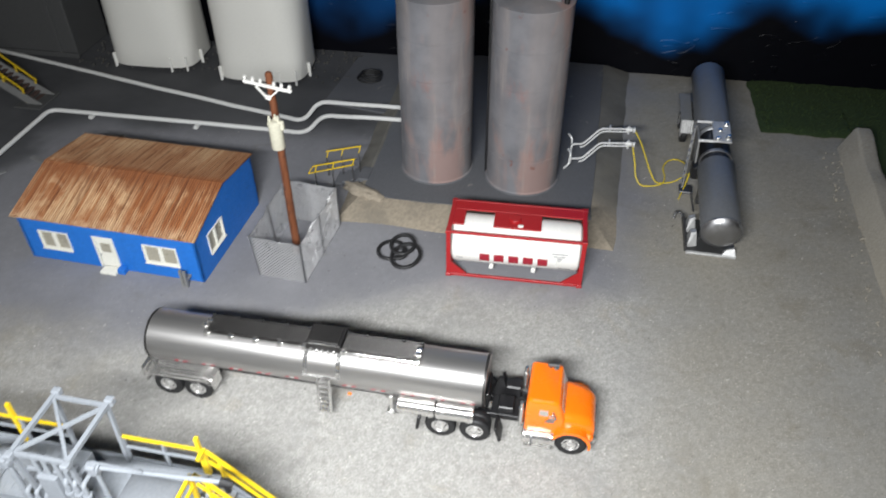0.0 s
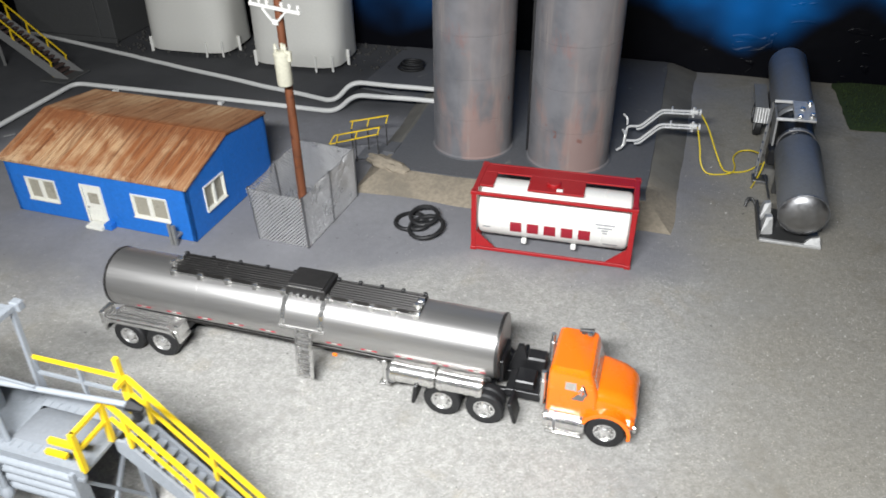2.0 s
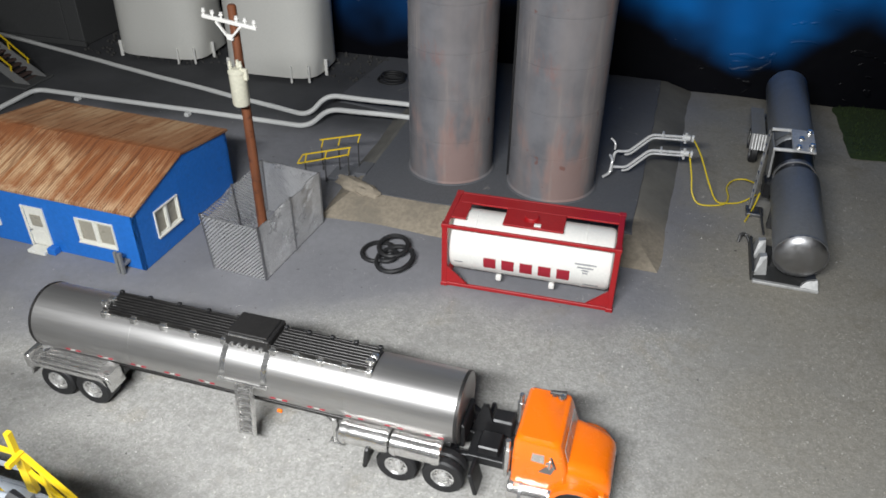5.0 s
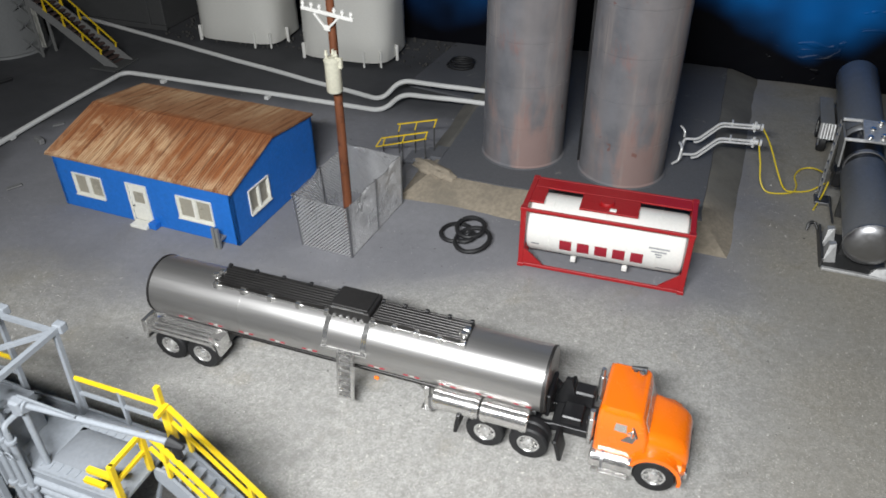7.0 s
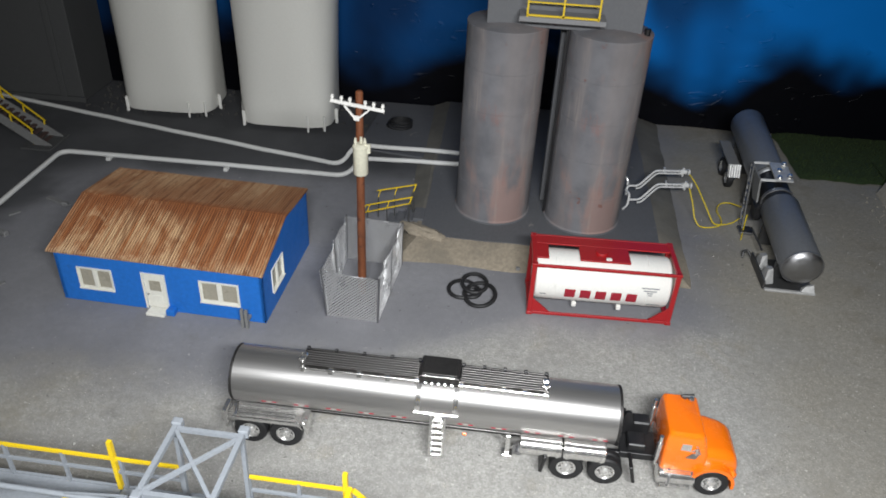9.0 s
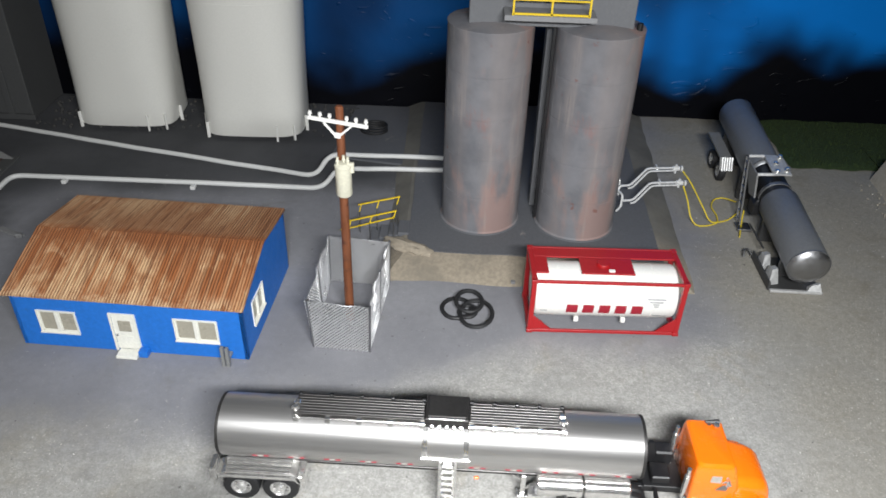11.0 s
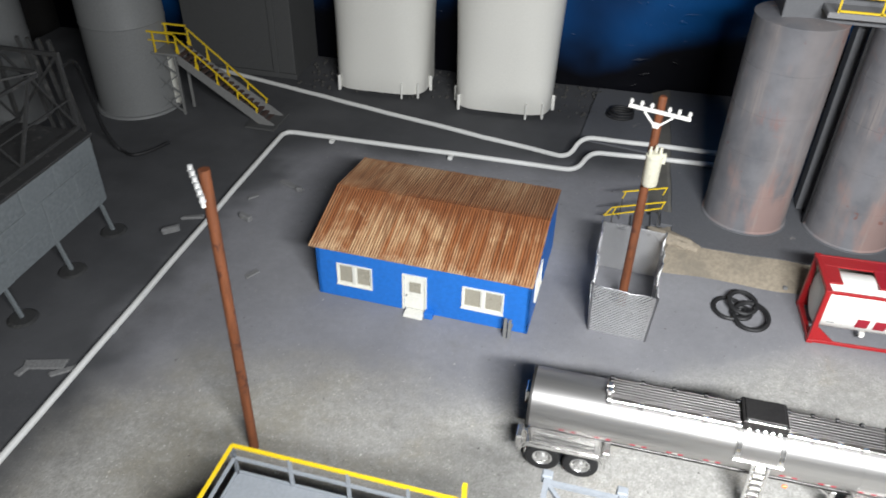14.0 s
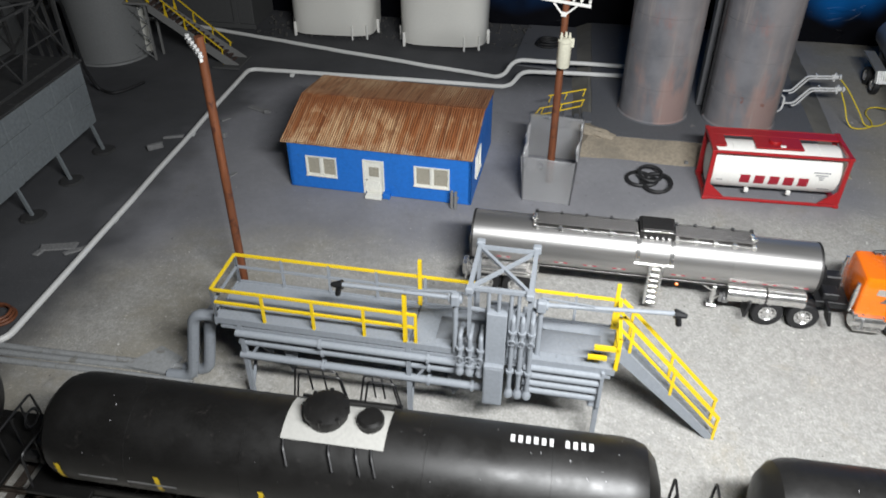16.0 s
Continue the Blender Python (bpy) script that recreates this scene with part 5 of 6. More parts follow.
    # handrails: yellow top, grey knee rail
    H = D + 1.15

    def run(pts, posts, knee=M_RACK, drop=0.5):
        r = part("handrail", G().bar(pts[0], pts[1], 0.08), M_YELLOW, t, "yellow handrail")
        a, b = Vector(pts[0]), Vector(pts[1])
        part("knee_rail", G().bar(a - Vector((0, 0, drop)), b - Vector((0, 0, drop)), 0.075), knee, r)
        for k in range(posts):
            p = a.lerp(b, k / max(1, posts - 1))
            part("post", G().bar((p.x, p.y, p.z), (p.x, p.y, p.z - 1.18), 0.085), knee, r)
    run([(0, W, H), (8.1, W, H)], 6)
    run([(9.95, W, H), (L, W, H)], 3)
    run([(0, 0, H), (6.55, 0, H)], 5, knee=M_YELLOW)
    run([(0, 0, H), (0, W, H)], 2)
    for x, y, h in ((6.3, W, 1.8), (6.22, 0, 1.9), (12.5, W, 1.75)):
        part("tall_post", G().bar((x, y, D), (x, y, D + h), 0.12), M_YELLOW, t, "tall yellow post")
    part("gate_bar", G().bar((11.9, 0.0, D + 0.8), (12.6, 0.0, D + 0.8), 0.12), M_YELLOW, t, "yellow gate bar")
    part("gate_bar", G().bar((11.75, -0.05, D + 0.45), (12.3, -0.05, D + 0.45), 0.11), M_YELLOW, t, "yellow gate bar")
    for y in (0.0, 0.95, W):
        part("stair_head_post", G().bar((L, y, D), (L, y, H + 0.05), 0.12), M_YELLOW, t)
    part("end_bar", G().bar((L, 0.0, H), (L, 0.92, H), 0.1), M_YELLOW, t)
    part("end_bar", G().bar((L, 0.05, H - 0.5), (L, 0.92, H - 0.5), 0.09), M_YELLOW, t)
    part("end_bar", G().bar((L, 1.5, H), (L, W, H), 0.12), M_YELLOW, t)
    # stairs down at the end
    x0, x1, y0, y1 = L + 0.1, L + 3.62, 1.02, 1.82
    zt, zb = H + 0.05, 0.95
    for y in (y0, y1):
        part("stringer", G().prism([(0, D - 0.05), (0.3, D - 0.05), (3.7, 0.0), (3.35, 0.0), (0, D - 0.42)], 0.08, Matrix.Translation((L, y + 0.04, 0)) @ Matrix.Rotation(radians(90), 4, "X")), M_RACK, t)
        r = part("stair_rail", G().bar((x0, y, zt), (x1, y, zb), 0.095), M_YELLOW, t, "yellow stair rail")
        part("knee_rail", G().bar((x0, y, zt - 0.5), (x1 - 0.1, y, zb - 0.42), 0.075), M_YELLOW, r)
        for u in (0.1, 0.52, 0.99):
            p = Vector((x0, y, zt)).lerp(Vector((x1, y, zb)), u)
            part("post", G().bar(p, p - Vector((0, 0, 1.0)), 0.09), M_YELLOW, r)
    n = 15
    for k in range(n):
        u = (k + 0.5) / n
        x, z = L + 0.1 + 3.35 * u, (D - 0.1) * (1 - u)
        part("tread", G().box(x - 0.13, x + 0.13, y0, y1, z - 0.025, z + 0.025), M_RACK, t)
    # feed pipes at the far end, down to the ground and away
    for k, y in enumerate((0.45, 0.85)):
        xb = -1.1 + 0.42 * k
        part("feed_pipe", G().tube(rounded([(0.5, y, 3.1), (xb, y, 3.1), (xb - 0.55, y - 0.1, 0.15), (xb - 1.5, y - 0.1, 0.06)], 0.5, 7), 0.2, 12), M_RACK, t, "bent grey feed pipe")
    for k, y in enumerate((0.15, 0.55, 0.85)):
        part("ground_line", G().tube([Vector((-1.6 - 2.0 * j, y - 0.06 * j + 0.03 * math.sin(j + k), 0.0)) for j in range(9)], 0.12, 10), M_DUSTY, t, "dusty half-buried line")
    part("valve_box", G().prism([(-4.4, 0.4), (-2.7, 0.3), (-2.5, 1.2), (-3.5, 1.6)], 0.12), M_DUSTY, t)


loading_rack()


# ---- rail wagons ----
def tank_wagon(x, y):
    t = thing("tank_wagon", "black rail tank wagon with a grey hatch platform", "rail wagon", x, y, group="tank wagons")
    L, r, zc = 16.9, 1.52, 2.75
    h = L / 2
    prof = [(0, -h), (0.6, -h + 0.04), (1.1, -h + 0.2), (1.38, -h + 0.45), (1.49, -h + 0.75), (r, -h + 1.05)]
    tank = part("barrel", G().lathe(prof + [(r, 0)] + [(a, -b) for a, b in prof[::-1]], 72, Matrix.Translation((0, 0, zc)) @ ALONG_X), M_WAGON, t, "satin black barrel with pale scuffs")
    for k in (-5.6, -2.4, 2.4, 5.6):
        part("weld_band", G().lathe([(r, -0.015), (r + 0.007, -0.012), (r + 0.007, 0.012), (r, 0.015)], 72, Matrix.Translation((k, 0, zc)) @ ALONG_X), M_WAGON, tank)
    # saddle platform
    n = 10
    out = [((r + 0.05) * math.sin(radians(a)), zc + (r + 0.05) * math.cos(radians(a))) for a in np.linspace(-26, 29, n)]
    inn = [((r + 0.005) * math.sin(radians(a)), zc + (r + 0.005) * math.cos(radians(a))) for a in np.linspace(29, -26, n)]
    plat = part("hatch_platform", G().loft([[(q, a, b) for a, b in out + inn] for q in (-1.4, 1.33)]), M_GREYPLATE, t, "light grey saddle plate")
    dome = part("hatch_dome", G().lathe([(0.56, -0.1), (0.56, 0.26), (0.62, 0.28), (0.62, 0.36), (0.4, 0.44), (0, 0.47)], 28, Matrix.Translation((-0.35, 0.12, zc + r))), M_WAGON, plat, "black hatch dome")
    for k in range(8):
        a = k * math.pi / 4
        part("bolt", G().rod((-0.35 + 0.58 * math.cos(a), 0.12 + 0.58 * math.sin(a), zc + r + 0.24), (-0.35 + 0.58 * math.cos(a), 0.12 + 0.58 * math.sin(a), zc + r + 0.42), 0.06, seg=6), M_WAGON, dome)
    part("valve_dome", G().lathe([(0.36, -0.1), (0.36, 0.22), (0.3, 0.3), (0, 0.33)], 22, Matrix.Translation((0.85, 0.05, zc + r))), M_WAGON, plat, "small black valve dome")
    for s in (-1, 1):
        y1, z1 = s * 1.35, zc + 1.0
        for x0, x1 in ((-1.5, -0.35), (0.42, 1.15)) if s > 0 else ():
            g = G()
            for dy, dx in ((0.0, 0.0), (-0.2, 0.16)):
                g.tube(rounded([(x0 - 0.25 + dx, y1 + dy, z1 - 0.35), (x0 + dx, s * 1.15 + dy, z1 + 1.12), (x1 + dx, s * 1.15 + dy, z1 + 1.12), (x1 + 0.14 + dx, y1 + dy, z1 - 0.1)], 0.1, 3), 0.03, 6)
            rail = part("safety_rail", g, M_BLACK, t, "thin black safety rail")
            for q in (0.3, 0.66):
                xx = x0 + (x1 - x0) * q
                part("upright", G().rod((xx, s * 1.15, z1 + 1.12), (xx + 0.05, s * 1.22, z1 + 0.25), 0.028, seg=6), M_BLACK, rail)
        if s < 0:
            for xx in (-1.3, -0.1, 0.62, 1.02):
                part("grab_iron", G().tube(rounded([(xx, -0.72, zc + 1.42), (xx + 0.06, -0.95, zc + 1.36), (xx + 0.2, -1.22, zc + 1.0)], 0.08, 3), 0.04, 6), M_BLACK, t)
        else:
            part("grab_step", G().bar((-1.5, 1.42, zc + 0.75), (1.4, 1.42, zc + 0.75), 0.07), M_BLACK, t)
            part("kick_strip", G().box(-0.6, 1.36, 0.62, 0.76, zc + r - 0.12, zc + r + 0.06, 0.03), M_WAGON, plat, "black strip along the plate's edge")
        # sill, ladder, yellow safety marks
        part("side_sill", G().box(-h + 0.3, h - 0.3, s * 1.0 - 0.06, s * 1.0 + 0.06, 0.95, 1.2, 0.02), M_WAGON, t)
        lad = part("ladder", G().bar((-0.35, s * 1.52, 0.8), (-0.35, s * 1.53, zc + 0.1), 0.06).bar((0.25, s * 1.52, 0.8), (0.25, s * 1.53, zc + 0.1), 0.06), M_BLACK, t)
        for k in range(5):
            part("rung", G().bar((-0.35, s * 1.53, 0.95 + 0.36 * k), (0.25, s * 1.53, 0.95 + 0.36 * k), 0.045), M_BLACK, lad)
        for xx in (-h + 0.8, -4.8, -1.9, 4.9):
            g = G()
            a0, a1 = radians(84), radians(110)
            arcp = [((r + 0.006) * math.sin(a), zc + (r + 0.006) * math.cos(a)) for a in np.linspace(a0, a1, 5)]
            for (ya, za), (yb, zb) in zip(arcp, arcp[1:]):
                g.bm.faces.new([g.bm.verts.new(p) for p in ((xx, s * ya, za), (xx + 0.14, s * ya, za), (xx + 0.18, s * yb, zb), (xx + 0.04, s * yb, zb))])
            part("safety_mark", g, M_YELLOW, tank, "yellow reflector strip")
        # marks: plain white bars on the shoulder
        xs = [4.5 + 0.2 * k for k in range(6)] + [5.9 + 0.2 * k for k in range(4)]
        for k, xx in enumerate(xs if s > 0 else ()):
            g = G()
            aa = np.linspace(radians(2.5), radians(12.5), 5)
            q = [(s * (r + 0.006) * math.sin(a), zc + (r + 0.006) * math.cos(a)) for a in aa]
            xx = xx if s > 0 else -xx - 0.2
            for (ya, za), (yb, zb) in zip(q, q[1:]):
                g.bm.faces.new([g.bm.verts.new(p) for p in ((xx, ya, za), (xx + 0.11, ya, za), (xx + 0.11, yb, zb), (xx, yb, zb))])
            part("mark_bar", g, M_WHITEINK, tank)
        for xx, w in ((-7.0, 1.1), (-5.6, 1.4)):
            g = G()
            q = [(s * (r + 0.006) * math.sin(a), zc + (r + 0.006) * math.cos(a)) for a in np.linspace(radians(96), radians(99), 3)]
            for (ya, za), (yb, zb) in zip(q, q[1:]):
                g.bm.faces.new([g.bm.verts.new(p) for p in ((xx, ya, za), (xx + w, ya, za), (xx + w, yb, zb), (xx, yb, zb))])
            part("data_bar", g, M_GREYINK, tank)
    # pale chips on the barrel
    rnd = random.Random(11)
    chips = G()
    for k in range(60):
        a, xx, w = radians(rnd.uniform(-80, 80)), rnd.uniform(-h + 1, h - 1), rnd.uniform(0.01, 0.026)
        l2 = w * rnd.choice((1, 1, 1, 1.5, 4, 22)) / r
        chips.bm.faces.new([chips.bm.verts.new((px, (r + 0.006) * math.sin(pa), zc + (r + 0.006) * math.cos(pa))) for px, pa in ((xx, a), (xx + w, a + 0.01), (xx + w, a + l2), (xx - 0.01, a + l2))])
    tagged(part("paint_chips", chips, M_GREYINK, tank), "pale paint chips", kind="stuff")
    for s in (-1, 1):
        plate = part("end_platform", G().box(*sorted((s * (h - 1.2), s * (h + 0.75))), -1.35, 1.35, 1.0, 1.15, 0.02), M_WAGON, t, "end platform")
        part("end_rail", G().tube(rounded([(s * (h + 0.6), -1.2, 1.15), (s * (h + 0.6), -1.1, 2.4), (s * (h + 0.6), 1.1, 2.4), (s * (h + 0.6), 1.2, 1.15)], 0.15, 3), 0.04, 6), M_BLACK, plate)
        for y2 in (-0.5, 0.1, 0.6):
            part("end_upright", G().rod((s * (h + 0.6), y2, 1.15), (s * (h + 0.6), y2, 2.4), 0.035, seg=6), M_BLACK, plate)
        part("brake_wheel", G().lathe([(0.28, -0.03), (0.34, 0), (0.28, 0.03), (0.24, 0)], 18, Matrix.Translation((s * (h + 0.7), 0.7, 1.75)) @ ALONG_X), M_BLACK, plate)
        part("coupler", G().box(*sorted((s * (h + 0.6), s * (h + 1.15))), -0.16, 0.16, 0.72, 1.0, 0.04), M_DARKSTEEL, t)
        bogie = part("bogie", G().box(s * (h - 2.1) - 1.3, s * (h - 2.1) + 1.3, -0.95, -0.8, 0.4, 0.75, 0.04).box(s * (h - 2.1) - 1.3, s * (h - 2.1) + 1.3, 0.8, 0.95, 0.4, 0.75, 0.04).box(s * (h - 2.1) - 0.25, s * (h - 2.1) + 0.25, -0.95, 0.95, 0.45, 0.95, 0.04), M_DARKSTEEL, t)
        for dx in (-0.85, 0.85):
            for y2 in (-0.75, 0.75):
                part("wheel", G().lathe([(0, -0.07), (0.4, -0.07), (0.43, 0.0), (0.46, 0.04), (0.46, 0.08), (0, 0.08)], 20, Matrix.Translation((s * (h - 2.1) + dx, y2, 0.62)) @ ALONG_Y), M_DARKSTEEL, bogie)
    return t


def rail_track():
    t = thing("rail_track", "model rail track with brown sleepers under the wagons", "rail track", 0, -19.95)
    for y in (-0.75, 0.75):
        part("rail", G().box(-49, 33, y - 0.05, y + 0.05, 0.1, 0.2).box(-49, 33, y - 0.09, y + 0.09, 0.06, 0.1), M_RAIL, t)
    me = mesh_of("sleeper", G().box(-0.13, 0.13, -1.3, 1.3, -0.06, 0.06, 0.01), M_TIE)
    for k in range(100):
        part("sleeper", me, M_TIE, t, m=Matrix.Translation((-36 + 0.6 * k, random.uniform(-0.04, 0.04), 0.01)))


rail_track()
wagon = tank_wagon(-12.45, -19.95)
copy_thing(wagon, pose(6.75 * S, -19.95 * S, 0))
copy_thing(wagon, pose(-31.7 * S, -19.95 * S, 0))


# ---- the dark side of the yard: annex, tanks, stairs, block viaduct ----
def annex():
    t = thing("annex_building", "tall plain dark grey annex wall with a pilaster", "building", -33.2, 18.1)
    part("wall", G().box(-3.9, 3.7, 0, 4.0, 0, 17, 0.05), M_GREYWALL, t)
    part("pilaster", G().box(2.2, 2.6, -0.12, 0.05, 0, 17, 0.03), M_GREYWALL, t)
    part("plinth", G().box(-4.0, 3.85, -0.2, 0.05, 0, 0.35, 0.04), M_GREYWALL, t)
    grit = G()
    rnd = random.Random(3)
    for k in range(330):
        x, y, r = rnd.uniform(4.0, 24.5), rnd.uniform(-1.0, 3.8), rnd.uniform(0.04, 0.14)
        bmesh.ops.create_icosphere(grit.bm, subdivisions=1, radius=r, matrix=pose(x - 0.0, y, r * 0.3, rnd.uniform(0, 90), rnd.uniform(0, 90), 0))
    solid("dark_gravel", grit, M_GRITDARK, "loose dark gravel round the white tanks", "gravel", -33.2, 18.1, kind="stuff")


def round_tank(x, y, r, h):
    t = thing("round_tank", "pale grey round tank in the shade", "storage tank", x, y, group="grey round tanks")
    part("shell", G().lathe([(0, 0), (r, 0), (r, h * 0.33), (r + 0.03, h * 0.333), (r, h * 0.337), (r, h * 0.66), (r + 0.03, h * 0.663), (r, h * 0.667), (r, h), (0, h + 0.8)], 56), M_GREYTANK, t)
    part("base_ring", G().lathe([(r, 0), (r + 0.2, 0), (r + 0.16, 0.12), (r, 0.15)], 48), M_GREYTANK, t)


def tank_stairs():
    t = thing("tank_staircase", "steep dark staircase with yellow railings up to a tank platform", "staircase", -28.8, 11.3)
    ln, hh = 4.75, 3.85
    for y in (0.0, 1.35):
        part("stringer", G().prism([(0.35, 0), (0.75, 0), (0.75, 0.15), (-ln, hh), (-ln, hh - 0.55), (0.0, 0.0)], 0.1, Matrix.Translation((0, y + 0.05, 0)) @ Matrix.Rotation(radians(90), 4, "X")), M_GREYSTEEL, t)
        a, b = Vector((-0.15, y, 1.05)), Vector((-ln, y, hh + 1.1))
        r = part("railing", G().bar(a, b, 0.07), M_YELLOW, t, "yellow stair railing")
        for u in (0.02, 0.25, 0.5, 0.75, 0.98):
            p = a.lerp(b, u)
            part("post", G().bar(p, p - Vector((0.05, 0, 0.95)), 0.07), M_YELLOW, r)
            part("post_foot", G().prism([(-0.16, 0), (0.1, -0.2), (0.06, 0.3)], 0.05, Matrix.Translation((p.x, y + 0.025, p.z - 0.8)) @ Matrix.Rotation(radians(90), 4, "X")), M_YELLOW, r)
        r = part("railing", G().bar((-ln, y, hh + 1.2), (-ln - 2.6, y, hh + 1.2), 0.09), M_YELLOW, t, "yellow platform railing")
        part("knee_rail", G().bar((-ln, y, hh + 0.7), (-ln - 2.6, y, hh + 0.7), 0.06), M_YELLOW, r)
        for x in (-ln - 1.3, -ln - 2.6):
            part("post", G().bar((x, y, hh), (x, y, hh + 1.2), 0.08), M_YELLOW, r)
    n = 17
    for k in range(n):
        u = (k + 0.5) / n
        part("tread", G().box(0.2 - (ln + 0.2) * u - 0.14, 0.2 - (ln + 0.2) * u + 0.14, 0.06, 1.3, hh * u - 0.05, hh * u + 0.05), M_BROWNRUBBLE, t)
    part("platform", G().box(-ln - 2.7, -ln, -0.05, 1.4, hh - 0.15, hh, 0.02), M_GREYSTEEL, t)
    part("landing", G().box(-0.9, 0.95, -0.55, 1.75, 0, 0.14, 0.03), M_GREYWALL, t)
    for x in (-ln - 0.3, -ln - 1.9):
        for y in (0.2, 1.3):
            part("tower_leg", G().bar((x, y, 0), (x, y, hh - 0.1), 0.12), M_GREYSTEEL, t)
    for k in range(3):
        z0, z1 = 0.1 + k * 1.2, 1.3 + k * 1.2
        part("lattice", G().bar((-ln - 0.3, 0.2, z0), (-ln - 1.9, 0.2, z1), 0.07), M_GREYTANK, t)
        part("lattice", G().bar((-ln - 1.9, 0.2, z0), (-ln - 0.3, 0.2, z1), 0.07), M_GREYTANK, t)
    part("shelter_panel", G().box(-ln - 1.75, -ln - 0.9, 1.15, 1.2, 0.2, hh - 0.2), M_TRIM, t, "pale panel behind the lattice")


def viaduct():
    t = thing("block_viaduct", "grey stone-block viaduct on thin legs with a dark truss", "viaduct", -31.35, 0.1)
    part("core", G().box(-3.9, -0.08, -30, 0, 1.4, 4.68), M_BLOCK, t)
    part("deck", G().box(-4.1, 0.12, -30, 0.1, 4.7, 4.84, 0.02), M_DARKSTEEL, t)
    meshes = [mesh_of("block", G().box(-0.09, 0.03, -0.98 * w / 2, 0.98 * w / 2, -0.535, 0.535, 0.025), M_BLOCK) for w in (2.1, 1.6, 2.6)]
    rnd = random.Random(9)
    for row in range(3):
        y = -0.02 + 0.0 * row
        k = row
        while y > -22:
            w = (2.1, 1.6, 2.6)[k % 3]
            part("block", meshes[k % 3], M_BLOCK, t, m=Matrix.Translation((rnd.uniform(-0.03, 0.02), y - w / 2, 1.95 + 1.09 * row)))
            y -= w
            k += 1 + (row == 1)
    part("end_block", G().box(-3.8, -0.02, -0.05, 0.06, 1.42, 4.66, 0.02), M_BLOCK, t)
    for y in (-0.5, -3.65, -6.9, -10.45, -14.0):
        leg = part("leg", G().bar((0.0, y, 1.45), (0.3, y, 0.0), 0.13), M_BLOCK, t)
        # Dark disc standing in for the round shadow at the leg's foot.
        part("pad", G().lathe([(0, 0.08), (0.5, 0.07), (0.62, 0.0)], 16, Matrix.Translation((0.3, y, 0))), M_DARKSTEEL, leg)
        part("leg", G().bar((-3.6, y, 1.45), (-3.6, y, 0.0), 0.17), M_BLOCK, t)
    for x in (-0.6, -3.6):
        tr = part("truss", G().bar((x, 0.2, 4.95), (x, -20, 4.95), 0.16), M_DARKSTEEL, t, "dark steel truss side")
        part("top_chord", G().bar((x, -1.2, 8.0), (x, -20, 8.3), 0.13), M_DARKSTEEL, tr)
        ys = [0.2 - 1.85 * k for k in range(12)]
        for k, (a, b) in enumerate(zip(ys, ys[1:])):
            z0, z1 = (4.95, 8.1) if k % 2 == 0 else (8.1, 4.95)
            part("diagonal", G().bar((x, a, z0), (x, b, z1), 0.12 if k % 2 else 0.08), M_DARKSTEEL, tr)
        part("mid_rail", G().bar((x, 0.2, 6.3), (x, -20, 6.3), 0.07), M_DARKSTEEL, tr)
        part("end_post", G().bar((x, 0.2, 4.9), (x, 0.2, 8.4), 0.16), M_DARKSTEEL, tr)
    for k in range(5):
        part("cross_tie", G().bar((-0.6, -1.2 - 3.7 * k, 8.1), (-3.6, -1.2 - 3.7 * k, 8.1), 0.12), M_DARKSTEEL, t)
        part("cross_tie", G().bar((-0.6, -1.2 - 3.7 * k, 8.1), (-3.6, -4.9 - 3.7 * k, 8.1), 0.08), M_DARKSTEEL, t)
    part("portal", G().bar((-0.6, 0.2, 8.3), (-3.6, 0.2, 8.3), 0.16).bar((-0.6, 0.2, 5.0), (-3.6, 0.2, 8.3), 0.1).bar((-3.6, 0.2, 5.0), (-0.6, 0.2, 8.3), 0.1), M_DARKSTEEL, t)
    for k in range(4):
        part("conveyor_bracket", G().bar((-1.4 - 0.55 * k, 1.6, 3.2), (-1.0 - 0.5 * k, 0.4, 8.8), 0.14), M_DARKSTEEL, t)
    hose = [(-33.2, 1.4, 6.9), (-33.6, 2.8, 6.8), (-34.2, 4.0, 6.0), (-34.8, 5.0, 4.0), (-35.2, 5.8, 1.8), (-35.1, 6.3, 0.4), (-34.7, 6.3, 0.12), (-34.0, 6.1, 0.1), (-33.4, 6.7, 0.1), (-32.9, 7.9, 0.1)]
    v = [Vector(p) for p in hose]
    sm = []
    for k in range(len(v) - 1):
        p0, p1, p2, p3 = v[max(k - 1, 0)], v[k], v[k + 1], v[min(k + 2, len(v) - 1)]
        for j in range(6):
            u = j / 6
            sm.append(0.5 * ((2 * p1) + (p2 - p0) * u + (2 * p0 - 5 * p1 + 4 * p2 - p3) * u * u + (3 * p1 - p0 - 3 * p2 + p3) * u ** 3))
    solid("drain_hose", G().tube(sm + [v[-1]], 0.1, 8), M_RUBBER, "black drain hose hanging to the ground", "hose")


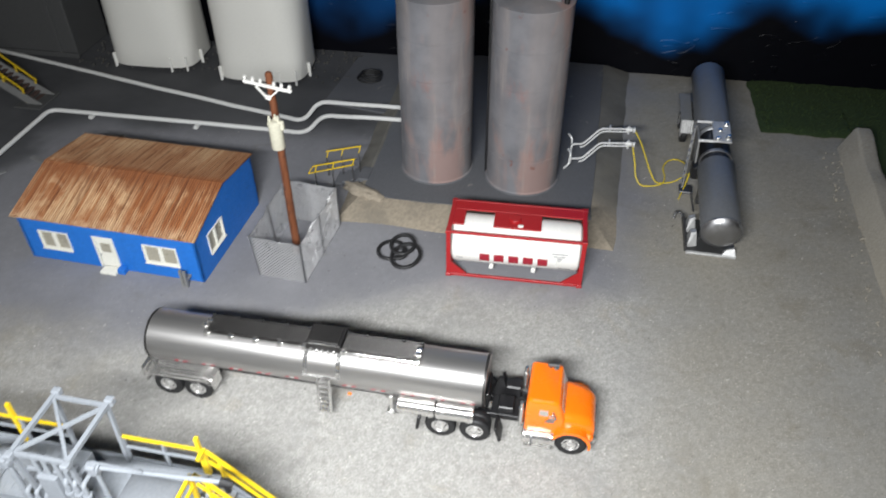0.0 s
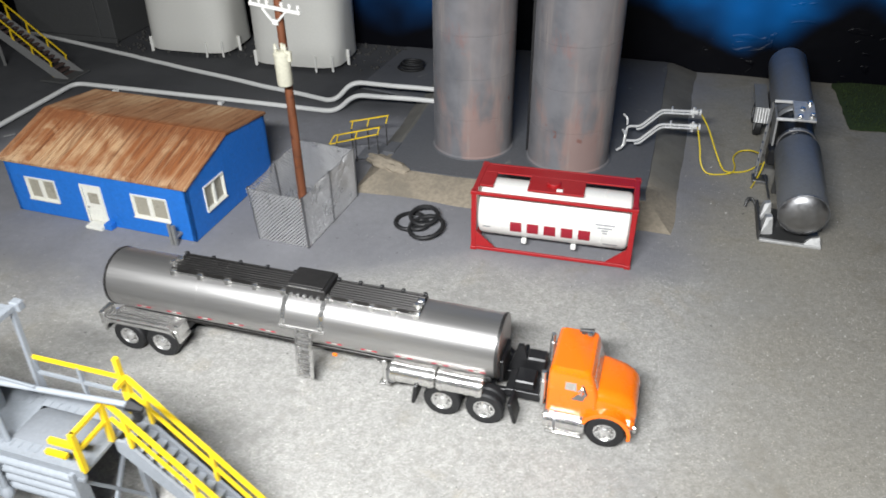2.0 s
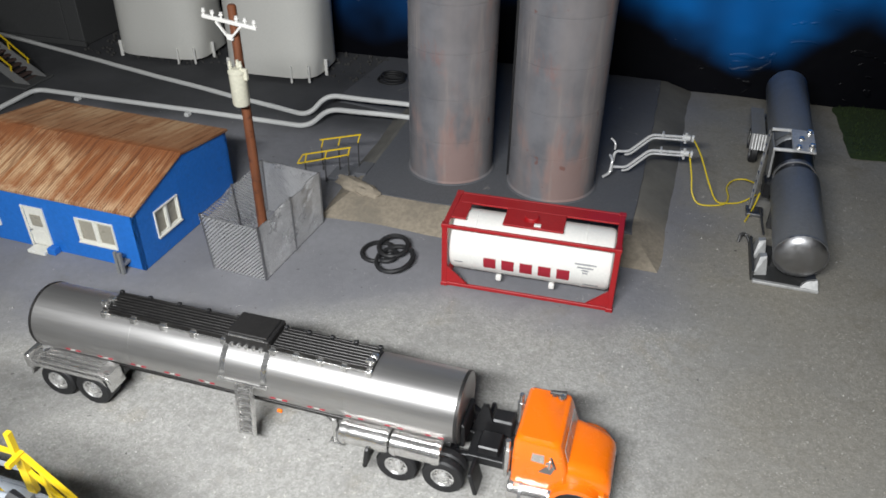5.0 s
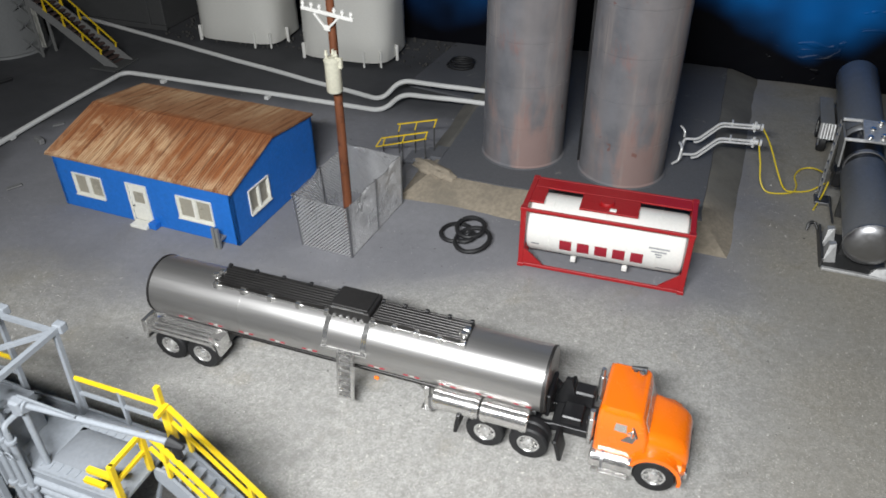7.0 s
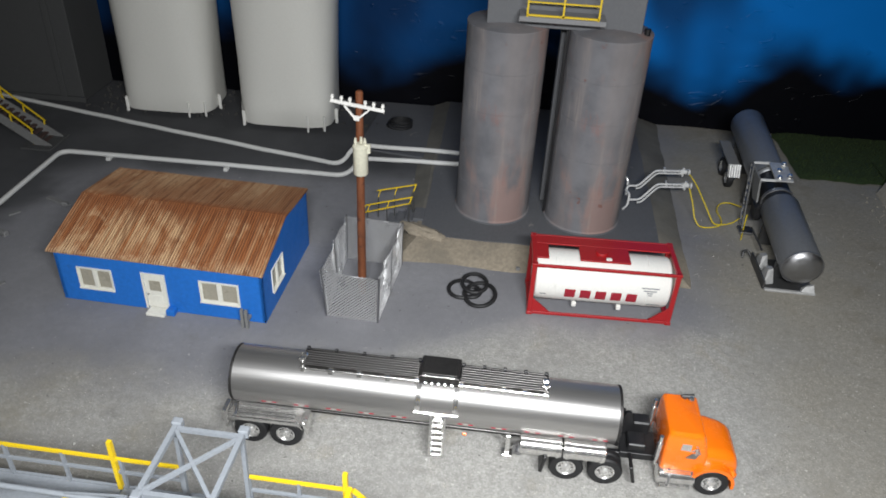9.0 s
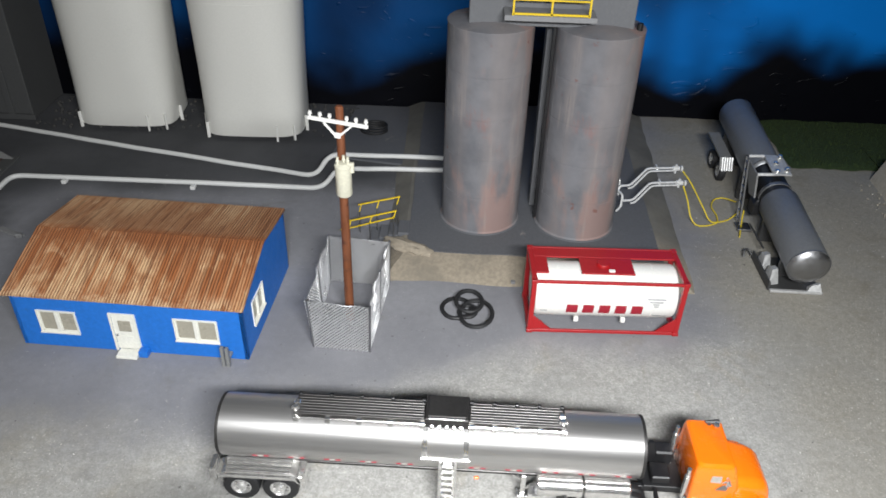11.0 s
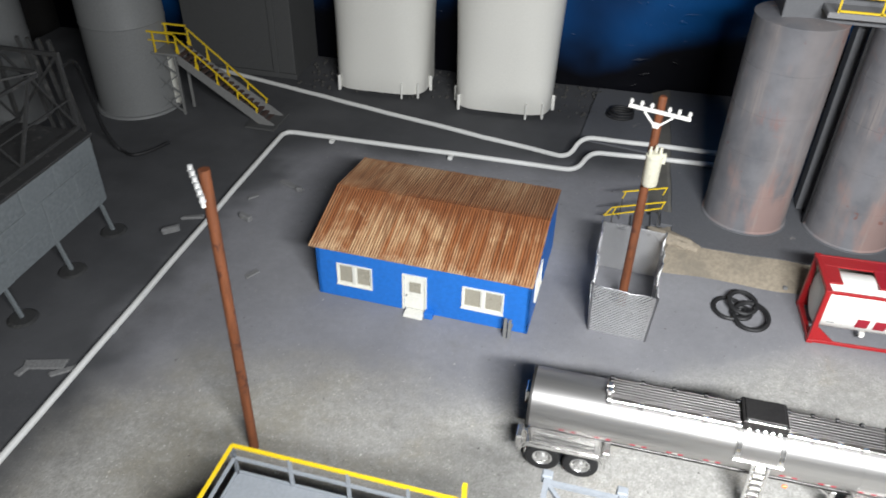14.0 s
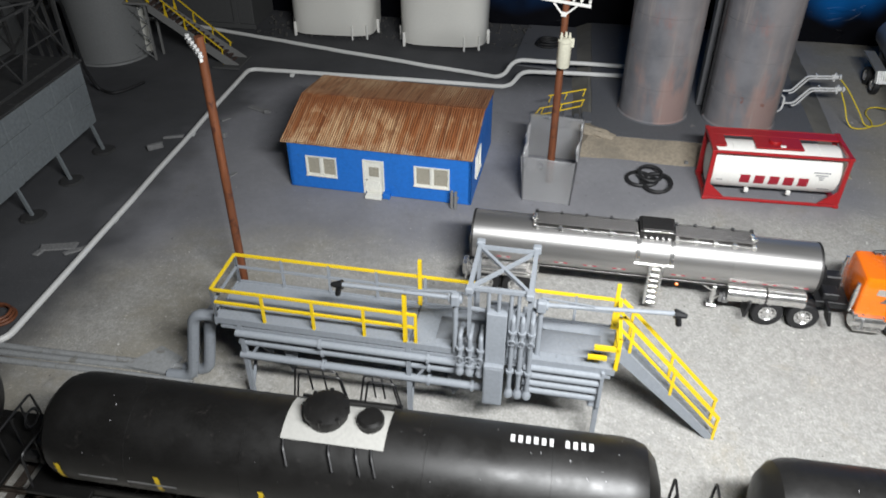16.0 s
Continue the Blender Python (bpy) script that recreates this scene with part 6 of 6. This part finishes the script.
def debris():
    for x, y, a, sx, sy, sz in ((-28.0, 1.5, 20, 0.5, 0.12, 0.14), (-25.5, 2.1, 70, 0.14, 0.35, 0.28), (-24.6, 5.5, -25, 0.75, 0.16, 0.1), (-24.0, 5.2, 10, 0.16, 0.16, 0.24),
                                (-23.4, -1.8, 60, 0.35, 0.14, 0.06), (-28.5, -8.9, 15, 0.8, 0.25, 0.12), (-29.1, -9.4, 80, 0.25, 0.14, 0.12), (-27.6, -9.0, 40, 0.5, 0.12, 0.1), (-21.4, 8.2, 30, 0.6, 0.3, 0.18), (-20.6, 4.4, 30, 0.1, 0.1, 0.1),
                                (-0.6, 3.2, 0, 0.1, 0.1, 0.14), (-26.0, 4.0, 50, 0.3, 0.12, 0.1), (-28.4, 0.2, 130, 0.12, 0.4, 0.3)):
        g = G().box(-sx, sx, -sy, sy, 0, sz, min(sx, sy, sz) * 0.3)
        for v in g.bm.verts:
            v.co *= 1 + 0.25 * noise.noise(v.co * 3 + Vector((x, y, 0)))
            v.co.z = max(-0.02, v.co.z)
        solid("scrap_piece", g, M_ASPHALTLUMP, "small grey scrap piece lying on the ground", "scrap", x, y, 0, a, group="scrap pieces")
    t = thing("rusty_hose_coil", "small rust-brown hose coil beside the pipe corner", "hose", -28.3, -13.5)
    for k in range(3):
        part("loop", G().tube([((0.75 - 0.08 * k) * math.cos(2 * math.pi * j / 28), (0.6 - 0.05 * k) * math.sin(2 * math.pi * j / 28), 0.08 + 0.1 * k) for j in range(28)], 0.06, 7, closed=True), M_WOOD, t)


annex()
round_tank(-37.3, 12.3, 2.35, 16)
round_tank(-44.2, 8.6, 2.7, 14)
tank_stairs()
viaduct()
debris()


# ---- poles, fence, hoses, pipes ----
def utility_pole():
    t = thing("utility_pole", "brown wooden utility pole with a white crossarm and transformer", "utility pole", -7.55, 0.27)
    part("shaft", G().lathe([(0, 0), (0.19, 0), (0.18, 3), (0.15, 9.5), (0.1, 9.55), (0, 9.55)], 14), M_WOOD, t, "brown wooden shaft")
    arm = part("crossarm", G().box(-1.1, 1.1, -0.3, -0.18, 8.97, 9.1, 0.02), M_WHITE, t, "white crossarm", m=Matrix.Translation((0, 0, 9.0)) @ Matrix.Rotation(radians(-9), 4, "Z") @ Matrix.Rotation(radians(3.5), 4, "Y") @ Matrix.Translation((0, 0, -9.0)))
    for x in (-1.02, -0.65, -0.3, 0.32, 0.66, 1.02):
        part("insulator", G().lathe([(0.04, 0), (0.04, 0.07), (0.075, 0.09), (0.075, 0.13), (0.045, 0.15), (0.06, 0.17), (0.06, 0.2), (0, 0.21)], 10, Matrix.Translation((x, -0.25, 9.1))), M_WHITE, arm)
    for s in (-1, 1):
        part("brace", G().bar((s * 0.5, -0.3, 8.97), (0, -0.26, 8.45), 0.07), M_WHITE, arm)
    part("gusset", G().box(-0.12, 0.12, -0.3, -0.2, 8.42, 8.62, 0.02), M_WHITE, arm)
    tr = part("transformer", G().lathe([(0, 5.35), (0.27, 5.36), (0.3, 5.42), (0.3, 6.5), (0.32, 6.52), (0.32, 6.6), (0.2, 6.68), (0, 6.7)], 20, Matrix.Translation((0.1, -0.4, 0.85))), M_CREAM, t, "cream pole transformer")
    for x, y in ((-0.08, -0.5), (0.12, -0.35), (0.28, -0.45)):
        part("bushing", G().lathe([(0.06, 6.6), (0.05, 6.75), (0.08, 6.78), (0.05, 6.85), (0.05, 6.95), (0, 6.96)], 8, Matrix.Translation((x, y, 0.85))), M_CREAM, tr)
    part("bracket", G().box(0.3, 0.5, -0.5, -0.35, 7.15, 7.55, 0.02), M_CREAM, tr)


def far_pole():
    t = thing("utility_pole", "rust-brown utility pole with a row of glossy white insulators", "utility pole", -19.27, -10.46)
    lean = Vector((-0.24, 0.55, 10.5))
    a0, a1 = Vector((-0.72, 0.66, 10.25)), Vector((0.3, -0.6, 10.15))
    part("shaft", G().tube([Vector((0, 0, 0)).lerp(lean, k / 8) for k in range(9)], 0.165, 14), M_WOOD, t, "brown wooden shaft")
    arm = part("crossarm", G().bar(a0, a1, 0.1), M_WHITE, t, "white crossarm")
    for k in range(6):
        p = a0.lerp(a1, 0.03 + 0.94 * k / 5) + Vector((0, 0, 0.04))
        part("insulator", G().lathe([(0.04, 0), (0.09, 0.05), (0.09, 0.1), (0.05, 0.13), (0.075, 0.17), (0.07, 0.23), (0, 0.25)], 10, Matrix.Translation(p)), M_CHROMEWHITE, arm, "glossy white insulator")


def wire_fence():
    t = thing("wire_fence", "bent silver mesh fence round the pole", "fence")
    H = 2.38
    corners = [(-8.74, -1.6), (-6.5, -1.75), (-6.14, 2.65), (-8.78, 2.85)]
    tilts = [(-0.12, -0.1), (0.03, -0.25), (0.05, -0.1), (0.02, 0.0)]
    for k in range(4):
        a, b = corners[k], corners[(k + 1) % 4]
        ta, tb = tilts[k], tilts[(k + 1) % 4]
        ln = math.hypot(b[0] - a[0], b[1] - a[1])

        def at(u, v):
            w = 0.05 * math.sin(u * 2.6 + k) * v + 0.03 * math.sin(u * 6 + k * 2) * v
            f = u / ln
            nx, ny = (b[1] - a[1]) / ln, -(b[0] - a[0]) / ln
            top = H * (1 + 0.014 * math.sin(u * 2.9 + 2 * k) + 0.006 * math.sin(u * 7))
            lx, ly = (ta[0] * (1 - f) + tb[0] * f) * v, (ta[1] * (1 - f) + tb[1] * f) * v
            return (a[0] + (b[0] - a[0]) * f + nx * w + lx, a[1] + (b[1] - a[1]) * f + ny * w + ly, top * v)
        n = max(1, round(ln / 2.6))
        for j in range(n):
            u0, u1 = ln * j / n, ln * (j + 1) / n
            g = G()
            step = 0.15
            c = u0 - H
            while c < u1:
                for sgn in (1, -1):
                    v0, v1 = ((u0 - c) / H, (u1 - c) / H) if sgn > 0 else ((c + H - u1) / H, (c + H - u0) / H)
                    v0, v1 = max(0.0, v0), min(1.0, v1)
                    if v1 - v0 < 0.01:
                        continue
                    n2 = 2 + int(3 * (v1 - v0))
                    pts = [at(c + v * H if sgn > 0 else c + H - v * H, v) for v in (v0 + (v1 - v0) * q / n2 for q in range(n2 + 1))]
                    for p, q in zip(pts, pts[1:]):
                        g.bar(p, q, 0.05 if sgn > 0 else 0.016)
                c += step
            tagged(part("mesh_panel", g, M_WIRE, t, "fine silver mesh panel"), kind="stuff")
            part("top_wire", G().tube([at(u0 + (u1 - u0) * q / 10, 1.0) for q in range(11)], 0.018, 6), M_DULL, t)
        for j in range(n):
            u = ln * j / n
            p, q = Vector(at(u, 0)), Vector(at(u, 1))
            part("post", G().rod(p, q + (q - p) * 0.03, 0.05, seg=8), M_DULL, t)


def hose_coils():
    t = thing("hose_coil", "loose black rubber hose coil on the ground", "hose", -2.65, 0.95)
    for cx, cy, r, rx, z, tilt in ((-0.45, 0.15, 0.74, 0.62, 0.1, 3), (0.38, -0.3, 0.86, 0.68, 0.22, -5), (0.08, 0.42, 0.66, 0.56, 0.3, 6), (0.02, -0.1, 0.42, 0.36, 0.16, 2)):
        pts = [(cx + rx * math.cos(2 * math.pi * k / 32), cy + r * math.sin(2 * math.pi * k / 32), z + 0.05 * math.sin(2 * math.pi * k / 32 + tilt)) for k in range(32)]
        part("loop", G().tube(pts, 0.092, 8, closed=True), M_RUBBER, t)
    t = thing("hose_coil", "flat black hose coil on the grey sheet", "hose", -8.5, 18.1, 0.12)
    for k in range(3):
        pts = [(0.05 * k + (0.78 - 0.06 * k) * math.cos(2 * math.pi * j / 32), 0.08 * k + (0.62 - 0.05 * k) * math.sin(2 * math.pi * j / 32), 0.08 + 0.13 * k) for j in range(32)]
        part("loop", G().tube(pts, 0.075, 8, closed=True), M_RUBBER, t)


def wobble(pts, n=14, a=0.06):
    out = []
    pts = [Vector(p) for p in pts]
    for p, q in zip(pts, pts[1:]):
        for k in range(n):
            v = p.lerp(q, k / n)
            out.append(v + Vector((a * noise.noise(v * 0.5), a * noise.noise(v * 0.5 + Vector((9, 0, 0))), a * 0.5 * noise.noise(v * 0.4 + Vector((0, 7, 0))))))
    return out + [pts[-1]]


def ground_pipes():
    one = rounded([(-42, -15.1, 0.18), (-27.0, -14.9, 0.18), (-27.15, 10.78, 0.2), (-10.4, 10.68, 0.2), (-9.8, 12.0, 0.75), (-1.5, 12.4, 0.7)], 0.7, 6)
    solid("ground_pipe", G().tube(wobble(one, 8), 0.13, 10), M_PIPE, "chipped white pipe run laid on the ground", "pipe", group="white pipes")
    two = rounded([(-42, 19.3, 0.2), (-32.3, 17.1, 0.2), (-24, 15.0, 0.2), (-11.0, 11.95, 0.2), (-10.4, 13.2, 0.95), (-1.5, 13.35, 0.9)], 0.7, 6)
    solid("ground_pipe", G().tube(wobble(two, 8), 0.13, 10), M_PIPE, "chipped white pipe run laid on the ground", "pipe", group="white pipes")
    for x, y in ((-24.2, 10.55), (-27.1, 2.0), (-27.1, -6.5), (-17.3, 10.5)):
        solid("pipe_support", G().box(-0.13, 0.13, -0.18, 0.18, 0, 0.2, 0.03), M_PIPE, "small pale pipe support", "support", x, y - 0.06, group="pipe supports")


def valve_manifold():
    t = thing("valve_manifold", "silver filling pipes with valves beside the silo", "valve", 4.9, 9.2, 0.55)
    for y0, z, name in ((0.9, 1.35, "upper"), (-0.1, 1.05, "lower")):
        pts = rounded([(0.15, y0 - 0.1, 0.35), (0.15, y0 + 0.1, z - 0.55), (0.75, y0 + 0.2, z - 0.55), (1.65, y0 + 0.9, z + 0.1), (3.1, y0 + 1.1, z + 0.1)], 0.2, 4)
        p = part("filling_pipe", G().tube(pts, 0.06, 8), M_CHROMEWHITE, t, "silver filling pipe")
        part("second_pipe", G().tube([Vector(q) + Vector((0.05, -0.2, -0.05)) for q in pts[6:]], 0.05, 8), M_CHROMEWHITE, p)
        part("valve", G().rod((3.0, y0 + 1.05, z + 0.1), (3.35, y0 + 1.05, z + 0.1), 0.13, seg=10).rod((3.15, y0 + 1.0, z - 0.15), (3.15, y0 + 1.0, z + 0.35), 0.06, seg=8).rod((3.4, y0 + 1.05, z + 0.1), (3.5, y0 + 1.05, z + 0.1), 0.16, seg=10), M_CHROMEWHITE, p)
        part("clamp", G().box(2.1, 2.2, y0 + 0.85, y0 + 1.2, z, z + 0.22, 0.02), M_CHROMEWHITE, p)
    part("standpipe", G().tube(rounded([(-0.15, -0.6, 0.25), (0.1, -0.3, 0.3), (0.15, -0.15, 0.9), (0.0, 0.3, 0.9)], 0.15, 3), 0.06, 8), M_CHROMEWHITE, t)
    part("standpipe", G().tube(rounded([(-0.1, 1.15, 1.35), (0.15, 1.1, 1.15), (0.15, 0.9, 0.9)], 0.15, 3), 0.05, 8), M_CHROMEWHITE, t)
    for pts in ([(8.35, 11.5, 1.9), (8.8, 10.6, 1.5), (9.3, 9.4, 0.75), (9.7, 9.1, 0.15), (10.15, 9.15, 0.05), (10.8, 9.45, 0.06), (11.4, 9.9, 0.3)],
                [(8.3, 10.3, 1.6), (8.5, 9.5, 1.0), (8.65, 8.95, 0.4), (9.05, 8.72, 0.05), (10.0, 9.0, 0.05), (10.25, 9.7, 0.06), (10.2, 10.6, 0.08), (10.5, 11.3, 0.12), (11.0, 11.4, 0.2), (11.4, 10.6, 0.45)],
                [(11.45, 9.5, 0.6), (11.25, 8.9, 0.2), (10.88, 7.8, 0.05)]):
        smooth = []
        v = [Vector(p) for p in pts]
        for k in range(len(v) - 1):
            p0, p1, p2, p3 = v[max(k - 1, 0)], v[k], v[k + 1], v[min(k + 2, len(v) - 1)]
            for j in range(8):
                u = j / 8
                smooth.append(0.5 * ((2 * p1) + (p2 - p0) * u + (2 * p0 - 5 * p1 + 4 * p2 - p3) * u * u + (3 * p1 - p0 - 3 * p2 + p3) * u ** 3))
        smooth.append(v[-1])
        solid("filling_hose", G().tube(smooth, 0.036, 7), M_YHOSE, "thin yellow filling hose curling on the ground", "hose", group="yellow hoses")


def gas_tank():
    t = thing("gas_tank_trailer", "grey two-section gas tank trailer resting nose down on a plate", "tank trailer", 12.34, 3.57, 0, -1.1)
    r, z0, rise = 0.93, 1.41, 0.101
    tilt = math.atan(rise)

    def zc(y):
        return z0 + rise * y

    def along(y):
        """Turns a lathe so that it runs down the tilted axis, from y on."""
        return Matrix.Translation((0, y, zc(y))) @ Matrix.Rotation(tilt, 4, "X") @ ALONG_Y

    for y0, y1, end in ((-0.12, 4.55, "bright domed end"), (7.05, 13.3, "")):
        ln = (y1 - y0) / math.cos(tilt)
        prof = [(r - 0.02, 0.0), (r, 0.05)]
        tank = part("tank", G().lathe([(0, 0.0)] + prof + [(a, ln - b) for a, b in prof[::-1]] + [(0.72, ln + 0.16), (0.4, ln + 0.25), (0, ln + 0.28)], 56, along(y0)), M_PROPANE, t, "grey tank section")
        part("end_dome", G().lathe([(0, -0.30), (0.35, -0.28), (0.65, -0.2), (0.84, -0.09), (r - 0.015, 0.02), (0.5, 0.05), (0, 0.05)], 56, along(y0)), M_DULL if end else M_PROPANE, tank, end)
        part("rim", G().lathe([(r - 0.01, -0.02), (r + 0.012, -0.01), (r + 0.012, 0.04), (r - 0.02, 0.05)], 56, along(y0)), M_DULL if end else M_DARKSTEEL, tank, "dull rim" if end else "")
    part("coupling_drum", G().lathe([(0, 0), (0.78, 0.0), (0.78, 2.75), (0, 2.75)], 36, along(4.5)), M_BLACK, t, "dark middle drum")
    part("drum_band", G().lathe([(0.76, 0), (0.83, 0.02), (0.83, 0.2), (0.76, 0.22)], 36, along(5.05)), M_DULL, t)
    for x in (-0.42, 0.42):
        part("frame_rail", G().bar((x, 0.2, zc(0.2) - 0.88), (x, 12.9, zc(12.9) - 0.9), 0.14, 0.22), M_DARKSTEEL, t)
    for y in (1.1, 4.1, 8.3, 12.2):
        part("saddle", G().box(-0.7, 0.7, y - 0.14, y + 0.14, 0.0, zc(y) - 0.62, 0.03), M_DARKSTEEL, t)
    # top platform with its two cross pipes
    plate = part("platform", G().box(-0.28, 0.62, 5.45, 7.2, -0.05, 0.05, 0.02, m=Matrix.Translation((0, 0, zc(0) + r + 0.08)) @ Matrix.Rotation(tilt, 4, "X")), M_SILVER, t, "crumpled silver top plate")
    for x, y, h in ((0.42, 6.9, 0.2), (0.45, 5.75, 0.22), (-0.05, 5.65, 0.14), (0.1, 6.4, 0.12)):
        z = zc(y) + r + 0.1
        part("valve", G().lathe([(0.13, 0), (0.13, h * 0.5), (0.08, h * 0.6), (0.1, h), (0, h + 0.02)], 12, Matrix.Translation((x, y, z))), M_CHROME, plate)
    for y in (5.5, 7.15):
        z = zc(y) + r + 0.06
        part("cross_pipe", G().rod((-1.02, y, z - 0.04), (-0.2, y, z), 0.075, seg=10), M_CHROMEWHITE, t, "silver cross pipe")
    part("side_panel", G().prism([(5.2, 1.75), (6.0, 1.6), (7.2, 2.9), (5.6, 2.85)], 0.08, Matrix.Translation((-1.0, 0, 0)) @ Matrix.Rotation(radians(90), 4, "Z") @ Matrix.Rotation(radians(90), 4, "X")), M_GREYSTEEL, t, "grey side panel")
    part("pump", G().box(-1.1, -0.7, 4.7, 5.5, 1.0, 1.75, 0.08), M_BLACK, t, "dark pump box")
    # dark ladder down to a silver foot
    lad = part("ladder", G().bar((-1.05, 6.95, 2.95), (-1.36, 5.05, 0.22), 0.07).bar((-1.05, 7.35, 2.95), (-1.36, 5.6, 0.22), 0.07), M_DARKSTEEL, t, "dark steel ladder")
    for k in range(8):
        u = (k + 0.5) / 8
        a, b = Vector((-1.05, 6.95, 2.95)).lerp(Vector((-1.36, 5.05, 0.22)), u), Vector((-1.05, 7.35, 2.95)).lerp(Vector((-1.36, 5.6, 0.22)), u)
        part("rung", G().rod(a, b, 0.035, seg=6), M_DULL, lad)
    part("foot_plate", G().box(-1.5, -0.8, 4.75, 5.5, 0.0, 0.16, 0.03), M_DULL, t, "silver foot plate")
    part("grab_bar", G().tube(rounded([(-1.0, 4.75, 0.5), (-1.0, 3.6, 0.55), (-0.95, 2.6, 0.5)], 0.2, 3), 0.05, 8), M_DARKSTEEL, t)
    # wheels under a grey mudguard at the raised end
    for y in (10.25, 11.75):
        wheel("wheel", t, -1.3, y, 0.55, -1, 0.55, 0.34).matrix_basis = Matrix.Translation((-1.3 * S, y * S, 0.55 * S)) @ Matrix.Rotation(radians(-90), 4, "Z") @ Matrix.Translation((1.3 * S, -y * S, -0.55 * S))
    guard = part("mudguard", G().prism([(9.55, 0.95), (9.85, 1.6), (12.75, 1.74), (12.75, 1.64), (9.95, 1.5), (9.68, 0.95)], 0.62, Matrix.Translation((-1.45, 0, 0)) @ Matrix.Rotation(radians(90), 4, "Z") @ Matrix.Rotation(radians(90), 4, "X")), M_GREYSTEEL, t, "grey mudguard")
    for k in range(5):
        part("rib", G().rod((-1.32 + 0.13 * k, 9.5, 0.95), (-1.32 + 0.13 * k, 9.82, 1.62), 0.062, seg=10), M_SILVER, guard, "bright rolled rib")
    # plate and folded tabs under the lowered end
    part("base_plate", G().box(-1.38, 0.95, -0.15, 2.5, 0.0, 0.09, 0.02), M_DARKSTEEL, t, "dull base plate")
    part("toe_strip", G().box(-1.38, 0.95, -0.28, -0.1, 0.0, 0.13, 0.03), M_SILVER, t, "silver toe strip")
    part("side_lip", G().box(-1.45, -1.36, -0.1, 2.5, 0.0, 0.42, 0.02), M_DARKSTEEL, t)
    for y in (0.6, 1.75):
        part("folded_tab", G().loft([[(-1.34, y - 0.45, 0.1), (-0.86, y - 0.3, 0.1), (-0.86, y + 0.4, 0.1), (-1.34, y + 0.4, 0.1)], [(-1.2, y - 0.1, 0.72), (-0.96, y - 0.05, 0.78), (-0.96, y + 0.3, 0.7), (-1.2, y + 0.3, 0.66)]]), M_SILVER, t, "bright folded tab")
    part("folded_tab", G().loft([[(0.25, -0.22, 0.1), (0.92, -0.27, 0.1), (0.92, 0.2, 0.1), (0.4, 0.2, 0.1)], [(0.5, 0.0, 0.3), (0.85, 0.0, 0.42), (0.85, 0.15, 0.4), (0.6, 0.15, 0.3)]]), M_SILVER, t, "bright folded tab")
    part("corner_scrap", G().tube(rounded([(-1.4, 2.4, 0.12), (-1.6, 2.7, 0.35), (-1.8, 2.6, 0.35), (-1.85, 2.4, 0.08)], 0.12, 4), 0.06, 8), M_DARKSTEEL, t)


def pad_steps():
    t = thing("pad_steps", "small dark steps up the pad between yellow railings", "steps", -8.6, 5.95)
    for k in range(4):
        part("step", G().box(1.2 + 0.45 * k, 1.75 + 0.45 * k, 0.1, 1.25, 0, 0.16 + 0.15 * k, 0.02), M_PADTOP, t)
    for y, x0, x1, z0, z1 in ((0.95, 0.6, 2.62, 1.55, 2.1), (-0.1, 0.2, 2.55, 1.25, 1.95)):
        r = part("railing", G().bar((x0, y, z0), (x1, y, z1), 0.055), M_YELLOW, t, "yellow railing")
        if y < 0:
            part("knee_rail", G().bar((x0 - 0.3, y, z0 - 0.5), (x1 - 0.1, y, z1 - 0.36), 0.05), M_YELLOW, r)
            part("end_stay", G().bar((x0 - 0.32, y, z0 - 0.5), (x0, y, z0), 0.05), M_YELLOW, r)
        for u in (0.08, 0.5, 0.98):
            p = Vector((x0, y, z0)).lerp(Vector((x1, y, z1)), u)
            part("post", G().bar(p, p - Vector((0.12, 0, 0.42)), 0.05), M_YELLOW, r)
            part("post_foot", G().bar(p - Vector((0.12, 0, 0.42)), (p.x - 0.12, y, 0.0), 0.05), M_DARKSTEEL, r)
    lump = G()
    bmesh.ops.create_icosphere(lump.bm, subdivisions=3, radius=1)
    for v in lump.bm.verts:
        v.co = Vector((v.co.x * 1.25, v.co.y * 0.42, max(-0.1, v.co.z * 0.32))) * (1 + 0.3 * noise.noise(v.co * 2.3))
    solid("putty_mound", lump, M_BERM, "crumbly beige putty mound at the pad corner", "mound", -5.5, 5.0, 0.5, -25)


utility_pole()
far_pole()
wire_fence()
hose_coils()
ground_pipes()
valve_manifold()
gas_tank()
pad_steps()
